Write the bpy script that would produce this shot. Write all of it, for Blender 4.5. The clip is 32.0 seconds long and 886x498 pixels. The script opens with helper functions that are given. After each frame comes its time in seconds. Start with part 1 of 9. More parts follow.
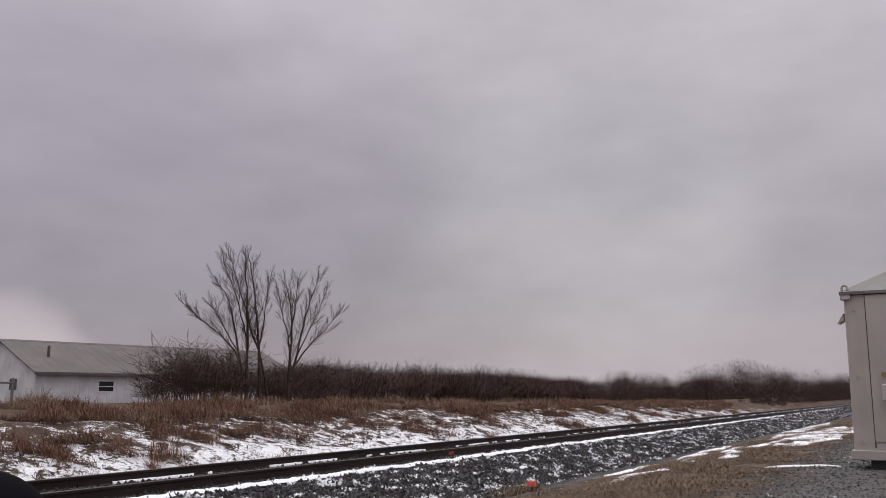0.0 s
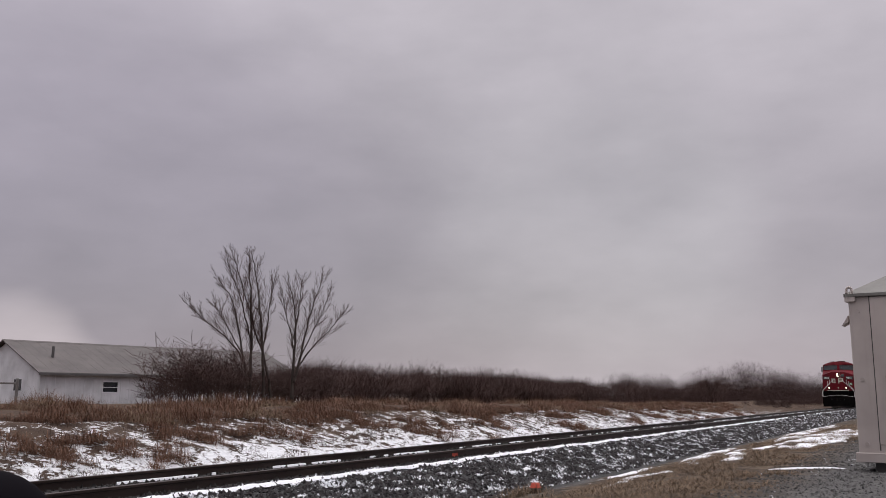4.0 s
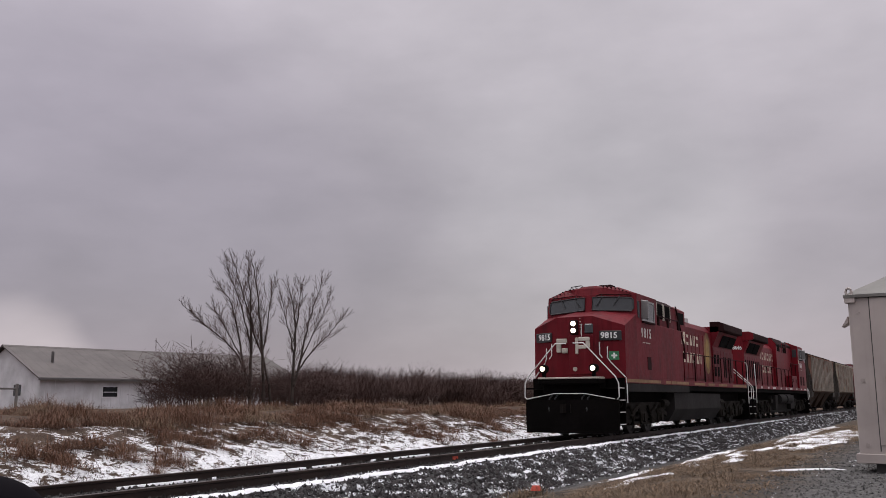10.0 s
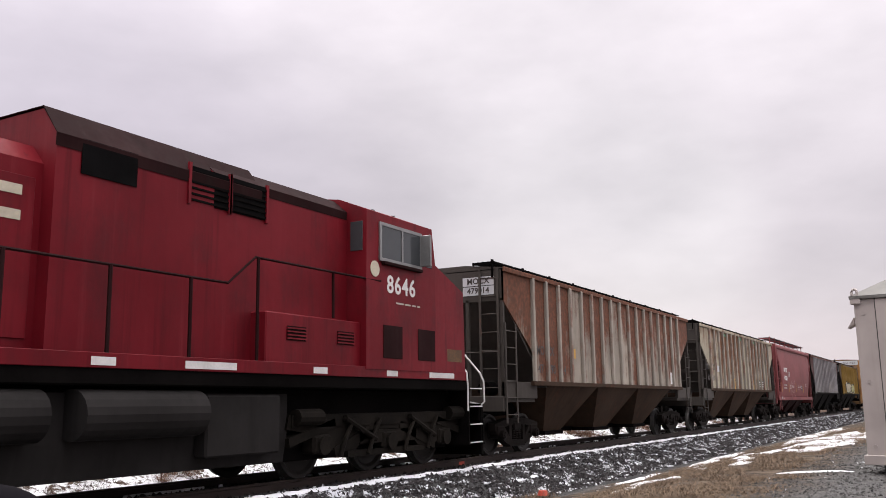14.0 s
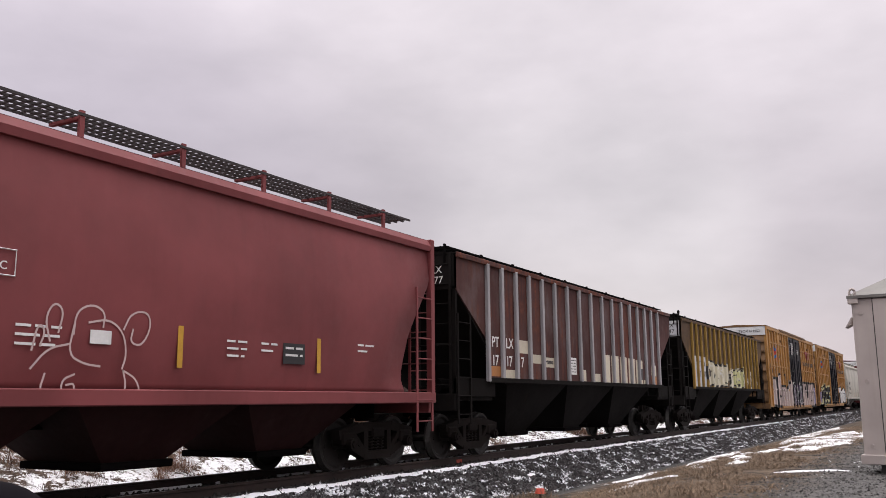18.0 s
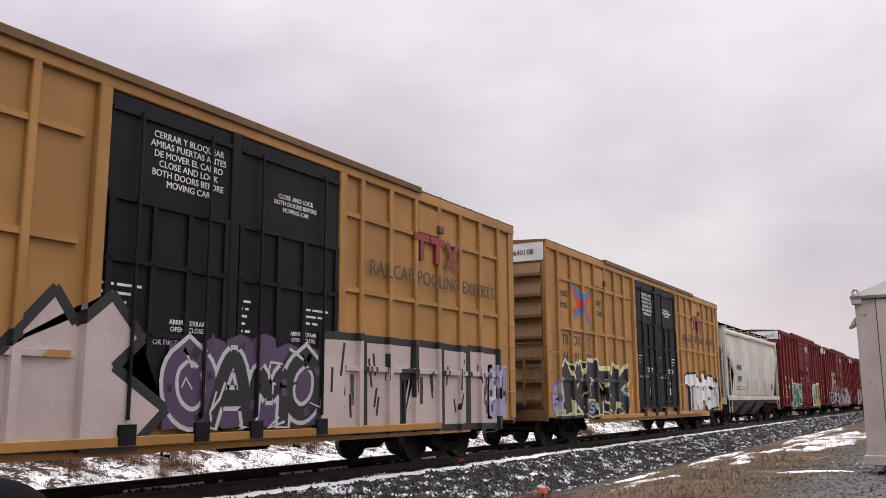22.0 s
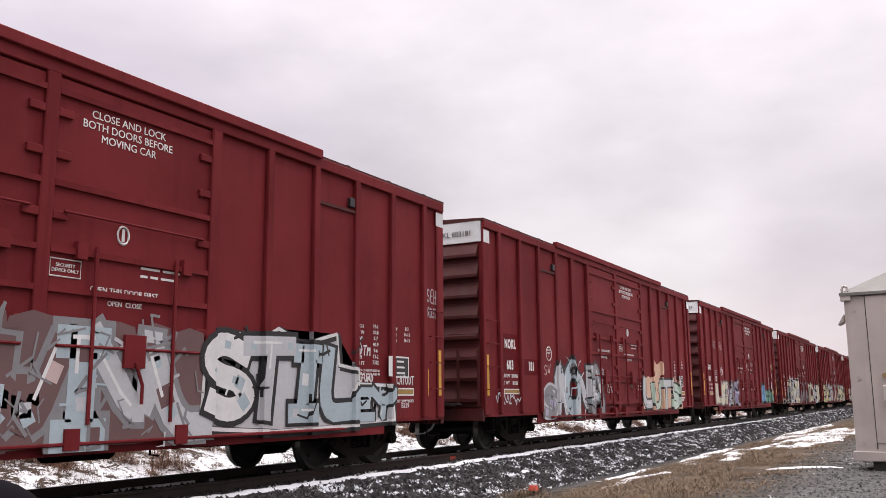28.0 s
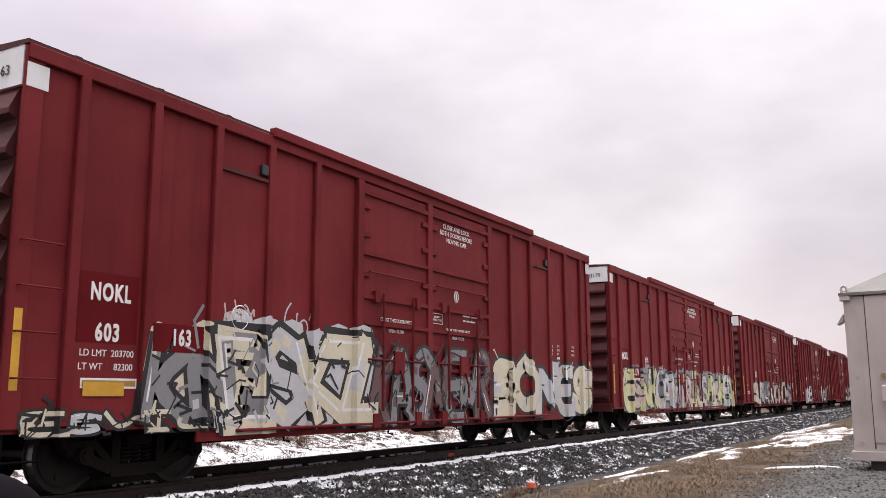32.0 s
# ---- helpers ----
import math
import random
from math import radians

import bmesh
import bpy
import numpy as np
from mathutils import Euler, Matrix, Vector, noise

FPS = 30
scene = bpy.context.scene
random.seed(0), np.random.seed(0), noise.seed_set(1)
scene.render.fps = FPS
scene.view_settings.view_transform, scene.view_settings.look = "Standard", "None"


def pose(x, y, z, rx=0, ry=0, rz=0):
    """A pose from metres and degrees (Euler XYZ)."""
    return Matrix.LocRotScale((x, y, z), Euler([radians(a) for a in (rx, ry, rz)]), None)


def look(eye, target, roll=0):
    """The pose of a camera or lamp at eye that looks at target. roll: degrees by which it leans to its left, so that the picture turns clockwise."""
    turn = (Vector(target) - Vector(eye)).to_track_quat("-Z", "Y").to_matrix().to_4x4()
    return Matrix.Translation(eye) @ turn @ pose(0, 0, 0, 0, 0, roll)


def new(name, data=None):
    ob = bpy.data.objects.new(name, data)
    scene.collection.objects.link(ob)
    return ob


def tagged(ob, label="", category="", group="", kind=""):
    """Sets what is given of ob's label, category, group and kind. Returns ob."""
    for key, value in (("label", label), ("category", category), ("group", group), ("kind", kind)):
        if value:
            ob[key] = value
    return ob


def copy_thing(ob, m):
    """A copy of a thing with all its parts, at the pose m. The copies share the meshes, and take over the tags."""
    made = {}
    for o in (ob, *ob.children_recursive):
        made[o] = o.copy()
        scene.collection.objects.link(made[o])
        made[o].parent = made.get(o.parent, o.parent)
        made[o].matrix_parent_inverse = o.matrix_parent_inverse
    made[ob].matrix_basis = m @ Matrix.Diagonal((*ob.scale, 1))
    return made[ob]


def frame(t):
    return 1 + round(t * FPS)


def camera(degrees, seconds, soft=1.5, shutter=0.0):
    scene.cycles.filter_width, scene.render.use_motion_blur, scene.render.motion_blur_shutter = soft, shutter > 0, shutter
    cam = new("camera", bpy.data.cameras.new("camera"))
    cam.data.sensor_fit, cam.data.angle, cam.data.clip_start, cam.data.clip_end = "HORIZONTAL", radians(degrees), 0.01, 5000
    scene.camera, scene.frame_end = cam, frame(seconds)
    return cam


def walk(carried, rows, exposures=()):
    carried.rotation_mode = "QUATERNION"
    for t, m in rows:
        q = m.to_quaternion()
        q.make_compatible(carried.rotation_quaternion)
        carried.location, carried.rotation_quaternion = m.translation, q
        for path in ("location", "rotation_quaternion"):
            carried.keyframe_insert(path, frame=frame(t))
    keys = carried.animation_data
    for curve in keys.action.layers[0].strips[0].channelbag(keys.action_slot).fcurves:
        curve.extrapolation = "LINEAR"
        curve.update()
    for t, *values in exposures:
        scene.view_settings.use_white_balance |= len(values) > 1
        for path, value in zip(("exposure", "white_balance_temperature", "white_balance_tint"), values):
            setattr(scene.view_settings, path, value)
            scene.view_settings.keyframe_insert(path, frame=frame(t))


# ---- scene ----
# One clip: a freight train passes on a single track. x runs along the track, away from the viewer;
# y runs across it; z = 0 is the top of the rails.
TRACK_Y = 10.14
EYE_Z = 1.152

cam = camera(53.44, 32.0, soft=0.75, shutter=0.0)
PATH = [
    (0, -60.60, 9.38, 0.01), (0.5, -60.60, 9.44, -0.23), (1, -60.51, 9.47, -0.29), (1.5, -60.46, 9.46, -0.33),
    (2, -60.40, 9.43, -0.21), (2.5, -60.40, 9.40, -0.07), (3, -60.39, 9.43, 0.03), (3.5, -60.39, 9.46, -0.14),
    (5.5, -60.28, 9.51, 0.10), (6, -60.32, 9.48, 0.14), (6.5, -60.38, 9.46, 0.06), (7, -60.47, 9.49, -0.01),
    (7.5, -60.51, 9.51, 0.02), (8, -60.53, 9.49, 0.13), (8.5, -60.56, 9.47, 0.17), (9, -60.59, 9.47, 0.19),
    (9.5, -60.47, 9.55, 0.27), (10, -60.36, 9.67, 0.18), (10.5, -60.23, 9.78, 0.40), (11, -60.06, 9.88, 0.42),
    (11.5, -59.95, 9.91, 0.47), (12, -59.89, 9.91, 0.38), (12.5, -59.86, 9.90, 0.36), (13, -59.86, 9.95, 0.43),
    (13.5, -59.88, 9.99, 0.58), (14, -59.99, 10.01, 0.71), (14.5, -60.13, 9.99, 0.87), (16.5, -60.25, 9.88, 0.38),
    (17, -60.15, 9.83, 0.42), (17.5, -60.12, 9.88, 0.47), (18, -60.14, 9.88, 0.50), (18.5, -60.23, 9.88, 0.44),
    (19, -60.37, 9.89, 0.39), (19.5, -60.33, 9.88, 0.40), (20, -60.21, 9.95, 0.57), (20.5, -60.10, 9.93, 0.51),
    (21, -60.03, 9.89, 0.57), (21.5, -60.02, 9.83, 0.37), (22, -59.98, 9.82, 0.29), (22.5, -59.96, 9.80, 0.25),
    (23, -59.92, 9.78, 0.23), (23.5, -59.88, 9.77, 0.19), (24, -59.94, 9.77, 0.29), (24.5, -60.09, 9.75, 0.38),
    (26.5, -60.44, 9.74, 0.33), (27, -60.44, 9.74, 0.33), (27.5, -60.49, 9.72, 0.43), (28, -60.54, 9.68, 0.50),
    (28.5, -60.65, 9.64, 0.48), (29, -60.68, 9.61, 0.31), (29.5, -60.63, 9.63, 0.20), (30, -60.58, 9.64, 0.21),
    (30.5, -60.52, 9.67, 0.35), (31, -60.52, 9.66, 0.40), (31.5, -60.53, 9.58, 0.32), (32, -60.62, 9.49, 0.12),
]
EXPOSURES = [(0, 0.0, 6540, 10), (9.0, 0.0, 6540, 10), (10.0, 0.05, 6560, 10), (10.6, 0.18, 6580, 10), (11.0, 0.32, 6600, 10), (11.6, 0.62, 6640, 9), (12.3, 0.80, 6680, 8),
             (13.0, 0.86, 6700, 8), (14.5, 0.76, 6700, 9), (17.0, 0.60, 6720, 10), (21.0, 0.70, 6700, 10), (24.0, 0.67, 6700, 10), (27.0, 0.84, 6740, 10), (29.0, 0.89, 6740, 10), (32.0, 0.91, 6740, 10)]
walk(cam, [(t, pose(0, 0, EYE_Z, 90 + pitch, roll, yaw)) for t, yaw, pitch, roll in PATH], EXPOSURES)


# ---------------------------------------------------------------- node helpers
class Nodes:
    """A short way to write node trees."""

    def __init__(self, tree):
        self.tree = tree

    def add(self, kind, **inputs):
        node = self.tree.nodes.new(kind)
        for key, value in inputs.items():
            self.put(node.inputs[key.replace("_", " ")], value)
        return node

    def put(self, socket, value):
        if isinstance(value, bpy.types.NodeSocket):
            self.tree.links.new(value, socket)
        else:
            socket.default_value = value

    def noise(self, vector, scale, detail=4.0, rough=0.55, w=None):
        node = self.tree.nodes.new("ShaderNodeTexNoise")
        if w is not None:
            node.noise_dimensions = "4D"
            self.put(node.inputs["W"], w)
        self.put(node.inputs["Vector"], vector)
        node.inputs["Scale"].default_value = scale
        node.inputs["Detail"].default_value = detail
        node.inputs["Roughness"].default_value = rough
        return node.outputs["Fac"]

    def math(self, op, a, b=0.0, clamp=False):
        node = self.tree.nodes.new("ShaderNodeMath")
        node.operation, node.use_clamp = op, clamp
        self.put(node.inputs[0], a)
        self.put(node.inputs[1], b)
        return node.outputs[0]

    def step(self, value, lo, hi):
        node = self.tree.nodes.new("ShaderNodeMapRange")
        node.interpolation_type = "SMOOTHSTEP"
        self.put(node.inputs["Value"], value)
        self.put(node.inputs["From Min"], lo)
        self.put(node.inputs["From Max"], hi)
        return node.outputs["Result"]

    def mix(self, fac, a, b):
        node = self.tree.nodes.new("ShaderNodeMix")
        node.data_type = "RGBA"
        self.put(node.inputs[0], fac)
        self.put(node.inputs[6], a if isinstance(a, bpy.types.NodeSocket) else (*a, 1))
        self.put(node.inputs[7], b if isinstance(b, bpy.types.NodeSocket) else (*b, 1))
        return node.outputs[2]

    def scaled(self, vector, sx, sy, sz):
        node = self.tree.nodes.new("ShaderNodeMapping")
        self.put(node.inputs["Vector"], vector)
        node.inputs["Scale"].default_value = (sx, sy, sz)
        return node.outputs[0]


# ---------------------------------------------------------------- sky and light
SUN_DIR = Vector((0.10, 0.30, 0.95)).normalized()
world = bpy.data.worlds.new("overcast_sky")
scene.world = world
world.use_nodes = True
n = Nodes(world.node_tree)
world.node_tree.nodes.clear()
coord = n.add("ShaderNodeTexCoord").outputs["Generated"]
sky = n.add("ShaderNodeTexSky")
sky.sky_type, sky.sun_disc = "NISHITA", False
sky.sun_elevation = math.asin(SUN_DIR.z)
sky.sun_rotation = math.atan2(SUN_DIR.x, SUN_DIR.y)
sky.dust_density = 3.0


def toward(direction, far):
    """1 in a direction of the sky, falling softly to 0 so many degrees away."""
    dot = n.tree.nodes.new("ShaderNodeVectorMath")
    dot.operation = "DOT_PRODUCT"
    n.put(dot.inputs[0], drift)
    dot.inputs[1].default_value = Vector(direction).normalized()
    return n.step(dot.outputs["Value"], math.cos(radians(far)), 1.0)


# a slow drift in the cloud, so that no edge is round
fray = n.tree.nodes.new("ShaderNodeTexNoise")
n.put(fray.inputs["Vector"], n.scaled(coord, 1, 1, 1.8))
fray.inputs["Scale"].default_value, fray.inputs["Detail"].default_value = 4.0, 2.5
shift = n.tree.nodes.new("ShaderNodeVectorMath")
shift.operation = "MULTIPLY_ADD"
n.put(shift.inputs[0], fray.outputs["Color"])
shift.inputs[1].default_value, shift.inputs[2].default_value = (0.13, 0.13, 0.07), (-0.065, -0.065, -0.035)
moved = n.tree.nodes.new("ShaderNodeVectorMath")
moved.operation = "ADD"
n.put(moved.inputs[0], coord)
n.put(moved.inputs[1], shift.outputs[0])
unit = n.tree.nodes.new("ShaderNodeVectorMath")
unit.operation = "NORMALIZE"
n.put(unit.inputs[0], moved.outputs[0])
drift = unit.outputs[0]

split = n.add("ShaderNodeSeparateXYZ", Vector=coord)
height = split.outputs["Z"]
# overcast cloud: a pale horizon, a dull belt above it, bright overhead
cloud = n.mix(n.step(height, 0.0, 0.13), (0.420, 0.372, 0.405), (0.345, 0.312, 0.340))
cloud = n.mix(n.step(height, 0.13, 0.42), cloud, (0.52, 0.48, 0.515))
cloud = n.mix(n.step(height, 0.42, 1.0), cloud, (2.1, 2.02, 2.1))
cloud = n.mix(n.math("MULTIPLY", toward((0.50, 0.76, 0.40), 24), 0.62), cloud, (0.62, 0.57, 0.62))
cloud = n.mix(n.math("MULTIPLY", toward((0.58, 0.79, 0.19), 22), 0.80), cloud, (0.275, 0.243, 0.290))
cloud = n.mix(n.math("MULTIPLY", toward((0.74, 0.66, 0.145), 20), 0.48), cloud, (0.285, 0.255, 0.285))
cloud = n.mix(n.math("MULTIPLY", toward((0.93, 0.33, 0.18), 13), 0.60), cloud, (0.48, 0.455, 0.475))
cloud = n.mix(n.math("MULTIPLY", toward((0.915, 0.302, 0.268), 7), 0.28), cloud, (0.335, 0.312, 0.335))
cloud = n.mix(n.math("MULTIPLY", toward((0.575, 0.818, 0.030), 4.6), 0.55), cloud, (0.60, 0.53, 0.555))
cloud = n.mix(n.math("MULTIPLY", toward((0.87, 0.36, 0.34), 12), 0.38), cloud, (0.42, 0.39, 0.415))
cloud = n.mix(n.math("MULTIPLY", toward((0.90, 0.42, 0.03), 12), 0.30), cloud, (0.48, 0.435, 0.46))
billow = n.noise(n.scaled(coord, 1, 1, 2.0), 3.2, 6.0, 0.52)
wisp = n.noise(n.scaled(coord, 1, 1, 2.6), 9.0, 5.0, 0.5)
tone = n.math("ADD", n.math("MULTIPLY", n.math("SUBTRACT", billow, 0.5), 0.60), n.math("MULTIPLY", n.math("SUBTRACT", wisp, 0.5), 0.22))
scale_tone = n.tree.nodes.new("ShaderNodeVectorMath")
scale_tone.operation = "SCALE"
n.put(scale_tone.inputs[0], cloud)
n.put(scale_tone.inputs["Scale"], n.math("ADD", tone, 1.0))
cloud = scale_tone.outputs[0]
glow = n.add("ShaderNodeBackground", Color=cloud, Strength=1.0)
clear = n.add("ShaderNodeBackground", Color=sky.outputs[0], Strength=0.012)
both = n.tree.nodes.new("ShaderNodeAddShader")
n.put(both.inputs[0], glow.outputs[0])
n.put(both.inputs[1], clear.outputs[0])
n.put(n.add("ShaderNodeOutputWorld").inputs["Surface"], both.outputs[0])

sun_data = bpy.data.lights.new("sun", "SUN")
sun_data.energy, sun_data.angle, sun_data.color = 0.6, radians(40), (1.0, 0.97, 0.93)
sun = new("sun", sun_data)
sun.matrix_world = look(SUN_DIR * 60, (0, 0, 0))


# ---------------------------------------------------------------- materials
def material(name):
    mat = bpy.data.materials.new(name)
    mat.use_nodes = True
    nodes = Nodes(mat.node_tree)
    return mat, nodes, mat.node_tree.nodes["Principled BSDF"]


def relief(nodes, shader, height_socket, strength=0.3, distance=0.01):
    bump = nodes.add("ShaderNodeBump", Height=height_socket, Strength=strength, Distance=distance)
    nodes.put(shader.inputs["Normal"], bump.outputs[0])


def plain(name, rgb, rough=0.6, metal=0.0, vary=0.18, scale=6.0, bump=0.1, spec=0.5):
    """A surface of one base colour with blotches, fine grain and a little relief."""
    mat, nodes, shader = material(name)
    at = nodes.add("ShaderNodeTexCoord").outputs["Object"]
    w = nodes.add("ShaderNodeObjectInfo").outputs["Random"]
    w = nodes.math("MULTIPLY", w, 37.0)
    big = nodes.noise(at, scale * 0.25, 4, 0.6, w)
    fine = nodes.noise(at, scale * 5, 3, 0.6, w)
    tone = nodes.math("ADD", nodes.math("MULTIPLY", big, 0.7), nodes.math("MULTIPLY", fine, 0.3))
    lo = [c * (1 - vary) for c in rgb]
    hi = [min(1, c * (1 + vary)) for c in rgb]
    nodes.put(shader.inputs["Base Color"], nodes.mix(nodes.step(tone, 0.3, 0.7), lo, hi))
    nodes.put(shader.inputs["Roughness"], nodes.math("ADD", nodes.math("MULTIPLY", fine, 0.2), rough - 0.1))
    shader.inputs["Metallic"].default_value = metal
    shader.inputs["Specular IOR Level"].default_value = spec
    if bump:
        relief(nodes, shader, fine, bump, 0.01)
    return mat


def painted(name, rgb, rust=0.0, rust_rgb=(0.10, 0.035, 0.018), streak=0.35, grime=0.25, rough=0.5, grime_rgb=(0.055, 0.048, 0.042), lift=0.0, spec=0.3, vary=0.0):
    """Painted steel of a rail car: sun-faded blotches, drip streaks that run down, rust and road film."""
    mat, nodes, shader = material(name)
    at = nodes.add("ShaderNodeTexCoord").outputs["Object"]
    w = nodes.math("MULTIPLY", nodes.add("ShaderNodeObjectInfo").outputs["Random"], 53.0)
    big = nodes.noise(at, 0.55, 5, 0.55, w)
    fine = nodes.noise(at, 9.0, 4, 0.6, w)
    drip = nodes.noise(nodes.scaled(at, 3.2, 3.2, 0.16), 1.6, 5, 0.6, w)
    lo = [c * 0.80 for c in rgb]
    hi = [min(1, c * 1.16 + 0.004) for c in rgb]
    colour = nodes.mix(nodes.step(big, 0.3, 0.7), lo, hi)
    if streak:
        pale = [min(1, c * 1.25 + 0.02) for c in rgb]
        colour = nodes.mix(nodes.math("MULTIPLY", nodes.step(drip, 0.55, 0.75), streak * 0.6), colour, pale)
        colour = nodes.mix(nodes.math("MULTIPLY", nodes.step(drip, 0.48, 0.28), streak), colour, [c * 0.55 for c in rgb])
    if grime:
        film = nodes.noise(nodes.scaled(at, 1, 1, 0.5), 1.7, 6, 0.65, w)
        colour = nodes.mix(nodes.math("MULTIPLY", nodes.step(film, 0.45, 0.75), grime), colour, grime_rgb)
    if rust:
        spots = nodes.math("ADD", nodes.math("MULTIPLY", drip, 0.55), nodes.math("MULTIPLY", nodes.noise(at, 1.3, 7, 0.68, w), 0.5))
        if lift:   # rain has carried the rust down from the roof edge
            z = nodes.add("ShaderNodeSeparateXYZ", Vector=at).outputs["Z"]
            spots = nodes.math("ADD", spots, nodes.math("MULTIPLY", nodes.math("SUBTRACT", z, 2.8), lift))
        if vary:   # one panel has rusted more than the next
            spots = nodes.math("ADD", spots, nodes.math("MULTIPLY", nodes.math("SUBTRACT", nodes.add("ShaderNodeObjectInfo").outputs["Random"], 0.5), vary))
        mask = nodes.step(spots, 0.68 - rust * 0.36, 0.80 - rust * 0.30)
        deep = nodes.mix(nodes.step(fine, 0.35, 0.7), rust_rgb, [c * 1.9 for c in rust_rgb])
        colour = nodes.mix(nodes.math("MULTIPLY", mask, 0.92), colour, deep)
    nodes.put(shader.inputs["Base Color"], colour)
    shader.inputs["Specular IOR Level"].default_value = spec
    nodes.put(shader.inputs["Roughness"], nodes.math("ADD", nodes.math("MULTIPLY", fine, 0.25), rough - 0.1))
    dents = nodes.math("ADD", nodes.math("MULTIPLY", nodes.noise(at, 1.1, 3, 0.5, w), 1.0), nodes.math("MULTIPLY", fine, 0.15))
    relief(nodes, shader, dents, 0.22, 0.03)
    return mat


def glowing(name, rgb, strength):
    mat, nodes, shader = material(name)
    shader.inputs["Base Color"].default_value = (*rgb, 1)
    shader.inputs["Emission Color"].default_value = (*rgb, 1)
    shader.inputs["Emission Strength"].default_value = strength
    return mat


# ---------------------------------------------------------------- mesh helpers
def mesh_of(name, bm, mat, smooth=False):
    bmesh.ops.recalc_face_normals(bm, faces=bm.faces)
    me = bpy.data.meshes.new(name)
    bm.to_mesh(me)
    bm.free()
    for m in mat if isinstance(mat, (list, tuple)) else [mat]:
        me.materials.append(m)
    if smooth:
        me.polygons.foreach_set("use_smooth", [True] * len(me.polygons))
    return me


def part(name, bm, mat, parent=None, label="", smooth=False):
    """One mesh object under a thing or a part."""
    me = bm if isinstance(bm, bpy.types.Mesh) else mesh_of(name, bm, mat, smooth)
    ob = new(name, me)
    ob.parent = parent
    return tagged(ob, label)


def again(name, me, parent, at, turn=0):
    """One more piece on a mesh that is already made."""
    ob = new(name, me)
    ob.parent = parent
    ob.location = at
    ob.rotation_euler = (0, 0, turn)
    return ob


def thing(name, label, category, group="", at=(0, 0, 0)):
    ob = new(name)
    ob.empty_display_size = 0.3
    ob.location = at
    return tagged(ob, label, category, group)


def box(bm, x0, x1, y0, y1, z0, z1, bevel=0.0):
    made = bmesh.ops.create_cube(bm, size=1.0)["verts"]
    for v in made:
        v.co = Vector((x0 + (v.co.x + 0.5) * (x1 - x0), y0 + (v.co.y + 0.5) * (y1 - y0), z0 + (v.co.z + 0.5) * (z1 - z0)))
    if bevel:
        edges = {e for v in made for e in v.link_edges}
        bmesh.ops.bevel(bm, geom=list(edges), offset=bevel, segments=1, affect="EDGES")
    return bm


def prism(bm, outline, axis, lo, hi):
    """A polygon drawn in the plane across an axis and drawn out from lo to hi. Outline: (x, z) for y, (y, z) for x, (x, y) for z."""
    def place(a, b, c):
        return {"y": (a, c, b), "x": (c, a, b), "z": (a, b, c)}[axis]
    first = [bm.verts.new(place(a, b, lo)) for a, b in outline]
    last = [bm.verts.new(place(a, b, hi)) for a, b in outline]
    k = len(outline)
    for i in range(k):
        bm.faces.new((first[i], first[(i + 1) % k], last[(i + 1) % k], last[i]))
    bm.faces.new(first[::-1])
    bm.faces.new(last)
    return bm


def tube(bm, points, r, sides=6, taper=None):
    """A bent bar through points."""
    points = [Vector(p) for p in points]
    rings = []
    for i, p in enumerate(points):
        way = (points[min(i + 1, len(points) - 1)] - points[max(i - 1, 0)]).normalized()
        side = way.cross(Vector((0, 0, 1)) if abs(way.z) < 0.95 else Vector((1, 0, 0))).normalized()
        up = side.cross(way)
        rr = r if taper is None else r + (taper - r) * i / (len(points) - 1)
        rings.append([bm.verts.new(p + rr * (math.cos(a) * side + math.sin(a) * up))
                      for a in (2 * math.pi * k / sides for k in range(sides))])
    for a, b in zip(rings, rings[1:]):
        for k in range(sides):
            bm.faces.new((a[k], a[(k + 1) % sides], b[(k + 1) % sides], b[k]))
    bm.faces.new(rings[0][::-1])
    bm.faces.new(rings[-1])
    return bm


def drum(bm, centre, axis, r, lo, hi, sides=20, r2=None):
    """A round drum along an axis."""
    a0, a1 = [], []
    c = Vector(centre)
    for k in range(sides):
        u, v = math.cos(2 * math.pi * k / sides), math.sin(2 * math.pi * k / sides)
        for ring, off, rad in ((a0, lo, r), (a1, hi, r2 if r2 is not None else r)):
            d = {"x": (off, u * rad, v * rad), "y": (u * rad, off, v * rad), "z": (u * rad, v * rad, off)}[axis]
            ring.append(bm.verts.new(c + Vector(d)))
    for k in range(sides):
        bm.faces.new((a0[k], a0[(k + 1) % sides], a1[(k + 1) % sides], a1[k]))
    bm.faces.new(a0[::-1])
    bm.faces.new(a1)
    return bm


def rounded(line):
    """Cuts the corners of a line twice, so that it bends softly."""
    for _ in range(2):
        out = [line[0]]
        for a, b in zip(line, line[1:]):
            out += [(a[0] * 0.75 + b[0] * 0.25, a[1] * 0.75 + b[1] * 0.25), (a[0] * 0.25 + b[0] * 0.75, a[1] * 0.25 + b[1] * 0.75)]
        line = out + [line[-1]]
    return line


def B():
    return bmesh.new()


# ---------------------------------------------------------------- lettering (made while the scene is empty)
LETTERS = {}


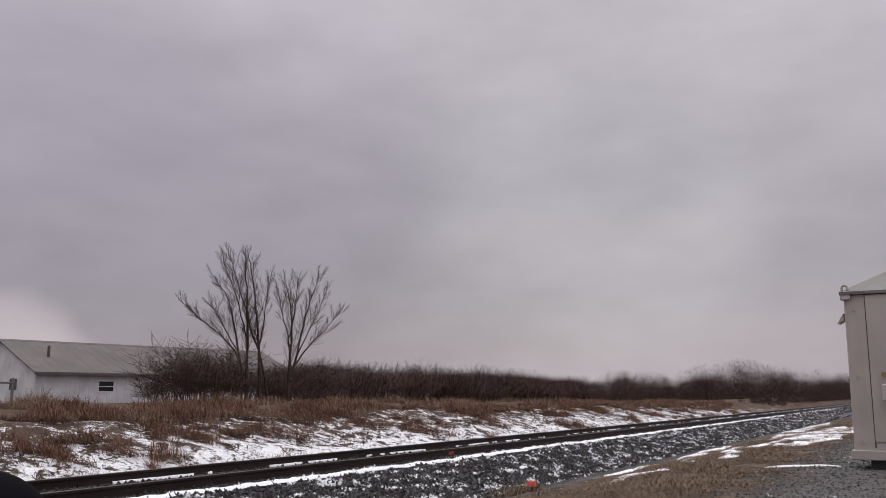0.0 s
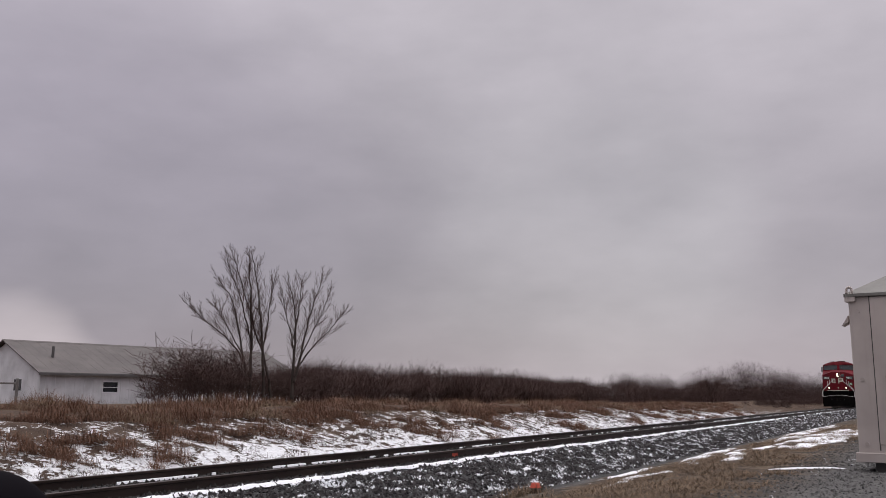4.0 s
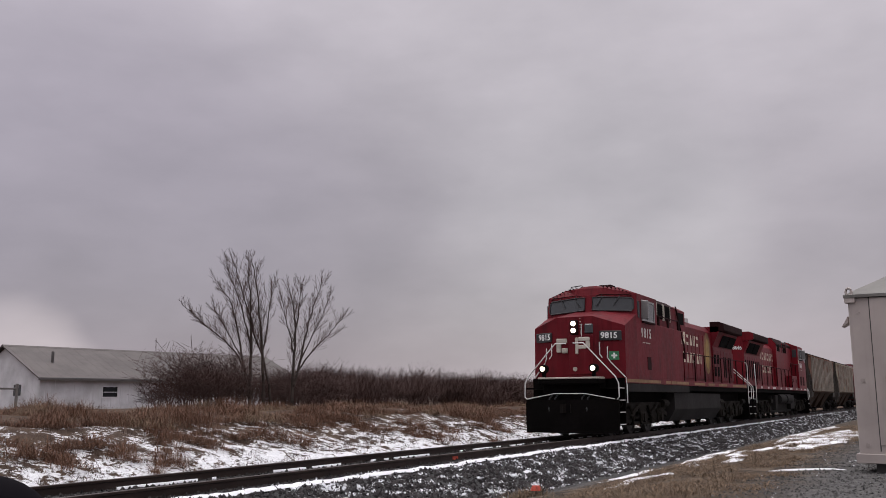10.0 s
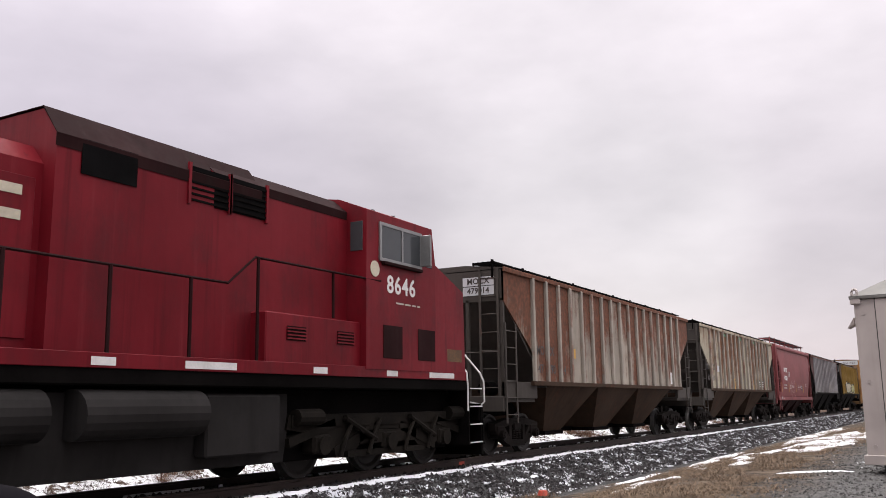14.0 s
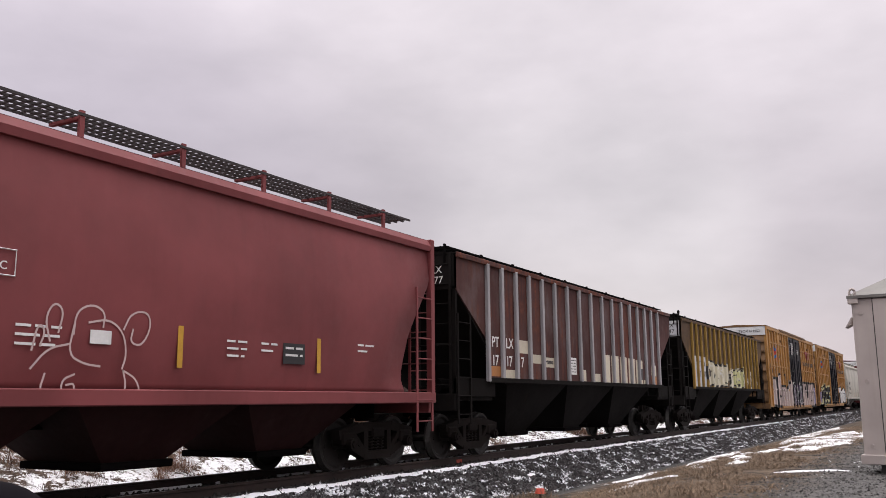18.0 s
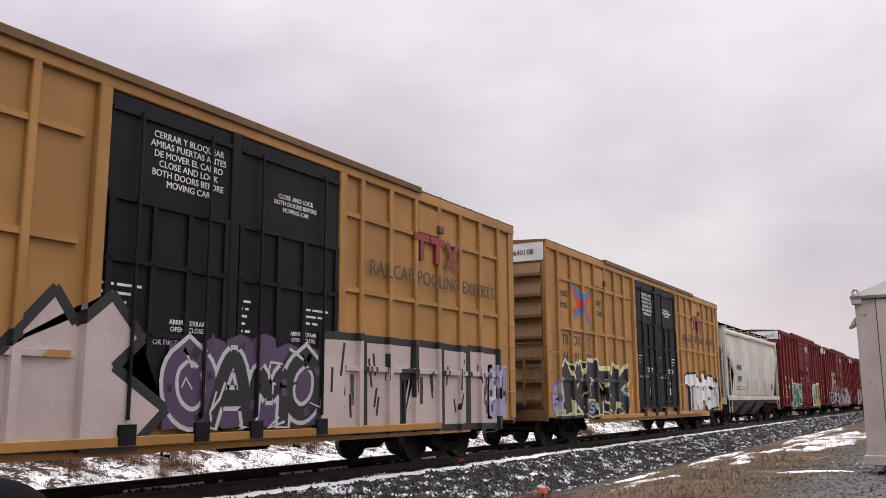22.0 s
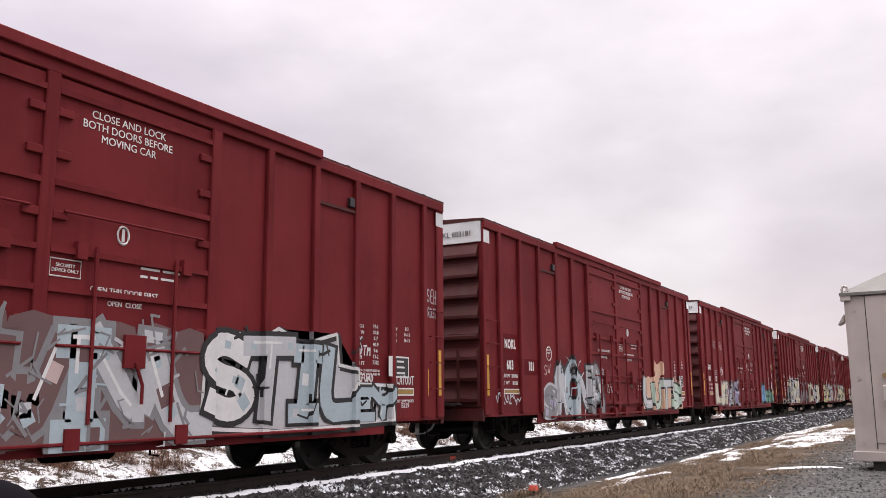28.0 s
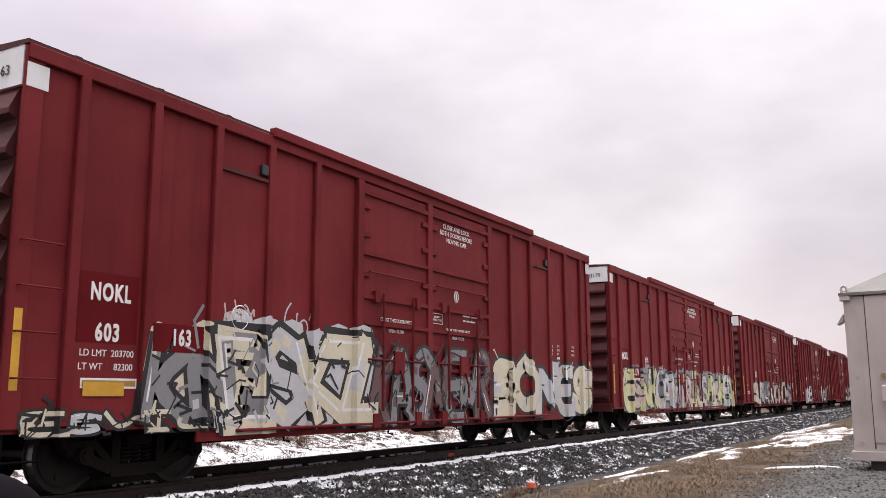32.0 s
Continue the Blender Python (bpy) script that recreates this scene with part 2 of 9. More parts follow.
def lettering(text, size, mat, bold=0.0, spacing=1.0):
    """A mesh of raised letters in the x-z plane, facing -y; the origin is at the middle."""
    key = (text, size, mat.name, bold)
    if key not in LETTERS:
        data = bpy.data.curves.new("letters", "FONT")
        data.body, data.size, data.offset, data.extrude, data.space_character = text, size, bold, 0.003, spacing
        data.align_x, data.align_y, data.resolution_u = "CENTER", "CENTER", 3
        ob = new("letters", data)
        me = bpy.data.meshes.new_from_object(ob)
        me.name = "letters"
        me.transform(Matrix.Rotation(radians(90), 4, "X"))
        me.materials.clear()
        me.materials.append(mat)
        bpy.data.objects.remove(ob)
        bpy.data.curves.remove(data)
        LETTERS[key] = me
    return LETTERS[key]
# ---------------------------------------------------------------- the ground
def lerp(x, xs, zs):
    return float(np.interp(x, xs, zs))


PROFILE_Y = [-60, -6, 0, 2.2, 4.2, 5.6, 6.3, 6.9, 7.4, 8.2, 8.8, 9.2, 11.2, 11.6, 12.6, 13.4, 15.2, 17.2, 19.0, 22.0, 30.0, 60.0, 90.0]
PROFILE_Z = [-0.3, -0.2, -0.12, -0.12, -0.22, -0.40, -0.50, -0.64, -0.60, -0.32, -0.15, -0.15, -0.15, -0.22, -0.55, -0.50, 0.0, 0.50, 0.74, 0.72, 0.62, 0.45, 0.4]


def ground_z(x, y, rough=True):
    z = lerp(y, PROFILE_Y, PROFILE_Z)
    if y > 12.6:
        low = lerp(x, [30, 75, 160], [0.0, 0.42, 0.75])
        z = z * (1 - low) + low * min(z, lerp(y, [12.6, 16, 40], [-0.55, -0.15, -0.05]))
        if rough:
            z += 0.12 * noise.noise((x * 0.35, y * 0.35, 3.0)) + (0.11 * noise.noise((x * 0.9, y * 0.9, 8.0)) + 0.05 * noise.noise((x * 2.4, y * 2.4, 4.0))) * lerp(y, [12.8, 14.0, 26, 40], [0.2, 1.0, 1.0, 0.0])
    elif y < 6.8 and rough:
        z += 0.05 * noise.noise((x * 0.5, y * 0.5, 1.0)) + 0.025 * noise.noise((x * 1.9, y * 1.9, 5.0))
    elif rough and not 9.0 < y < 11.3:
        z += 0.03 * noise.noise((x * 1.4, y * 1.4, 2.0)) + 0.02 * noise.noise((x * 4.0, y * 4.0, 7.0))
    return z


def steps(*runs):
    """Grid lines from runs of (start, end, step)."""
    out = []
    for a, b, d in runs:
        out += list(np.arange(a, b, d))
    return out


def snow_ground():
    mat, nodes, shader = material("frozen_ground")
    at = nodes.add("ShaderNodeTexCoord").outputs["Object"]
    xyz = nodes.add("ShaderNodeSeparateXYZ", Vector=at)
    y = xyz.outputs["Y"]
    coarse = nodes.noise(at, 0.7, 5, 0.6)
    mid = nodes.noise(nodes.scaled(at, 1.0, 0.7, 1.0), 2.6, 6, 0.62)
    fine = nodes.noise(at, 14.0, 5, 0.65)
    grit = nodes.noise(at, 45.0, 3, 0.6)
    wobble = nodes.math("ADD", y, nodes.math("MULTIPLY", nodes.math("SUBTRACT", coarse, 0.5), 1.3))
    straw = nodes.mix(nodes.step(mid, 0.3, 0.7), (0.050, 0.031, 0.022), (0.118, 0.077, 0.052))
    straw = nodes.mix(nodes.math("MULTIPLY", nodes.step(fine, 0.45, 0.7), 0.6), straw, (0.045, 0.030, 0.020))
    gravel = nodes.mix(nodes.step(fine, 0.3, 0.7), (0.036, 0.035, 0.036), (0.125, 0.122, 0.12))
    gravel = nodes.mix(nodes.math("MULTIPLY", nodes.step(grit, 0.5, 0.7), 0.5), gravel, (0.19, 0.185, 0.18))
    ballast = nodes.mix(nodes.step(grit, 0.35, 0.65), (0.012, 0.012, 0.013), (0.075, 0.074, 0.075))
    snow = nodes.mix(nodes.step(fine, 0.3, 0.7), (0.56, 0.57, 0.60), (0.76, 0.77, 0.79))
    turf = nodes.mix(nodes.step(mid, 0.38, 0.62), (0.030, 0.022, 0.017), (0.120, 0.088, 0.061))
    turf = nodes.mix(nodes.math("MULTIPLY", nodes.step(coarse, 0.45, 0.7), 0.7), turf, (0.030, 0.024, 0.020))
    colour = nodes.mix(nodes.step(wobble, 1.6, 2.8), gravel, turf)
    colour = nodes.mix(nodes.step(wobble, 6.1, 6.5), colour, gravel)
    colour = nodes.mix(nodes.step(y, 6.3, 6.8), colour, ballast)
    colour = nodes.mix(nodes.step(y, 12.4, 12.9), colour, nodes.mix(nodes.math("MULTIPLY", nodes.step(coarse, 0.35, 0.65), 0.6), straw, (0.040, 0.026, 0.019)))
    # how much snow lies, band by band
    amount = nodes.tree.nodes.new("ShaderNodeValToRGB")
    ramp = amount.color_ramp
    nodes.put(amount.inputs[0], nodes.math("DIVIDE", y, 40.0))
    bands = [(0.0, 0.02), (3.6, 0.06), (5.4, 0.22), (6.0, 0.46), (6.35, 0.36), (6.5, 0.06), (7.2, 0.06), (7.5, 0.40), (8.6, 0.40), (9.1, 0.16), (11.4, 0.16), (12.4, 0.44),
             (12.9, 0.72), (14.6, 0.62), (16.2, 0.54), (18.0, 0.48), (19.4, 0.32), (24.0, 0.12)]
    while len(ramp.elements) < len(bands):
        ramp.elements.new(0.5)
    for e, (p, v) in zip(ramp.elements, bands):
        e.position, e.color = p / 40.0, (v, v, v, 1)
    tuft = nodes.noise(at, 3.4, 5, 0.68)
    lies = nodes.math("ADD", nodes.math("MULTIPLY", mid, 0.28), nodes.math("MULTIPLY", fine, 0.26))
    lies = nodes.math("ADD", lies, nodes.math("MULTIPLY", tuft, 0.46))
    bare = nodes.math("MULTIPLY", nodes.math("MULTIPLY", nodes.step(xyz.outputs["X"], 55.0, 110.0), nodes.step(y, 12.6, 13.2)), 0.13)
    edge = nodes.math("SUBTRACT", nodes.math("ADD", 0.78, bare), nodes.math("MULTIPLY", amount.outputs[0], 0.52))
    mask = nodes.step(lies, edge, nodes.math("ADD", edge, 0.05))
    nodes.put(shader.inputs["Base Color"], nodes.mix(mask, colour, snow))
    shader.inputs["Roughness"].default_value = 0.9
    shader.inputs["Specular IOR Level"].default_value = 0.2
    relief(nodes, shader, nodes.math("ADD", nodes.math("MULTIPLY", fine, 0.8), nodes.math("MULTIPLY", mask, 0.3)), 0.9, 0.05)
    return mat


GROUND = snow_ground()


def sheet(name, xs, ys, zfun, mat):
    verts = [(x, y, zfun(x, y)) for y in ys for x in xs]
    nx = len(xs)
    faces = [(j * nx + i, j * nx + i + 1, (j + 1) * nx + i + 1, (j + 1) * nx + i) for j in range(len(ys) - 1) for i in range(nx - 1)]
    me = bpy.data.meshes.new(name)
    me.from_pydata(verts, [], faces)
    me.materials.append(mat)
    me.polygons.foreach_set("use_smooth", [True] * len(me.polygons))
    return new(name, me)


XS = steps((-3000, -200, 400), (-200, -20, 20), (-20, 2, 1.0), (2, 45, 0.22), (45, 80, 0.8), (80, 200, 5), (200, 600, 40), (600, 4200, 400))
YS = steps((-3000, -200, 400), (-200, -10, 20), (-10, 1, 1.0), (1, 8.9, 0.2), (8.9, 11.5, 0.4), (11.5, 20, 0.22), (20, 40, 1.5), (40, 160, 10), (160, 4200, 300))
tagged(sheet("ground", XS, YS, ground_z, GROUND), "frozen ground with patchy snow, dry grass and dark ballast", "ground", kind="structure")

STEEL_RAIL = plain("rail_steel", (0.030, 0.018, 0.015), 0.6, 0.4, 0.3, 8, 0.2)
RAIL_HEAD = plain("worn_rail_head", (0.060, 0.048, 0.045), 0.5, 0.5, 0.2, 10, 0.05)
TIE_WOOD = plain("creosoted_wood", (0.022, 0.017, 0.015), 0.85, 0, 0.4, 5, 0.6, 0.3)
SNOW = plain("snow", (0.74, 0.755, 0.79), 0.85, 0, 0.06, 10, 0.5, 0.2)
STONE = plain("ballast_stone", (0.085, 0.086, 0.092), 0.85, 0, 0.55, 3, 0.5, 0.3)

# ---------------------------------------------------------------- the track
track = thing("railway_track", "single track with rusty steel rails on dark wooden ties", "railway track")
track["kind"] = "structure"
for side in (-1, 1):
    yc = TRACK_Y + side * 0.753
    foot = [(-0.075, -0.185), (0.075, -0.185), (0.075, -0.172), (0.012, -0.155), (0.010, -0.045), (0.036, -0.035), (0.037, -0.006),
            (0.030, 0.0), (-0.030, 0.0), (-0.037, -0.006), (-0.036, -0.035), (-0.010, -0.045), (-0.012, -0.155), (-0.075, -0.172)]
    bm = prism(B(), [(yc + a, b) for a, b in foot], "x", -150, 900)
    rail = part("rail", bm, [STEEL_RAIL, RAIL_HEAD], track)
    for p in rail.data.polygons:
        if p.normal.z > 0.9 and p.center.z > -0.01:
            p.material_index = 1
bm = box(B(), -0.115, 0.115, -1.3, 1.3, -0.355, -0.188, 0.012)
tie_mesh = mesh_of("tie", bm, TIE_WOOD)
plate_mesh = mesh_of("tie_plate", box(B(), -0.09, 0.09, -0.17, 0.17, -0.190, -0.178), STEEL_RAIL)
rng = random.Random(4)
for i in range(190):
    x = -4 + i * 0.52 + rng.uniform(-0.03, 0.03)
    tie = again("tie", tie_mesh, track, (x, TRACK_Y + rng.uniform(-0.05, 0.05), rng.uniform(-0.02, 0.004)), rng.uniform(-0.02, 0.02))
bm = B()
for i in range(150):
    box(bm, 95.0 + i * 0.52, 95.23 + i * 0.52, TRACK_Y - 1.3, TRACK_Y + 1.3, -0.355, -0.19)
part("far_ties", bm, TIE_WOOD, track)["kind"] = "stuff"
bm = B()
for i in range(190):
    for side in (-1, 1):
        x = -4 + i * 0.52
        for s in (-1, 1):
            drum(bm, (x, TRACK_Y + side * 0.753 + s * 0.09, -0.18), "z", 0.014, 0, 0.03, 6)
part("rail_spikes", bm, STEEL_RAIL, track)["kind"] = "stuff"


def stones(name, count, xr, yr, size, mat, seed, label):
    """Loose crushed stone as one piece of ground cover."""
    rs = np.random.RandomState(seed)
    octa = np.array([(1, 0, 0), (-1, 0, 0), (0, 1, 0), (0, -1, 0), (0, 0, 1), (0, 0, -1)], float)
    tri = np.array([(0, 2, 4), (2, 1, 4), (1, 3, 4), (3, 0, 4), (2, 0, 5), (1, 2, 5), (3, 1, 5), (0, 3, 5)])
    t = rs.rand(count)
    xs = xr[0] + (xr[1] - xr[0]) * t ** 1.35
    ys = yr[0] + (yr[1] - yr[0]) * rs.rand(count)
    verts = []
    for x, y in zip(xs, ys):
        r = size * (0.55 + 0.9 * rs.rand())
        v = octa * (r * (0.7 + 0.6 * rs.rand(6, 3))) + rs.normal(0, r * 0.22, (6, 3))
        verts.append(v + (x, y, ground_z(x, y) + r * 0.15))
    faces = (tri[None] + 6 * np.arange(count)[:, None, None]).reshape(-1, 3)
    me = bpy.data.meshes.new(name)
    me.from_pydata(np.concatenate(verts).tolist(), [], faces.tolist())
    me.materials.append(mat)
    return tagged(new(name, me), label, "ballast", kind="stuff")


def stone_mix(name, lo, hi, snowy):
    mat, nodes, shader = material(name)
    pick = nodes.add("ShaderNodeNewGeometry").outputs["Random Per Island"]
    at = nodes.add("ShaderNodeTexCoord").outputs["Object"]
    grain = nodes.noise(at, 60, 3)
    colour = nodes.mix(pick, lo, hi)
    colour = nodes.mix(nodes.math("MULTIPLY", nodes.step(grain, 0.4, 0.7), 0.4), colour, [c * 0.5 for c in lo])
    patch = nodes.noise(nodes.scaled(at, 0.55, 1.2, 1), 3.4, 7, 0.74)
    mask = nodes.math("MULTIPLY", nodes.step(patch, 0.60 - 0.2 * snowy, 0.66 - 0.2 * snowy), nodes.step(pick, 0.12, 0.25))
    nodes.put(shader.inputs["Base Color"], nodes.mix(mask, colour, (0.76, 0.78, 0.82)))
    shader.inputs["Roughness"].default_value = 0.9
    shader.inputs["Specular IOR Level"].default_value = 0.25
    return mat


BALLAST = stone_mix("ballast_mix", (0.013, 0.0115, 0.0125), (0.070, 0.062, 0.064), 0.36)
BARE_BALLAST = stone_mix("bare_ballast_mix", (0.010, 0.009, 0.009), (0.050, 0.045, 0.042), -0.35)
PEBBLE = stone_mix("gravel_mix", (0.035, 0.034, 0.035), (0.16, 0.155, 0.15), 0.0)
stones("ballast", 26000, (6, 60), (7.05, 9.05), 0.030, BALLAST, 3, "dark crushed stone ballast flecked with snow")
stones("ballast", 7000, (6, 45), (9.0, 11.6), 0.028, BARE_BALLAST, 5, "dark crushed stone ballast between the ties")
stones("ballast", 7000, (58, 130), (6.95, 9.05), 0.055, BALLAST, 13, "dark crushed stone ballast far down the line")
stones("gravel", 9000, (8, 30), (-0.5, 3.0), 0.016, PEBBLE, 6, "grey gravel on the verge")


def snow_lie(name, cx, cy, rx, ry, seed, label, lift=0.03, turn=0.0):
    """A thin uneven patch of lying snow, draped over the ground."""
    rs = random.Random(seed)
    bm = B()
    rings, k = 7, 40
    rows = []
    for j in range(1, rings + 1):
        row = []
        for i in range(k):
            a = 2 * math.pi * i / k
            wob = 1 + 0.38 * noise.noise((math.cos(a) * 1.3 + seed, math.sin(a) * 1.3, 0)) + 0.22 * noise.noise((math.cos(a) * 4 + seed, math.sin(a) * 4, 3))
            f = j / rings
            ux, uy = rx * wob * f * math.cos(a), ry * wob * f * math.sin(a)
            x = cx + ux * math.cos(turn) - uy * math.sin(turn)
            y = cy + ux * math.sin(turn) + uy * math.cos(turn)
            z = ground_z(x, y) + lift * (1 - f ** 3) + (-0.02 if j == rings else 0.012 * noise.noise((x * 3, y * 3, 1)))
            row.append(bm.verts.new((x, y, z)))
        rows.append(row)
    mid = bm.verts.new((cx, cy, ground_z(cx, cy) + lift))
    for i in range(k):
        bm.faces.new((mid, rows[0][i], rows[0][(i + 1) % k]))
        for a, b in zip(rows, rows[1:]):
            bm.faces.new((a[i], b[i], b[(i + 1) % k], a[(i + 1) % k]))
    return tagged(part(name, bm, SNOW, None, "", True), label, "snow", kind="stuff")


snow_lie("snow_patch", 17.3, 2.4, 0.75, 0.16, 1, "thin strip of snow beside the gravel", turn=-1.15)
snow_lie("snow_patch", 33.0, 3.9, 7.5, 1.5, 2, "broad patch of snow in dry grass", turn=0.02)
snow_lie("snow_patch", 25.5, 5.95, 4.2, 0.40, 3, "strip of snow along the ditch", turn=0.05)
snow_lie("snow_patch", 18.6, 6.0, 1.7, 0.15, 4, "strip of snow along the ditch", turn=0.03)
snow_lie("snow_patch", 44.0, 5.6, 10.0, 0.8, 5, "strip of snow along the ditch")
snow_lie("snow_patch", 21.0, 4.4, 0.8, 0.25, 6, "small patch of snow in dry grass")
rng = random.Random(9)
for k in range(16):      # scraps left between the grass and the ditch
    x = 14.5 + 20 * rng.random()
    snow_lie("snow_patch", x, 5.35 - 0.02 * (x - 14) + rng.uniform(-0.5, 0.35), rng.uniform(0.15, 0.75), rng.uniform(0.07, 0.20), 20 + k, "scrap of snow at the edge of the dry grass", turn=rng.uniform(-0.4, 0.4))
for k in range(9):
    snow_lie("snow_patch", rng.uniform(22, 44), rng.uniform(3.0, 5.0), rng.uniform(0.3, 1.2), rng.uniform(0.12, 0.35), 50 + k, "small patch of snow in dry grass", turn=rng.uniform(-0.4, 0.4))
# snow that drifted against the tie ends: a thin broken ribbon
def drift(y_mid, wide_mid, seed, label, gaps=1.0):
    """A thin broken ribbon of snow along the track."""
    bm = B()
    row = None
    for i in range(1300):
        x = 3 + i * 0.10
        wide = wide_mid + gaps * (0.09 * noise.noise((x * 0.55, seed, 4)) + 0.06 * noise.noise((x * 2.3, seed + 3, 1))) - (0.03 if x < 9 else 0)
        if wide < 0.012:
            row = None
            continue
        y = y_mid + 0.05 * noise.noise((x * 0.4, seed, 1)) + 0.04 * noise.noise((x * 3.1, seed, 5))
        z = ground_z(x, y) + 0.030
        fresh = [bm.verts.new(p) for p in ((x, y - wide, z - 0.035), (x, y - wide * 0.5, z + 0.006), (x, y + wide * 0.4, z + 0.012), (x, y + wide, z - 0.035))]
        if row:
            for a in range(3):
                bm.faces.new((row[a], fresh[a], fresh[a + 1], row[a + 1]))
        row = fresh
    return tagged(part("snow_drift", bm, SNOW, None, "", True), label, "snow", kind="stuff")


drift(8.80, 0.085, 1, "thin line of snow drifted along the tie ends", 0.75)
drift(8.45, -0.02, 7, "broken streaks of snow on the ballast shoulder")
drift(7.95, -0.04, 12, "broken streaks of snow low on the ballast", 1.4)
drift(10.74, 0.012, 31, "thin broken line of snow between the rails", 0.12)
drift(11.55, 0.06, 21, "line of snow along the far tie ends")

# ---------------------------------------------------------------- dry grass
def grass_mat(name, lo, hi):
    mat, nodes, shader = material(name)
    pick = nodes.add("ShaderNodeNewGeometry").outputs["Random Per Island"]
    nodes.put(shader.inputs["Base Color"], nodes.mix(pick, lo, hi))
    shader.inputs["Roughness"].default_value = 0.8
    shader.inputs["Specular IOR Level"].default_value = 0.2
    return mat


STRAW = grass_mat("dry_straw", (0.034, 0.024, 0.018), (0.225, 0.158, 0.104))
RUSSET = grass_mat("russet_grass", (0.054, 0.028, 0.020), (0.225, 0.124, 0.082))
PALE_STRAW = grass_mat("pale_straw", (0.085, 0.058, 0.040), (0.30, 0.215, 0.145))
DARK_STALK = grass_mat("dark_weed_stalks", (0.020, 0.012, 0.010), (0.075, 0.045, 0.034))


def grass(name, spots, mat, label, seed, flat=0.45):
    """Tussocks of fine arching blades: spots of (x, y, height, blades, spread)."""
    rs = np.random.RandomState(seed)
    verts, faces = [], []
    for x, y, hgt, blades, spread in spots:
        z = ground_z(x, y) - 0.03
        for _ in range(blades):
            a, lean = rs.rand() * 6.283, min(1.9, flat + abs(rs.normal(0, 0.75)))
            bx, by = x + rs.normal(0, spread * 0.7), y + rs.normal(0, spread * 0.7)
            off = ((bx - x) ** 2 + (by - y) ** 2) / (2.2 * spread) ** 2
            l = hgt * (0.45 + 0.75 * rs.rand()) * max(0.3, 1 - off)
            w = 0.002 + 0.0035 * rs.rand()
            dx, dy = math.cos(a), math.sin(a)
            i = len(verts)
            mx, my, mz = bx + dx * l * lean * 0.42, by + dy * l * lean * 0.42, z + l * (0.70 - 0.20 * lean)
            tx, ty, tz = bx + dx * l * lean * 0.85, by + dy * l * lean * 0.85, z + l * max(0.05, 1 - 0.50 * lean)
            verts += [(bx - dy * w, by + dx * w, z), (bx + dy * w, by - dx * w, z), (mx + dy * w * 0.8, my - dx * w * 0.8, mz),
                      (mx - dy * w * 0.8, my + dx * w * 0.8, mz), (tx, ty, tz)]
            faces += [(i, i + 1, i + 2, i + 3), (i + 3, i + 2, i + 4)]
    me = bpy.data.meshes.new(name)
    me.from_pydata(verts, [], faces)
    me.materials.append(mat)
    return tagged(new(name, me), label, "grass", kind="stuff")


rs = np.random.RandomState(12)
bank, top, pale, verge, weeds = [], [], [], [], []
while len(bank) < 1000:       # separate tussocks on the slope, closer together towards the top
    x, y = 6 + 75 * rs.rand() ** 1.25, 13.1 + 5.4 * rs.rand() ** 0.8
    lump = noise.noise((x * 0.42, y * 0.55, 6.0)) + 0.7 * noise.noise((x * 1.1, y * 1.1, 2.0))
    if lump > 0.42 - (y - 13.0) * 0.085:
        bank.append((x, y, 0.20 + 0.28 * rs.rand() + 0.12 * max(0.0, lump), int(90 + 70 * rs.rand()), 0.12 + 0.15 * rs.rand()))
while len(weeds) < 2600:      # dark dead stalks and twigs that stick out of the snow
    x, y = 6 + 60 * rs.rand() ** 1.2, 12.9 + 5.0 * rs.rand()
    if noise.noise((x * 0.9, y * 0.9, 46.0)) > -0.05:
        weeds.append((x, y, 0.06 + 0.20 * rs.rand(), 14, 0.16))
while len(top) < 640:
    x, y = 6 + 80 * rs.rand() ** 1.15, 17.0 + 6.6 * rs.rand()
    lump = noise.noise((x * 0.34, y * 0.45, 26.0)) + 0.6 * noise.noise((x * 1.0, y * 1.0, 12.0))
    if lump > 0.06:
        (top if rs.rand() < 0.66 else pale).append((x, y, 0.24 + (0.22 + 0.70 * max(0.0, lump)) * (0.4 + 0.6 * rs.rand()), 190, 0.24 + 0.22 * rs.rand()))
for _ in range(420):
    pale.append((60 + 90 * rs.rand(), 14 + 26 * rs.rand(), 0.2 + 0.35 * rs.rand(), 40, 0.6))
while len(verge) < 1900:
    x, y = 10.2 + 40 * rs.rand() ** 1.5, 2.4 + 3.3 * rs.rand()
    lump = noise.noise((x * 0.55, y * 0.9, 16.0)) + 0.5 * noise.noise((x * 1.7, y * 1.7, 36.0))
    if lump > -0.12 + 0.35 * (y < 3.0) + 0.25 * (y > 5.4):
        verge.append((x, y, 0.10 + 0.24 * rs.rand() ** 2 * (0.5 + max(0.0, lump)), int(25 + 60 * rs.rand()), 0.10 + 0.16 * rs.rand()))
grass("dry_grass", bank, RUSSET, "tussocks of russet dry grass on the snowy bank", 1)
grass("dry_weeds", weeds, DARK_STALK, "dark dead weed stalks sticking out of the snow", 5, 0.2)
grass("dry_grass", top, RUSSET, "tall russet dry grass along the bank top", 2, 0.50)
grass("dry_grass", pale, PALE_STRAW, "pale straw grass among the russet along the bank", 6, 0.75)
for _ in range(330):      # coarser tussocks among the mat
    x, y = 10.4 + 36 * rs.rand() ** 1.5, 2.9 + 2.6 * rs.rand()
    if noise.noise((x * 0.6, y * 0.9, 76.0)) > -0.1:
        verge.append((x, y, 0.16 + 0.18 * rs.rand(), 110, 0.13 + 0.10 * rs.rand()))
grass("dry_grass", verge, STRAW, "short matted dry grass on the verge", 3, 1.15)
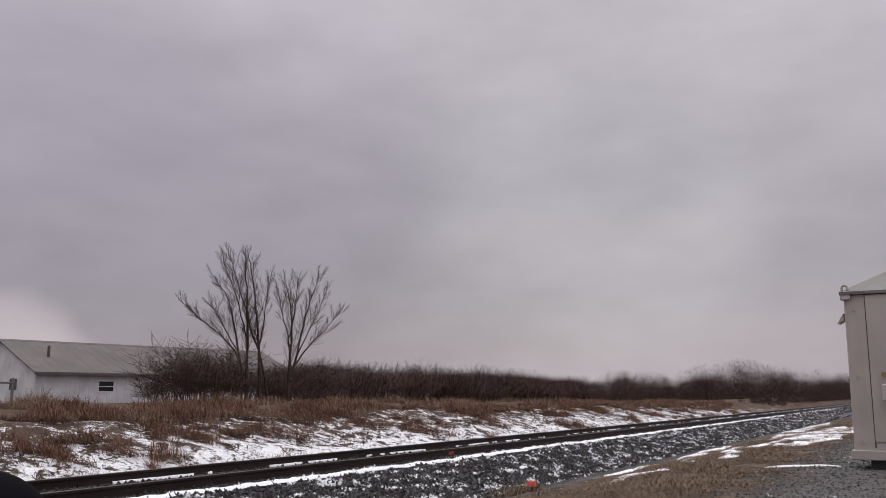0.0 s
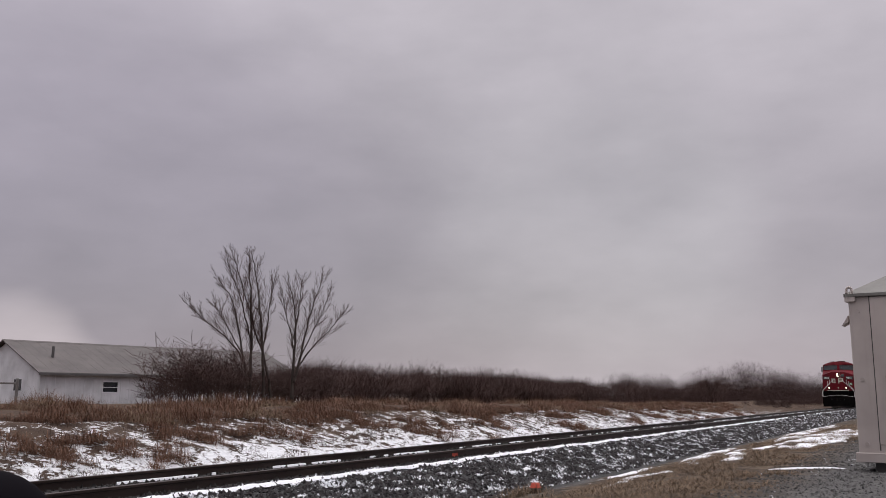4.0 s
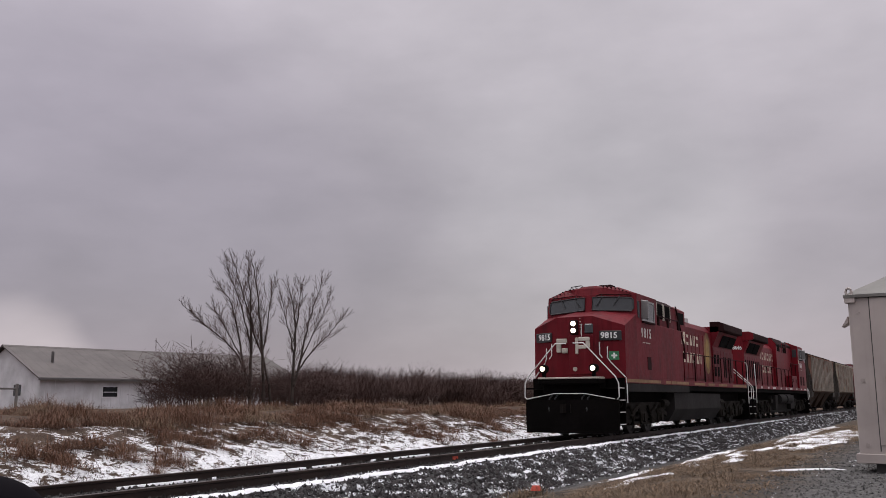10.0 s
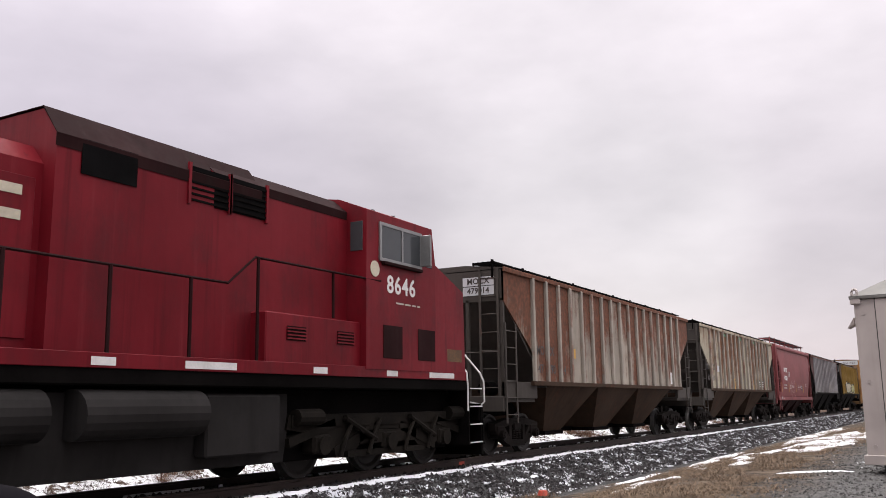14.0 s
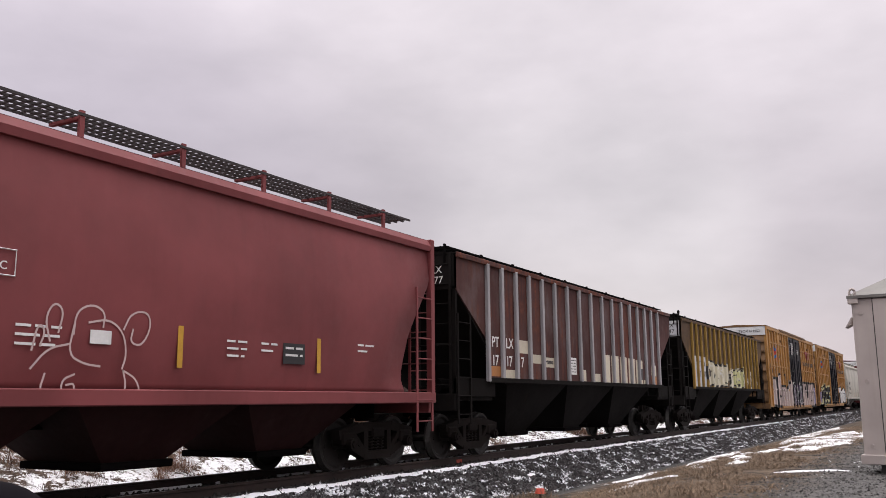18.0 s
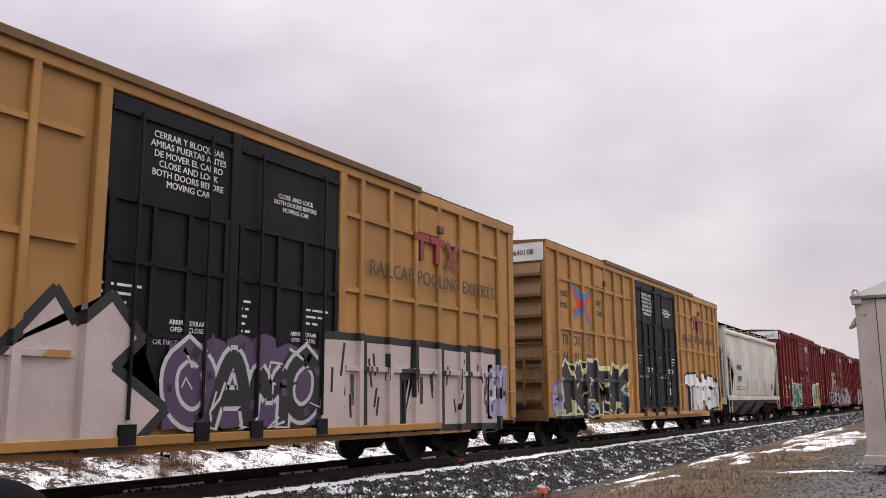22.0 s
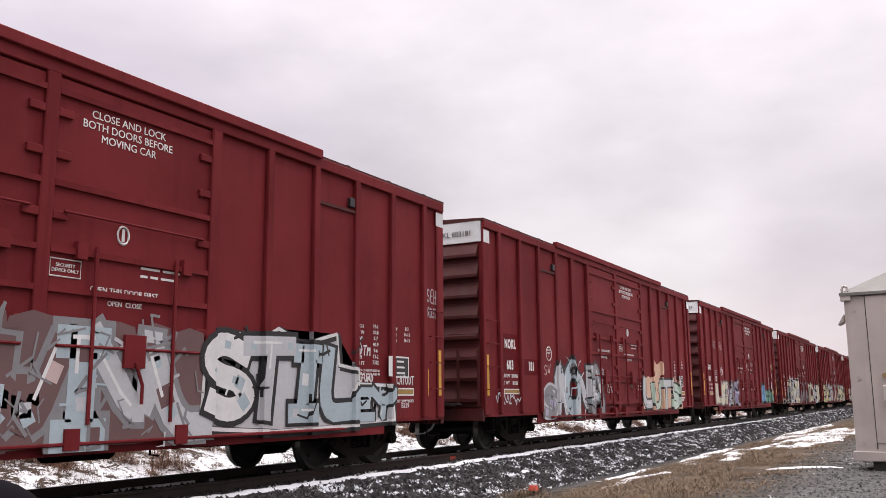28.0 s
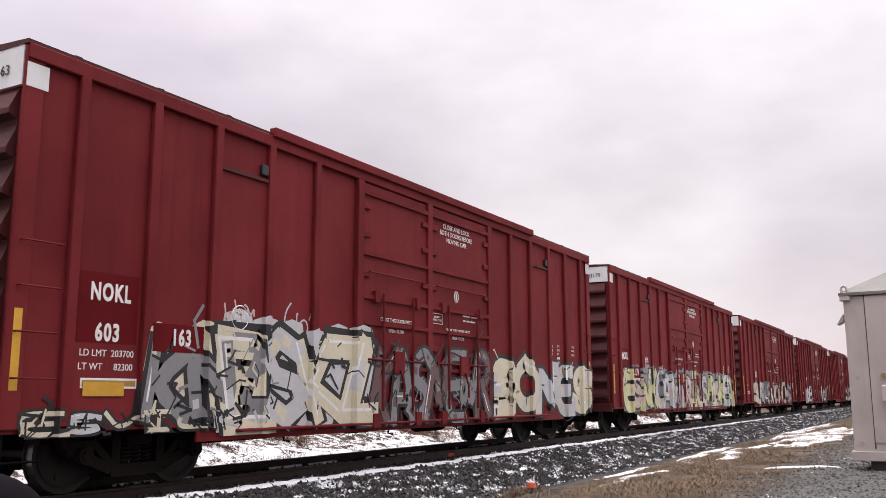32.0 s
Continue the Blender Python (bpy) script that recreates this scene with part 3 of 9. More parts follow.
clump = [(13.6 + 1.4 * rs.rand(), 6.2 + 0.45 * rs.rand(), 0.30, 60, 0.13) for _ in range(14)] + [(11.6 + 0.5 * rs.rand(), 6.7 + 0.2 * rs.rand(), 0.26, 40, 0.08) for _ in range(6)]
grass("dry_grass", clump, STRAW, "clumps of straw grass at the edge of the ballast", 4)

# ---------------------------------------------------------------- bare trees and brush
BARK = plain("grey_bark", (0.050, 0.039, 0.034), 0.9, 0, 0.35, 9, 0.6, 0.2)
TWIG = plain("brown_twigs", (0.064, 0.039, 0.035), 0.9, 0, 0.3, 4, 0.0, 0.2)


def grow(segments, start, way, length, radius, depth, rs, spread=0.5, kids=3, droop=0.0, rise=0.25):
    """Adds tapered limbs (from, to, r0, r1) to segments, forking on the way."""
    p = Vector(start)
    way = Vector(way).normalized()
    bits = 4 if depth > 0 else 2
    r = radius
    for i in range(bits):
        bend = Vector((rs.gauss(0, 0.10), rs.gauss(0, 0.10), 0.05 - droop))
        way = (way + bend).normalized()
        q = p + way * (length / bits)
        r2 = r * (0.82 if depth > 0 else 0.7)
        segments.append((p.copy(), q.copy(), r, r2, depth))
        if depth > 0 and i > 0:
            for _ in range(kids if i == bits - 1 else max(1, kids - 1)):
                side = Vector((rs.gauss(0, 1), rs.gauss(0, 1), rs.gauss(rise, 0.45))).normalized()
                grow(segments, q, way * (1 - spread * 0.5) + side * spread, length * rs.uniform(0.45, 0.7), r2 * 0.6, depth - 1, rs, spread, kids, droop, rise)
        p, r = q, r2


def limbs(segments, sides_of, least=0.004):
    verts, faces = [], []
    for a, b, r0, r1, depth in segments:
        way = (b - a).normalized()
        side = way.cross(Vector((0, 0, 1)) if abs(way.z) < 0.95 else Vector((1, 0, 0))).normalized()
        up = side.cross(way)
        k = sides_of(depth)
        i = len(verts)
        for c, r in ((a, max(r0, least)), (b, max(r1, least))):
            for j in range(k):
                ang = 2 * math.pi * j / k
                verts.append(c + r * (math.cos(ang) * side + math.sin(ang) * up))
        faces += [(i + j, i + (j + 1) % k, i + k + (j + 1) % k, i + k + j) for j in range(k)]
    return verts, faces


def woody(name, segments, parent, mat, least):
    verts, faces = limbs(segments, lambda d: 6 if d >= 2 else 3, least)
    me = bpy.data.meshes.new(name)
    me.from_pydata(verts, [], faces)
    me.materials.append(mat)
    return part(name, me, None, parent)


def limb(segments, start, way, length, radius, level, rs):
    """One long, gently rising limb with side limbs on it, each with its twigs."""
    p, way = Vector(start), Vector(way).normalized()
    bits = (4, 6, 9)[level]
    turn = rs.uniform(0, 6.283)
    for i in range(bits):
        f = i / bits
        way = (way + Vector((rs.gauss(0, 0.035), rs.gauss(0, 0.035), 0.06))).normalized()
        q = p + way * (length / bits)
        r0, r1 = radius * (1 - 0.88 * f), radius * (1 - 0.88 * (f + 1 / bits))
        segments.append((p.copy(), q.copy(), r0, r1, level + 1))
        if level > 0 and i >= (2 if level == 2 else 1):
            for _ in range(2):
                turn += 2.4 + rs.gauss(0, 0.4)
                out = Vector((math.cos(turn), math.sin(turn), 0.15))
                out = (out - way * out.dot(way)).normalized()
                tilt = radians(rs.uniform(22, 42))
                side_way = way * math.cos(tilt) + out * math.sin(tilt)
                side_len = length * rs.uniform(0.36, 0.58) * (1.0 - 0.55 * f)
                limb(segments, p.lerp(q, rs.random()), side_way, side_len, max(0.006, r0 * 0.55), level - 1, rs)
        p = q


def bare_tree(at, boughs, seed, label):
    """Boughs: paths of (across, up) points in metres, drawn across the viewer's line of sight; each carries side limbs and twigs."""
    tree = thing("bare_tree", label, "tree", at=at)
    rs = random.Random(seed)
    across, away = Vector((0.492, -0.870, 0)), Vector((0.870, 0.492, 0))
    twigs = []
    for number, (radius, path) in enumerate(boughs):
        segs = []
        line = rounded(path)
        deep, drift = rs.uniform(-0.2, 0.2), rs.uniform(-0.35, 0.35)
        pts = []
        for k, (u, w) in enumerate(line):
            pts.append(across * (u + rs.gauss(0, 0.018)) + away * (deep + drift * k / len(line) * 2 + rs.gauss(0, 0.02)) + Vector((0, 0, w)))
        total = sum((b - a).length for a, b in zip(pts, pts[1:]))
        gone, turn = 0.0, rs.uniform(0, 6.28)
        for a, b in zip(pts, pts[1:]):
            f0, f1 = gone / total, (gone + (b - a).length) / total
            segs.append((a, b, radius * (1 - 0.86 * f0), radius * (1 - 0.86 * f1), 3))
            way = (b - a).normalized()
            count = int((b - a).length * 8.0 + rs.random())
            for _ in range(count if f0 > 0.30 else 0):
                turn += 2.4 + rs.gauss(0, 0.5)
                out = Vector((math.cos(turn), math.sin(turn), 0.1))
                out = (out - way * out.dot(way)).normalized()
                tilt = radians(rs.uniform(18, 40))
                limb(segs, a.lerp(b, rs.random()), way * math.cos(tilt) + out * math.sin(tilt) + Vector((0, 0, 0.12)), rs.uniform(0.5, 1.25) * (1.15 - 0.55 * f0), max(0.006, radius * 0.22 * (1 - 0.7 * f0)), 1, rs)
            gone += (b - a).length
        woody("bough" if number else "trunk", [s for s in segs if s[4] >= 3], tree, BARK, 0.012)
        twigs += [s for s in segs if s[4] < 3]
    woody("crown", twigs, tree, TWIG, 0.0050)["kind"] = "stuff"
    return tree


def on_ground(x, y):
    return (x, y, ground_z(x, y))


bare_tree(on_ground(27.62, 24.67), [
    (0.085, [(0.0, -0.2), (-0.05, 1.4), (-0.10, 3.2), (-0.20, 4.8), (-0.32, 6.0)]),
    (0.080, [(0.62, -0.2), (0.52, 1.0), (0.46, 2.4), (0.32, 4.2), (-0.05, 6.2)]),
    (0.062, [(-0.05, 0.6), (-0.42, 2.2), (-0.78, 3.7), (-1.05, 4.6), (-1.66, 5.3)]),
    (0.050, [(-0.02, 1.0), (-0.55, 2.2), (-1.10, 2.8), (-2.00, 3.5), (-2.95, 4.3)]),
    (0.060, [(0.80, 0.2), (0.60, 1.7), (0.10, 3.0), (-0.30, 4.3), (-0.62, 5.2), (-1.00, 6.3)]),
    (0.040, [(-0.10, 2.6), (-0.35, 3.8), (-0.75, 5.0), (-1.10, 5.9)]),
    (0.036, [(0.46, 2.4), (0.58, 3.6), (0.66, 4.6), (0.80, 5.4)]),
    (0.030, [(-0.45, 2.2), (-1.20, 3.4), (-1.75, 4.3)])], 21, "bare leafless tree with several grey stems on the bank")
bare_tree(on_ground(28.44, 23.22), [
    (0.085, [(0.0, -0.2), (-0.02, 1.4), (0.02, 2.8), (0.02, 3.6), (-0.28, 5.1)]),
    (0.060, [(0.02, 1.0), (0.25, 1.9), (0.55, 3.5), (0.80, 4.4), (1.12, 5.3)]),
    (0.045, [(0.05, 1.3), (0.55, 2.2), (1.10, 2.8), (1.55, 3.3), (2.00, 3.9)]),
    (0.040, [(0.02, 2.8), (0.22, 4.0), (0.34, 5.2)]),
    (0.034, [(0.0, 2.4), (-0.30, 3.6), (-0.50, 4.6)]),
    (0.030, [(0.30, 2.0), (0.80, 3.0), (1.20, 3.8), (1.45, 4.4)])], 35, "bare leafless tree with a forked grey trunk on the bank")


def shrub_kind(seed, tall, stems, wide, kids=2, spread=0.62, droop=0.0, least=0.0055):
    rs = random.Random(seed)
    segs = []
    for _ in range(stems):
        a = rs.uniform(0, 6.283)
        grow(segs, (wide * 0.4 * math.cos(a) * rs.random(), wide * 0.4 * math.sin(a) * rs.random(), -0.1),
             (0.45 * math.cos(a) * rs.random(), 0.45 * math.sin(a) * rs.random(), 1), tall * rs.uniform(0.5, 0.8), 0.022, 2, rs, spread, kids, droop)
    verts, faces = limbs(segs, lambda d: 3, least)
    me = bpy.data.meshes.new("shrub")
    me.from_pydata(verts, [], faces)
    me.materials.append(TWIG)
    return me


SHRUBS = [shrub_kind(50 + i, 2.5, 12, 2.2, 3) for i in range(4)]
THICK = [shrub_kind(70 + i, 2.3, 22, 2.6, 3, 0.85, 0.07) for i in range(2)]
rng = random.Random(77)


def shrub(x, y, size, label, tall=1.0, kinds=SHRUBS):
    ob = new("shrub", kinds[rng.randrange(len(kinds))])
    ob.location = on_ground(x, y)
    ob.rotation_euler = (0, 0, rng.uniform(0, 6.28))
    ob.scale = (size, size, size * tall)
    return tagged(ob, label, "shrub", "brush along the far side of the track")


for x, y, s in ((24.9, 24.3, 1.0), (26.0, 25.2, 1.10), (23.9, 24.5, 0.8), (25.6, 26.2, 1.10), (23.0, 25.0, 0.55), (27.2, 26.2, 0.95), (27.8, 25.0, 0.7), (29.2, 24.4, 0.7), (30.4, 25.2, 0.75), (31.6, 25.4, 0.8), (33.0, 25.6, 0.85), (34.6, 26.4, 0.85)):
    shrub(x, y, s, "dense bare brown shrub beside the bare trees", 0.85, THICK)
for i in range(150):
    f = i / 149
    x = 35 + 60 * f + rng.uniform(-1.2, 1.2)
    y = 28 + 9 * f + rng.uniform(-2, 3.5)
    shrub(x, y, rng.uniform(0.82, 1.04) * (1 + 0.25 * f) * (1 + 0.42 * noise.noise((x * 0.16, 4.0, 1.0))), "tall bare brown brush in a dense thicket", rng.uniform(0.62, 0.74))
for i in range(24):
    x, y = rng.uniform(100, 180), rng.uniform(28, 60)
    shrub(x, y, rng.uniform(0.9, 1.6), "low bare brush far down the line", 0.8)


FAR_TWIG = plain("far_brown_twigs", (0.046, 0.028, 0.026), 0.9, 0, 0.35, 0.5, 0.0, 0.1)


def far_wood(name, centre, along, count, tall, seed, label, mat=FAR_TWIG, deep=5.0):
    """A far strip of bare woods: trunks and sheaves of fine branches as one piece."""
    rs = random.Random(seed)
    verts, faces = [], []
    for i in range(count):
        f = rs.random()
        x = centre[0] + along[0] * (f - 0.5) + rs.gauss(0, deep)
        y = centre[1] + along[1] * (f - 0.5) + rs.gauss(0, deep * 0.6)
        hgt = tall * rs.uniform(0.55, 1.0) * (0.82 + 0.45 * noise.noise((x * 0.045, y * 0.045, seed)))
        z = ground_z(x, y) - 0.2
        fine = 0.5 if tall < 5 else 0.65
        for k in range(220 if tall > 5 else 290):
            a, low = rs.uniform(0, 6.283), hgt * 0.90 * rs.random() ** 1.2
            round_off = math.sqrt(max(0.05, 1 - (low / hgt - 0.35) ** 2 / 0.45))
            out = 0.26 * hgt * math.sqrt(rs.random()) * round_off
            top = min(hgt, low + hgt * rs.uniform(0.04, 0.12) * (1.0 if tall < 5 else 0.6))
            w = fine * hgt * rs.uniform(0.003, 0.008) * (2.4 - 1.9 * low / hgt)
            bx, by = x + 0.8 * out * math.cos(a), y + 0.8 * out * math.sin(a)
            tx, ty = x + out * math.cos(a) * 1.2 + rs.gauss(0, 0.06) * hgt, y + out * math.sin(a) * 1.2 + rs.gauss(0, 0.06) * hgt
            n0 = len(verts)
            side = rs.uniform(0, 3.14)
            dx, dy = w * math.cos(side), w * math.sin(side)
            verts += [(bx - dx, by - dy, z + low), (bx + dx, by + dy, z + low), (tx, ty, z + top)]
            faces.append((n0, n0 + 1, n0 + 2))
    me = bpy.data.meshes.new(name)
    me.from_pydata(verts, [], faces)
    me.materials.append(mat)
    return tagged(new(name, me), label, "woods", kind="stuff")


EVERGREEN = plain("dark_evergreen", (0.022, 0.026, 0.018), 0.9, 0, 0.4, 2, 0.0, 0.2)
far_wood("far_woods", (150, 42, 0), (140, 4), 620, 3.6, 1, "bare brown brush along the far field")
far_wood("far_woods", (185, 19, 0), (180, 3), 420, 3.0, 8, "low bare brown brush beside the far track", FAR_TWIG, 1.8)
far_wood("far_woods", (260, 62, 0), (170, 10), 560, 7.0, 6, "bare brown woods along the horizon")
far_wood("far_woods", (430, 50, 0), (360, -10), 900, 13.0, 2, "bare brown woods beyond the far end of the line", FAR_TWIG, 12)
far_wood("far_woods", (240, 105, 0), (150, 40), 320, 8.0, 3, "bare woods far beyond the field")
far_wood("far_woods", (178, 62, 0), (30, 14), 60, 5.6, 4, "dark evergreen clump on the horizon", EVERGREEN)
far_wood("far_woods", (60, 150, 0), (260, 20), 320, 6.0, 5, "bare woods far behind the barn")

# ---------------------------------------------------------------- the barn
WHITE_WALL = painted("white_barn_siding", (0.56, 0.56, 0.585), 0.0, streak=0.15, grime=0.12, rough=0.6, grime_rgb=(0.35, 0.33, 0.31))
ROOF_GREY = painted("grey_metal_roof", (0.083, 0.071, 0.069), 0.0, streak=0.2, grime=0.1, rough=0.55, grime_rgb=(0.18, 0.16, 0.15))
DARK_GLASS = plain("dark_glass", (0.02, 0.022, 0.026), 0.12, 0, 0.2, 3, 0.0)
FASCIA = plain("dark_fascia", (0.09, 0.085, 0.085), 0.6)
barn = thing("barn", "long low white barn with a grey metal gable roof", "barn", at=(50.4, 69.4, 0.35))
barn.rotation_euler = (0, 0, radians(-8))
L_, W_, EAVE, RIDGE = 31.0, 13.0, 2.85, 5.75
bm = B()
prism(bm, [(0, -0.3), (W_, -0.3), (W_, EAVE), (W_ / 2, RIDGE - 0.12), (0, EAVE)], "x", 0, L_)
part("wall", bm, WHITE_WALL, barn)
for y0, y1, z0, z1 in ((-0.5, W_ / 2, EAVE - 0.18, RIDGE), (W_ + 0.5, W_ / 2, EAVE - 0.18, RIDGE)):
    bm = prism(B(), [(y0, z0), (y1, z1), (y1, z1 + 0.09), (y0, z0 + 0.09)], "x", -0.4, L_ + 0.4)
    roof = part("roof", bm, ROOF_GREY, barn)
    seam = mesh_of("roof_seam", prism(B(), [(y0, z0 + 0.09), (y1, z1 + 0.09), (y1, z1 + 0.098), (y0, z0 + 0.098)], "x", -0.010, 0.010), ROOF_GREY)
    for k in range(34):
        again("roof_seam", seam, roof, (k * 0.93, 0, 0))
part("fascia", box(B(), -0.4, L_ + 0.4, -0.54, -0.50, EAVE - 0.32, EAVE - 0.08), FASCIA, barn)
part("ridge_cap", prism(B(), [(W_ / 2 - 0.25, RIDGE), (W_ / 2, RIDGE + 0.16), (W_ / 2 + 0.25, RIDGE)], "x", -0.4, L_ + 0.4), ROOF_GREY, barn)
seam = mesh_of("siding_batten", box(B(), -0.03, 0.03, -0.02, 0.0, -0.2, EAVE - 0.3), WHITE_WALL)
for k in range(33):
    again("siding_batten", seam, barn, (0.5 + k * 0.93, 0, 0))
for x in (6.1, 20.0):
    win = part("window", box(B(), x, x + 1.5, -0.03, 0.02, 1.10, 2.0), DARK_GLASS, barn)
    bm = B()
    box(bm, x - 0.09, x + 1.59, -0.05, -0.01, 1.01, 1.10), box(bm, x - 0.09, x + 1.59, -0.05, -0.01, 2.0, 2.09)
    box(bm, x - 0.09, x, -0.05, -0.01, 1.10, 2.0), box(bm, x + 1.5, x + 1.59, -0.05, -0.01, 1.10, 2.0), box(bm, x, x + 1.5, -0.05, -0.03, 1.50, 1.56)
    part("window_frame", bm, WHITE_WALL, win)
part("vent_pipe", drum(B(), (2.6, 2.9, 4.0), "z", 0.13, -0.3, 1.25, 12), FASCIA, barn)
win = part("window", box(B(), -0.03, 0.02, 3.2, 4.5, 1.2, 2.2), DARK_GLASS, barn)
part("wall_light", box(B(), 9.9, 10.15, -0.12, 0, 2.15, 2.35, 0.02), FASCIA, barn)

POST_WOOD = plain("weathered_post_wood", (0.15, 0.14, 0.135), 0.85)
post = thing("gate_post", "grey wooden gate post with a top rail by the barn", "post", at=(20.85, 30.0, 0.64))
part("upright", box(B(), -0.045, 0.045, -0.045, 0.045, -0.3, 1.12, 0.015), POST_WOOD, post)
part("top_rail", box(B(), -2.6, -0.06, -0.03, 0.03, 0.90, 0.97, 0.01), POST_WOOD, post)

# ---------------------------------------------------------------- signal cabinet
ALU = painted("aged_aluminium", (0.385, 0.340, 0.322), 0.0, streak=0.25, grime=0.25, rough=0.45, grime_rgb=(0.30, 0.262, 0.245))
DARK_METAL = plain("dark_metal", (0.045, 0.043, 0.042), 0.6, 0.2, 0.3, 8, 0.2)
BRASS = plain("old_brass", (0.28, 0.19, 0.10), 0.5, 0.5)
cab = thing("signal_cabinet", "weathered aluminium railway signal cabinet with a peaked roof", "signal cabinet", at=(16.75, 1.42, 0.06))
cab.rotation_euler = (0, 0, radians(-4))
CH, CW, CD = 2.80, 3.0, 2.0     # height to the eave, width, depth
bm = box(B(), 0, CD, -CW, 0, 0.12, CH, 0.015)
part("body", bm, ALU, cab)
bm = B()
a = [bm.verts.new(p) for p in ((-0.06, 0.06, CH), (CD + 0.06, 0.06, CH), (CD + 0.06, -CW - 0.06, CH), (-0.06, -CW - 0.06, CH))]
b = [bm.verts.new(p) for p in ((-0.06, 0.06, CH + 0.05), (CD + 0.06, 0.06, CH + 0.05), (CD + 0.06, -CW - 0.06, CH + 0.05), (-0.06, -CW - 0.06, CH + 0.05))]
peak = [bm.verts.new(p) for p in ((CD * 0.5, -0.62, CH + 0.50), (CD * 0.5, -CW + 0.62, CH + 0.50))]
bm.faces.new(a[::-1])
for i in range(4):
    bm.faces.new((a[i], a[(i + 1) % 4], b[(i + 1) % 4], b[i]))
bm.faces.new((b[0], b[1], peak[0])), bm.faces.new((b[1], b[2], peak[1], peak[0])), bm.faces.new((b[2], b[3], peak[1])), bm.faces.new((b[3], b[0], peak[0], peak[1]))
# body metal darkened in colour to offset the skylight on the upward faces
part("roof", bm, painted("darkened_aluminium_roof", (0.165, 0.16, 0.15), 0.0, streak=0.2, grime=0.3, rough=0.6), cab)
part("base_plinth", box(B(), -0.05, CD + 0.05, -CW - 0.05, 0.05, 0.0, 0.16, 0.01), ALU, cab)
for y in (-0.35, -CW + 0.35):
    part("foot", box(B(), 0.1, 0.4, y - 0.12, y + 0.12, -0.25, 0.0), DARK_METAL, cab)
part("door", box(B(), -0.022, -0.002, -1.25, -0.34, 0.3, CH - 0.02, 0.006), ALU, cab)
part("door_gap", box(B(), -0.004, 0.002, -0.345, -0.325, 0.2, CH), DARK_METAL, cab)
part("utility_box", box(B(), -0.26, -0.022, -1.2, -0.52, 0.98, 1.26, 0.02), ALU, cab)
part("handle", box(B(), -0.09, -0.02, -0.75, -0.66, 1.60, 1.74, 0.02), BRASS, cab)
part("padlock", drum(B(), (-0.05, -0.55, 1.42), "x", 0.045, -0.03, 0.03, 12), BRASS, cab)
part("corner_bracket", box(B(), -0.05, 0.10, -0.12, 0.05, CH - 0.09, CH + 0.06, 0.01), ALU, cab)
bm = B()
tube(bm, [(-0.02, 0.0 + 0.045 * math.cos(a) - 0.03, CH + 0.10 + 0.07 * math.sin(a)) for a in (k * math.pi / 8 for k in range(-2, 11))], 0.022, 8)
part("lifting_eye", bm, ALU, cab)
part("vent_hood", prism(B(), [(0.05, CH - 0.42), (0.16, CH - 0.48), (0.05, CH - 0.3)], "x", 0.2, 0.5), ALU, cab)
for y in (-0.14, -1.5):
    for z in (0.3, 1.38, CH - 0.25):
        part("rivet_boss", drum(B(), (-0.012, y, z), "x", 0.035, -0.006, 0.012, 10), ALU, cab)

# ---------------------------------------------------------------- small things by the track
FLAG = plain("faded_red_plastic", (0.42, 0.055, 0.03), 0.6)
flag = thing("marker_cap", "faded red plastic marker cap in the grass", "marker", at=on_ground(14.4, 6.35))
part("cap", drum(B(), (0, 0, 0.12), "z", 0.10, -0.02, 0.06, 14, 0.07), FLAG, flag)
part("stake", drum(B(), (0, 0, 0), "z", 0.02, -0.1, 0.11, 8), DARK_METAL, flag)
mark = thing("paint_mark", "orange spray mark on the rail web", "paint mark", at=(17.0, TRACK_Y - 0.753, -0.1))
part("spot", box(B(), -0.12, 0.12, -0.016, -0.0115, -0.045, 0.04, 0.001), FLAG, mark)

# the rounded black door mirror beside the viewer
RUBBER = plain("black_plastic", (0.006, 0.005, 0.007), 0.9, 0, 0.2, 5, 0.0, 0.04)
mirror = thing("door_mirror", "rounded black plastic car door mirror on its stalk", "car mirror", at=(0.359, 0.554, 1.060))
bm = B()
bmesh.ops.create_uvsphere(bm, u_segments=28, v_segments=16, radius=0.045)
for v in bm.verts:
    v.co.x, v.co.y, v.co.z = v.co.x * 1.3, v.co.y * 0.9, v.co.z * (1.0 if v.co.z > 0 else 1.8)
part("housing", bm, RUBBER, mirror, "", True)
part("stalk", tube(B(), [(0, 0, -0.06), (-0.02, -0.01, -0.5), (-0.04, -0.02, -1.22)], 0.02, 8), RUBBER, mirror)
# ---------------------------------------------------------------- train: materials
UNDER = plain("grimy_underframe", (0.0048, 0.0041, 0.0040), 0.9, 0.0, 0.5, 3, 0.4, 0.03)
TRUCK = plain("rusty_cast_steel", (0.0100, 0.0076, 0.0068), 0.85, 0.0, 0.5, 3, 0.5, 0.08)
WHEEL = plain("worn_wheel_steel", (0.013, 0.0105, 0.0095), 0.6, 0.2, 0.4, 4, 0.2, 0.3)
TREAD = plain("bright_wheel_tread", (0.16, 0.155, 0.15), 0.4, 0.7, 0.2, 6, 0.05)
WHITE = plain("white_stencil", (0.70, 0.70, 0.69), 0.6, 0, 0.12, 8, 0.0)
BLACK = plain("black_paint", (0.016, 0.016, 0.018), 0.5, 0, 0.3, 5, 0.05)
YELLOW = plain("yellow_reflector", (0.55, 0.30, 0.03), 0.5, 0, 0.2, 6, 0.0)
CREAM = plain("cream_paint_patch", (0.52, 0.47, 0.37), 0.6, 0, 0.2, 4, 0.05)
ORANGE = plain("orange_paint_patch", (0.40, 0.16, 0.045), 0.6, 0, 0.25, 4, 0.05)
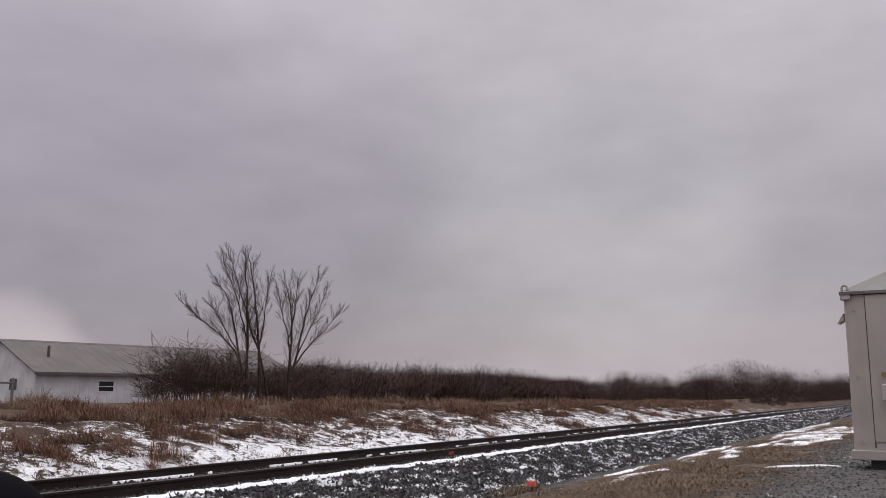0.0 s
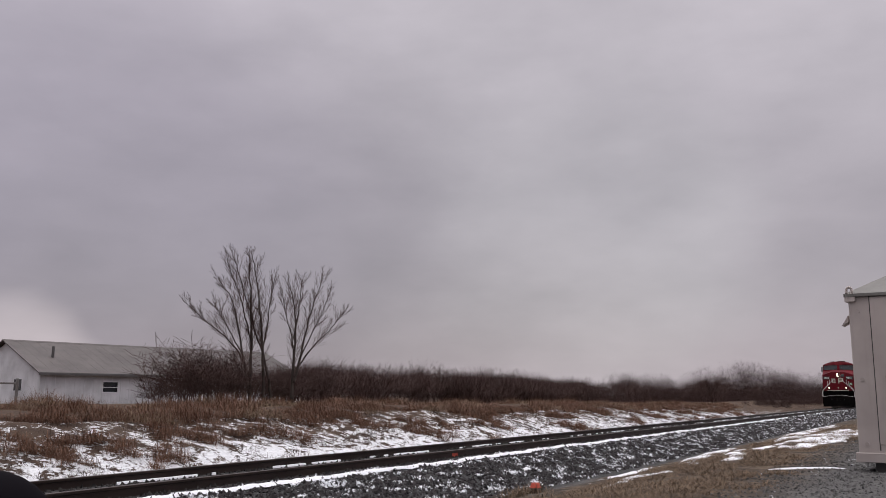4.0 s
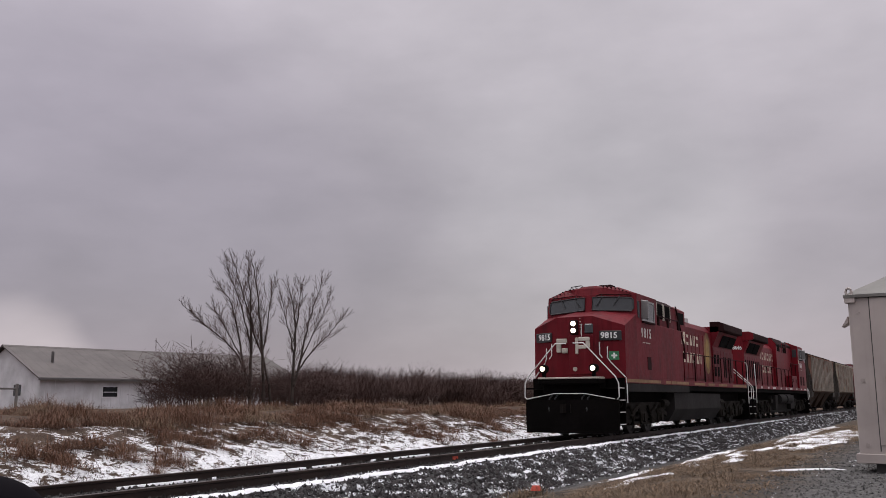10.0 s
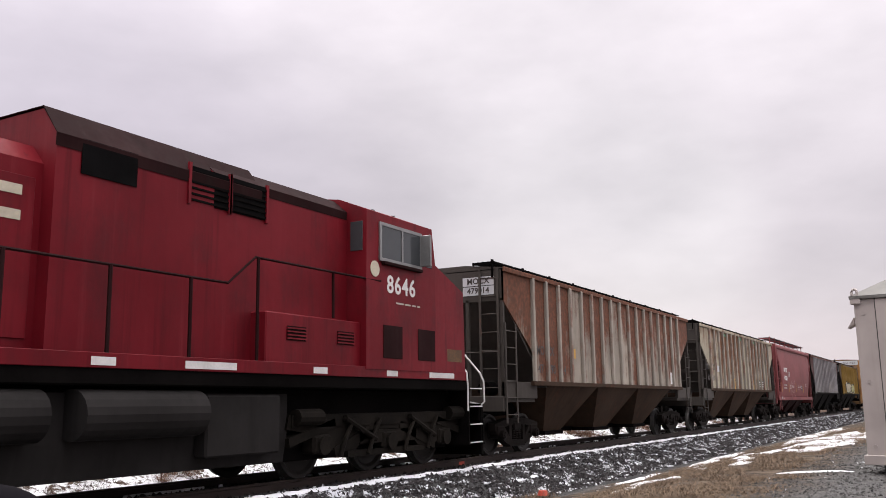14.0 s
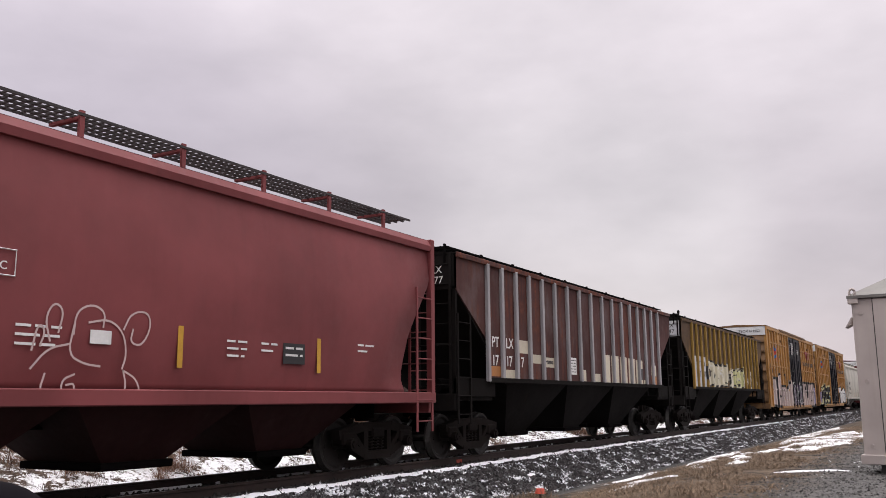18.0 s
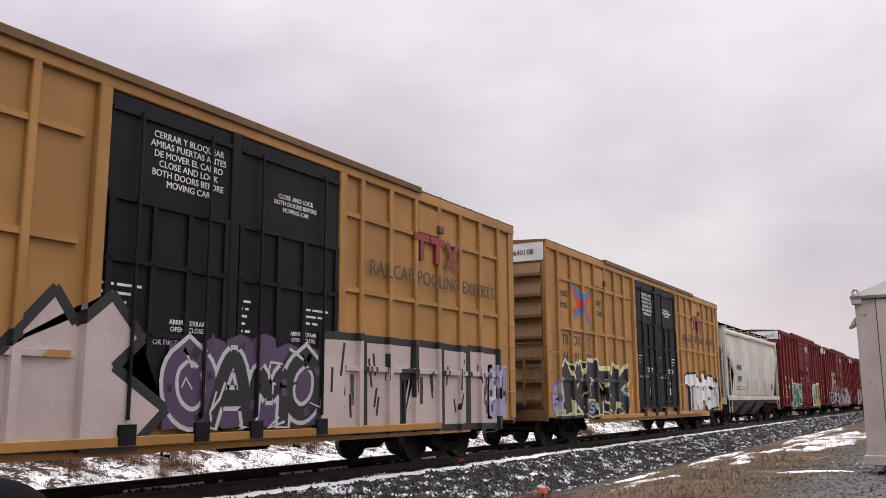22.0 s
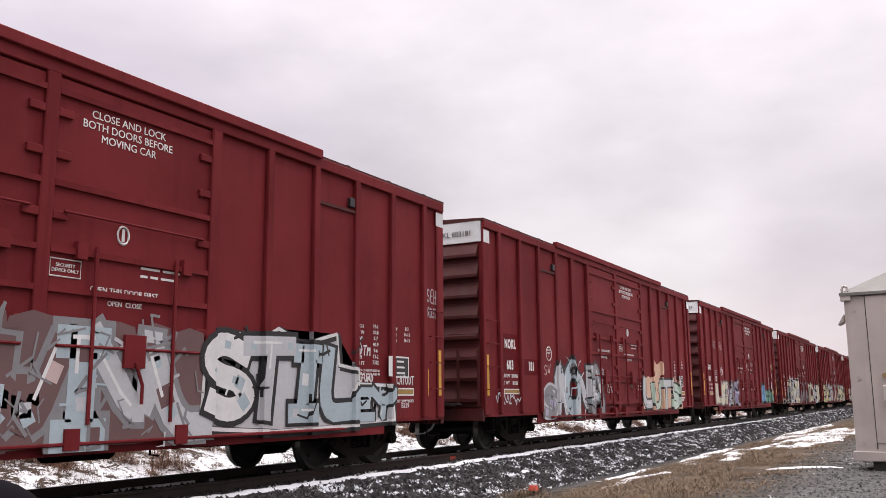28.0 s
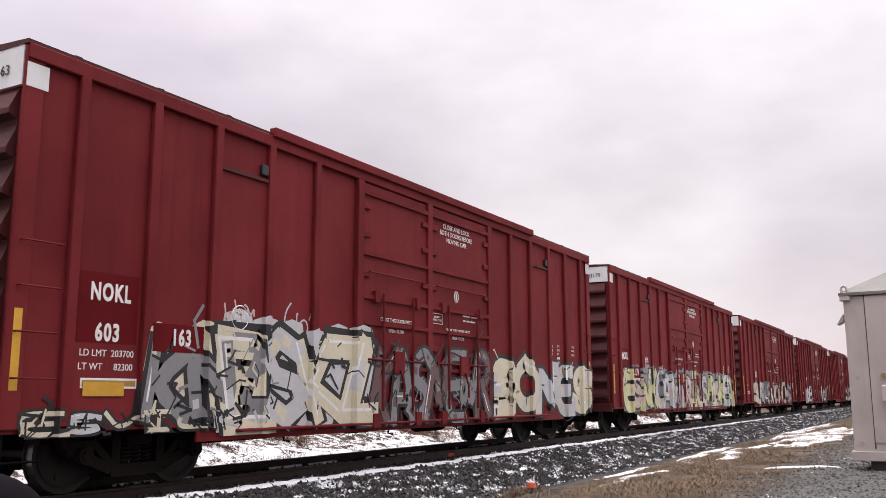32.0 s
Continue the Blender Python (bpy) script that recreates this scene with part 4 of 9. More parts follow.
STENCIL_DARK = plain("dark_stencil", (0.05, 0.042, 0.040), 0.6, 0, 0.2, 8, 0.0)
GRATE = plain("dark_grating", (0.032, 0.026, 0.027), 0.7, 0.0, 0.3, 6, 0.2)

# ---------------------------------------------------------------- train: running gear
def wheelset_mesh(r, name):
    """An axle with two flanged wheels, turned on the y axis."""
    bm = B()
    turned = [(0.0, 0.10), (0.10, 0.12), (0.10, 0.20), (0.045, 0.24), (0.035, 0.78), (0.07, 0.88), (0.07, 0.995), (-0.045, 1.0),
              (-0.05, 1.055), (-0.075, 1.055), (-0.08, 0.87), (-0.03, 0.78), (-0.03, 0.24), (-0.09, 0.20), (-0.09, 0.12)]
    k = 28
    for side in (-1, 1):
        rings = [[bm.verts.new((q * r * math.cos(a), side * (0.755 + d), q * r * math.sin(a))) for a in (2 * math.pi * i / k for i in range(k))]
                 for d, q in turned]
        for ia, (a, b) in enumerate(zip(rings, rings[1:])):
            for i in range(k):
                f = bm.faces.new((a[i], a[(i + 1) % k], b[(i + 1) % k], b[i]))
                f.material_index = 1 if ia in (6,) else 0
        # lightening marks, so that the turning shows
        for a in (0.4, 2.5, 4.6):
            drum(bm, (0.55 * r * math.cos(a), side * 0.79, 0.55 * r * math.sin(a)), "y", 0.05, -0.02, 0.02, 8)
    drum(bm, (0, 0, 0), "y", 0.085, -1.02, 1.02, 14)
    return mesh_of(name, bm, [WHEEL, TREAD])


WHEELSET = wheelset_mesh(0.457, "wheelset")
LOCO_WHEELSET = wheelset_mesh(0.53, "powered_wheelset")
WHEELS = []


def bars(bm, y0, y1, *lines):
    """Flat bars in the x-z plane: (x0, z0, x1, z1, width)."""
    for x0, z0, x1, z1, w in lines:
        d = Vector((x1 - x0, 0, z1 - z0)).normalized()
        nrm = Vector((-d.z, 0, d.x)) * w / 2
        prism(bm, [(x0 + nrm.x, z0 + nrm.z), (x0 - nrm.x, z0 - nrm.z), (x1 - nrm.x, z1 - nrm.z), (x1 + nrm.x, z1 + nrm.z)], "y", y0, y1)


def side_frame_mesh():
    bm = B()
    bars(bm, -0.09, 0.09, (-1.15, 0.62, -0.45, 0.74, 0.16), (-0.45, 0.74, 0.45, 0.74, 0.15), (0.45, 0.74, 1.15, 0.62, 0.16),
         (-0.98, 0.50, -0.42, 0.27, 0.13), (-0.42, 0.25, 0.42, 0.25, 0.15), (0.42, 0.27, 0.98, 0.50, 0.13),
         (-0.36, 0.28, -0.36, 0.72, 0.13), (0.36, 0.28, 0.36, 0.72, 0.13), (-0.74, 0.64, -0.40, 0.32, 0.09), (0.74, 0.64, 0.40, 0.32, 0.09))
    for x in (-0.89, 0.89):
        box(bm, x - 0.20, x + 0.20, -0.12, 0.12, 0.44, 0.66, 0.03)
        drum(bm, (x, -0.14, 0.46), "y", 0.105, -0.07, 0.03, 16)
        drum(bm, (x, -0.21, 0.46), "y", 0.06, -0.02, 0.01, 8)
        for a in range(3):
            drum(bm, (x + 0.055 * math.cos(a * 2.09), -0.23, 0.46 + 0.055 * math.sin(a * 2.09)), "y", 0.016, -0.015, 0.01, 6)
    return mesh_of("side_frame", bm, TRUCK)


def spring_mesh():
    bm = B()
    pts = [(0.062 * math.cos(a), 0.062 * math.sin(a), 0.325 + 0.26 * a / 31.4) for a in (k * 0.7 for k in range(46))]
    return mesh_of("spring", tube(bm, pts, 0.016, 5), TRUCK)


SIDE_FRAME, SPRING = side_frame_mesh(), spring_mesh()
BOLSTER = mesh_of("truck", box(box(box(B(), -0.2, 0.2, -1.12, 1.12, 0.54, 0.72, 0.03), -0.3, 0.3, -0.35, 0.35, 0.7, 0.86, 0.03), -0.06, 0.06, -0.9, 0.9, 0.36, 0.46), TRUCK)
BRAKE_BEAM = mesh_of("brake_beam", box(box(B(), -0.03, 0.03, -0.85, 0.85, 0.33, 0.40), -0.05, 0.05, -0.78, -0.70, 0.30, 0.52), UNDER)


def freight_truck(parent, x):
    truck = again("truck", BOLSTER, parent, (x, 0, 0))
    for s in (-1, 1):
        again("side_frame", SIDE_FRAME, truck, (0, s * 1.0, 0), 0 if s < 0 else math.pi)
        for dx in (-0.16, 0.0, 0.16):
            again("spring", SPRING, truck, (dx, s * 1.02, 0))
    for dx in (-0.89, 0.89):
        WHEELS.append(again("wheelset", WHEELSET, truck, (dx, 0, 0.457)))
        again("brake_beam", BRAKE_BEAM, truck, (dx * 0.40, 0, 0))
    return truck


def coupler_mesh():
    bm = B()
    box(bm, -0.62, 0.35, -0.075, 0.075, 0.80, 0.95, 0.02)
    prism(bm, [(-0.62, 0.16), (-0.80, 0.17), (-0.86, 0.05), (-0.78, -0.02), (-0.70, 0.04), (-0.66, -0.10), (-0.80, -0.16), (-0.62, -0.16)], "z", 0.74, 1.00)
    return mesh_of("coupler", bm, TRUCK)


COUPLER = coupler_mesh()
HOSE = mesh_of("air_hose", tube(B(), [(0.05, -0.32, 0.80), (-0.12, -0.36, 0.72), (-0.30, -0.34, 0.52), (-0.48, -0.26, 0.42), (-0.66, -0.14, 0.40)], 0.025, 6), BLACK)


def couplers(parent, length, inset=0.0):
    again("coupler", COUPLER, parent, (inset, 0, 0))
    again("coupler", COUPLER, parent, (length - inset, 0, 0), math.pi)
    again("air_hose", HOSE, parent, (inset, 0, 0))
    again("air_hose", HOSE, parent, (length - inset, 0, 0), math.pi)


LADDERS = {}


def ladder(parent, name, x, y, z0, z1, rungs, width, mat, turn=0, stile=0.028):
    """Two stiles with rungs in the x-z plane."""
    key = (round(z1 - z0, 2), rungs, width, mat.name)
    if key not in LADDERS:
        bm = B()
        for sx in (0, width):
            box(bm, sx - stile, sx + stile, -0.012, 0.012, 0, z1 - z0)
        for k in range(rungs):
            z = (z1 - z0) * (k + 0.5) / rungs
            tube(bm, [(0, -0.01, z), (width, -0.01, z)], 0.013, 6)
        LADDERS[key] = mesh_of(name, bm, mat)
    return again(name, LADDERS[key], parent, (x, y, z0), turn)


GRABS = {}


def grab_iron(parent, x, y, z, width, mat, turn=0):
    key = (width, mat.name)
    if key not in GRABS:
        GRABS[key] = mesh_of("grab_iron", tube(B(), [(0, 0.0, 0), (0, -0.06, 0), (width, -0.06, 0), (width, 0.0, 0)], 0.012, 6), mat)
    return again("grab_iron", GRABS[key], parent, (x, y, z), turn)


def words(parent, text, x, y, z, size, mat, turn=0, bold=0.0, label="", spacing=1.0):
    ob = again("lettering", lettering(text, size, mat, bold, spacing), parent, (x, y, z), turn)
    return tagged(ob, label)


def stencil_rows(parent, x, y, z, rows, mat=None, h=0.055, gap=0.05, seed=0):
    """Small lines of writing too small to read, as plain bars. rows: row lengths in metres."""
    bm = B()
    rs = random.Random(seed)
    for i, wide in enumerate(rows):
        at = x
        zz = z - i * (h + gap)
        while at < x + wide - 0.05:
            w = min(rs.uniform(0.10, 0.32), x + wide - at)
            box(bm, at, at + w, y - 0.003, y, zz, zz + h * 0.6)
            at += w + 0.05
    return tagged(part("stencil_mark", bm, mat or WHITE, parent), kind="stuff")


def plate(parent, name, x0, x1, z0, z1, y, mat, thick=0.004, label=""):
    return part(name, box(B(), x0, x1, y - thick, y, z0, z1), mat, parent, label)


# ---------------------------------------------------------------- train: spray paint
def spray(name, rgb):
    return plain(name, rgb, 0.55, 0, 0.14, 3, 0.0)


SP_WHITE = spray("spray_white", (0.66, 0.66, 0.66))
SP_SILVER = spray("spray_silver", (0.46, 0.47, 0.49))
SP_CREAM = spray("spray_cream", (0.56, 0.52, 0.40))
SP_MINT = spray("spray_mint", (0.42, 0.52, 0.44))
SP_LIME = spray("spray_lime", (0.50, 0.49, 0.26))
SP_OLIVE = spray("spray_olive", (0.24, 0.25, 0.11))
SP_NIGHT = spray("spray_night_blue", (0.055, 0.05, 0.13))
SP_ICE = spray("spray_ice_blue", (0.36, 0.44, 0.48))
SP_LILAC = spray("spray_lilac", (0.36, 0.33, 0.46))
SP_PALEPINK = spray("spray_pale_pink", (0.50, 0.38, 0.37))
SP_PEACH = spray("spray_peach", (0.55, 0.36, 0.25))
SP_BLUE = spray("spray_blue", (0.16, 0.32, 0.50))
SP_TEAL = spray("spray_teal", (0.14, 0.40, 0.42))
SP_VIOLET = spray("spray_violet", (0.22, 0.16, 0.36))
SP_GREEN = spray("spray_green", (0.07, 0.20, 0.11))
SP_BLACK = spray("spray_black", (0.014, 0.014, 0.016))
SP_GREY = spray("spray_grey", (0.20, 0.20, 0.21))
SP_PLUM = spray("spray_plum", (0.070, 0.042, 0.088))
SP_DUSK = spray("spray_dusky_red", (0.13, 0.07, 0.07))
SP_PALEYELLOW = spray("spray_pale_yellow", (0.58, 0.56, 0.33))

FORMS = {     # the strokes of sprayed letters in a unit box
    "A": [[(.04, 0), (.34, 1), (.62, 1), (.96, 0)], [(.24, .34), (.76, .34)]],
    "B": [[(.15, 0), (.15, 1), (.7, .98), (.84, .76), (.6, .54), (.2, .52)], [(.6, .52), (.92, .3), (.72, .02), (.15, 0)]],
    "C": [[(.9, .82), (.5, 1), (.12, .74), (.1, .28), (.5, 0), (.92, .2)]],
    "D": [[(.15, 0), (.15, 1), (.62, .94), (.9, .55), (.66, .06), (.15, 0)]],
    "E": [[(.9, 1), (.15, 1), (.12, 0), (.92, 0)], [(.15, .5), (.74, .52)]],
    "F": [[(.95, 1), (.15, 1), (.12, 0)], [(.15, .5), (.74, .52)]],
    "G": [[(.88, .82), (.45, 1), (.1, .65), (.15, .15), (.55, 0), (.9, .2), (.9, .46), (.55, .46)]],
    "H": [[(.12, 0), (.12, 1)], [(.88, 0), (.88, 1)], [(.12, .5), (.88, .5)]],
    "I": [[(.5, 0), (.5, 1)], [(.25, 0), (.75, 0)], [(.25, 1), (.75, 1)]],
    "J": [[(.4, 1), (.9, 1)], [(.68, 1), (.66, .16), (.36, 0), (.08, .22)]],
    "K": [[(.15, 0), (.15, 1)], [(.92, 1), (.22, .46), (.95, 0)]],
    "L": [[(.15, 1), (.13, 0), (.92, .03)]],
    "M": [[(.06, 0), (.14, 1), (.5, .32), (.86, 1), (.94, 0)]],
    "N": [[(.1, 0), (.12, 1), (.88, 0), (.9, 1)]],
    "O": [[(.5, 1), (.1, .75), (.1, .25), (.5, 0), (.9, .25), (.9, .75), (.5, 1)]],
    "P": [[(.15, 0), (.15, 1), (.72, 1), (.9, .74), (.66, .46), (.18, .45)]],
    "R": [[(.13, 0), (.15, 1), (.7, 1), (.88, .76), (.65, .52), (.2, .5)], [(.42, .5), (.95, 0)]],
    "S": [[(.9, .82), (.5, 1), (.12, .78), (.25, .54), (.78, .44), (.9, .2), (.5, 0), (.08, .16)]],
    "T": [[(.02, .96), (.98, 1)], [(.5, .98), (.46, 0)]],
    "U": [[(.1, 1), (.14, .2), (.5, 0), (.86, .2), (.9, 1)]],
    "V": [[(.04, 1), (.46, 0), (.96, 1)]],
    "W": [[(.04, 1), (.24, 0), (.5, .7), (.76, 0), (.96, 1)]],
    "X": [[(.08, 1), (.92, 0)], [(.92, 1), (.08, 0)]],
    "Y": [[(.06, 1), (.5, .48), (.94, 1)], [(.5, .48), (.46, 0)]],
    "Z": [[(.08, 1), (.92, 1), (.1, 0), (.95, 0)]],
}


def stroke(bm, pts, w, y, slot, jag=0.0, rs=None):
    """A thick painted line in the x-z plane."""
    for i, (a, b) in enumerate(zip(pts, pts[1:])):
        d = Vector((b[0] - a[0], b[1] - a[1]))
        if d.length < 1e-4:
            continue
        d.normalize()
        e = d * w * (0.42 if len(pts) < 8 else (0.36 if i in (0, len(pts) - 2) else 0.12))
        nx, nz = -d.y * w / 2, d.x * w / 2
        j = [(rs.uniform(-jag, jag) if jag else 0) for _ in range(4)]
        yy = y - 0.00025 * (i % 4)
        quad = [(a[0] - e.x + nx, a[1] - e.y + nz + j[0]), (a[0] - e.x - nx, a[1] - e.y - nz + j[1]),
                (b[0] + e.x - nx, b[1] + e.y - nz + j[2]), (b[0] + e.x + nx, b[1] + e.y + nz + j[3])]
        f = bm.faces.new([bm.verts.new((x, yy, z)) for x, z in quad])
        f.material_index = slot


def over_ribs(bm, ribs):
    """Lets the paint run over what stands proud of the side: posts (x0, x1, depth) and level rails (x0, x1, depth, z0, z1)."""
    def cut(axis, at):
        co, no = ((at, 0, 0), (1, 0, 0)) if axis == 0 else ((0, 0, at), (0, 0, 1))
        bmesh.ops.bisect_plane(bm, geom=bm.verts[:] + bm.edges[:] + bm.faces[:], plane_co=co, plane_no=no, dist=1e-5)
    for r in ribs:
        if len(r) == 3:
            for x in (r[0] - 0.012, r[0], r[1], r[1] + 0.012):
                cut(0, x)
    for za, zb in sorted({r[3:] for r in ribs if len(r) == 5}):
        for z in (za - 0.010, za, zb, zb + 0.010):
            cut(2, z)
    for v in bm.verts:
        deep = 0.0
        for r in ribs:
            if r[0] - 1e-4 <= v.co.x <= r[1] + 1e-4 and (len(r) == 3 or r[3] - 1e-4 <= v.co.z <= r[4] + 1e-4):
                deep = max(deep, r[2])
        v.co.y -= deep


def graffiti(parent, x0, x1, z0, z1, y, fills, seed, label, ribs=(), letters="NESRA", outline=None, halo=None, weight=0.26, scribble=8, shear=0.1, jag=0.0):
    """A sprayed piece of interlocking letter-like shapes with outline, fill and highlights."""
    rs = random.Random(seed)
    outline = outline or SP_BLACK
    mats = [outline, *fills, SP_WHITE] + ([halo] if halo else [])
    bm = B()
    hgt = z1 - z0
    if halo:
        k = max(6, int((x1 - x0) / 0.55))
        for i in range(k):
            cx = x0 + (x1 - x0) * (i + 0.5) / k
            top = z1 + hgt * rs.uniform(0.0, 0.16)
            bot = z0 - hgt * rs.uniform(-0.06, 0.02)
            w = (x1 - x0) / k * 0.62
            ring = [(cx - w, bot), (cx + w, bot + rs.uniform(0, .05)), (cx + w * 1.15, (top + bot) / 2), (cx + w * 0.7, top - 0.05), (cx, top), (cx - w * 0.8, top - 0.09), (cx - w * 1.15, (top + bot) / 2)]
            f = bm.faces.new([bm.verts.new((a, y - 0.002 - 0.0003 * (i % 3), b)) for a, b in ring])
            f.material_index = len(mats) - 1
    cell = (x1 - x0) / len(letters)
    for i, letter in enumerate(letters):
        glyph = FORMS[letter]
        s = rs.uniform(0.88, 1.06)
        lean = rs.uniform(-shear, shear) * 2
        up = rs.uniform(-0.05, 0.06) * hgt
        w = weight * hgt * rs.uniform(0.85, 1.2)
        fill = 1 + rs.randrange(len(fills))
        lines = []
        for line in glyph:
            lines.append([(x0 + cell * (i + 0.5) + (gx - 0.5) * cell * 1.16 * s + lean * (gz - 0.5) * hgt * 0.5,
                           z0 + w / 2 + up + gz * (hgt - w) * s) for gx, gz in line])
        if not jag:
            lines = [rounded(line) for line in lines]
        # clamp to the painted band
        lines = [[(min(max(a, x0), x1), min(max(b, z0 + w * 0.4), z1 + 0.06)) for a, b in line] for line in lines]
        base = y - 0.004 - 0.0012 * (i % 2)
        for line in lines:
            stroke(bm, line, w * 1.34 + 0.05, base, 0, jag, rs)
        for line in lines:
            stroke(bm, line, w, base - 0.003, fill, jag, rs)
        for line in lines:     # pale glints along the strokes
            k0 = rs.randrange(max(1, len(line) - 3))
            if rs.random() < 0.6 and fills[0] is not SP_BLACK:
                stroke(bm, [(a - w * 0.22, b + w * 0.16) for a, b in line[k0:k0 + 4]], w * 0.13, base - 0.0055, len(fills) + 1)
        if len(fills) > 1:
            for line in lines:
                for a, b in zip(line, line[1:]):
                    if rs.random() < (0.75 if len(line) < 8 else 0.3):
                        t = rs.uniform(0.2, 0.7)
                        p = (a[0] + (b[0] - a[0]) * t, a[1] + (b[1] - a[1]) * t)
                        q = (a[0] + (b[0] - a[0]) * (t + 0.25), a[1] + (b[1] - a[1]) * (t + 0.25))
                        stroke(bm, [p, q], w * rs.uniform(0.3, 0.7), base - 0.005, 1 + rs.randrange(len(fills)), jag, rs)
        for _ in range(scribble // 2):
            a = (x0 + cell * (i + rs.random()), z0 + hgt * rs.random())
            b = (a[0] + rs.gauss(0, 0.16), a[1] + rs.gauss(0, 0.16))
            stroke(bm, [a, b, (b[0] + rs.gauss(0, 0.12), b[1] + rs.gauss(0, 0.12))], rs.uniform(0.018, 0.05), base - 0.0065, 0 if rs.random() < 0.7 else fill)
    for v in bm.verts:      # the paint ends at the lower edge of the side
        v.co.z = max(v.co.z, z0 - 0.02)
    if ribs:
        over_ribs(bm, [r for r in ribs if r[1] > x0 - 0.3 and r[0] < x1 + 0.3])
    return tagged(part("graffiti", bm, mats, parent), label, kind="stuff")


def block_piece(parent, shapes, fill, y, ribs, label, seed, edge=None):
    """Large filled shapes, each with a thick sprayed rim and a few cut lines."""
    rs = random.Random(seed)
    bm = B()
    for k, shape in enumerate(shapes):
        f = bm.faces.new([bm.verts.new((a, y - 0.004 - 0.0005 * (k % 2), b)) for a, b in shape])
        f.material_index = 1
        loop = shape + shape[:1]
        stroke(bm, [(a + 0.05, b - 0.03) for a, b in loop], 0.13, y - 0.006, 0)
        if edge:
            stroke(bm, loop, 0.055, y - 0.008, 2)
        xs, zs = [a for a, _ in shape], [b for _, b in shape]
        for _ in range(7):      # short strokes inside
            a, b = rs.uniform(min(xs), max(xs)), rs.uniform(min(zs) + 0.2, max(zs) - 0.5)
            if max(xs) - min(xs) < 2.4 and abs(a - (min(xs) + max(xs)) / 2) < 0.36 * (max(xs) - min(xs)):
                stroke(bm, [(a, b), (a + rs.uniform(-0.1, 0.1), b + rs.uniform(0.2, 0.5))], 0.06, y - 0.007, 0)
    bmesh.ops.triangulate(bm, faces=bm.faces[:])
    if ribs:
        xs = [a for shape in shapes for a, _ in shape]
        over_ribs(bm, [r for r in ribs if r[1] > min(xs) - 0.3 and r[0] < max(xs) + 0.3])
    return tagged(part("graffiti", bm, [SP_BLACK, fill] + ([edge] if edge else []), parent), label, kind="stuff")


def sprayed_words(parent, text, x, z, h, y, mat, line=0.026, wide=0.62):
    """A thin hand-sprayed word, letter by letter."""
    rs = random.Random(len(text) * 7 + int(x * 100))
    bm = B()
    for i, letter in enumerate(text):
        up, lean = rs.uniform(-0.06, 0.06) * h, rs.uniform(-0.05, 0.15)
        for path in FORMS[letter]:
            pts = [(x + h * wide * (i * 1.22 + gx) + lean * gz * h, z + up + gz * h) for gx, gz in path]
            stroke(bm, rounded(pts), line, y - 0.005, 0)
    return tagged(part("scrawl", bm, mat, parent), "thin sprayed scrawl", kind="stuff")


def tag_scrawl(parent, x, z, w, h, y, mat, seed, label="thin sprayed scrawl", line=0.03):
    """A quick thin scrawl."""
    rs = random.Random(seed)
    bm = B()
    cx = x
    while cx < x + w:
        pts = [(cx + 0.6 * h * rs.uniform(-0.1, 0.5) * k / 3 + h * 0.12 * k, z + h * rs.random()) for k in range(5)]
        stroke(bm, rounded(pts), line, y - 0.004, 0)
        cx += h * 0.5
    return tagged(part("scrawl", bm, mat, parent), label, kind="stuff")
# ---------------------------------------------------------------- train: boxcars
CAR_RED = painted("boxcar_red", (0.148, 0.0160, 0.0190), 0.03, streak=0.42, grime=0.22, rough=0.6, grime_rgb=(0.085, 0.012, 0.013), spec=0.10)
# the red again with shade put into it, for ends, roof and ledges
SHADED_RED = painted("boxcar_shaded_red", (0.062, 0.0065, 0.007), 0.10, streak=0.3, grime=0.3, rough=0.6)
DARK_RED_PATCH = plain("fresh_red_patch", (0.105, 0.0058, 0.0085), 0.6, 0, 0.15, 6.0, 0.05, 0.08)
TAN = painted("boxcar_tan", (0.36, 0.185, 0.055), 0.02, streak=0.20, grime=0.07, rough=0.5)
# tan darkened as shade for ends, roof and door track, plus extra rust and grime
TAN_DIM = painted("boxcar_shaded_tan", (0.150, 0.078, 0.031), 0.12, streak=0.4, grime=0.35, rough=0.55)
DOOR_BLACK = painted("black_door", (0.0085, 0.0080, 0.0115), 0.0, streak=0.3, grime=0.12, rough=0.5, grime_rgb=(0.03, 0.026, 0.026), spec=0.14)
PANEL_WHITE = painted("white_end_panel", (0.66, 0.67, 0.68), 0.03, streak=0.2, grime=0.12, rough=0.55)


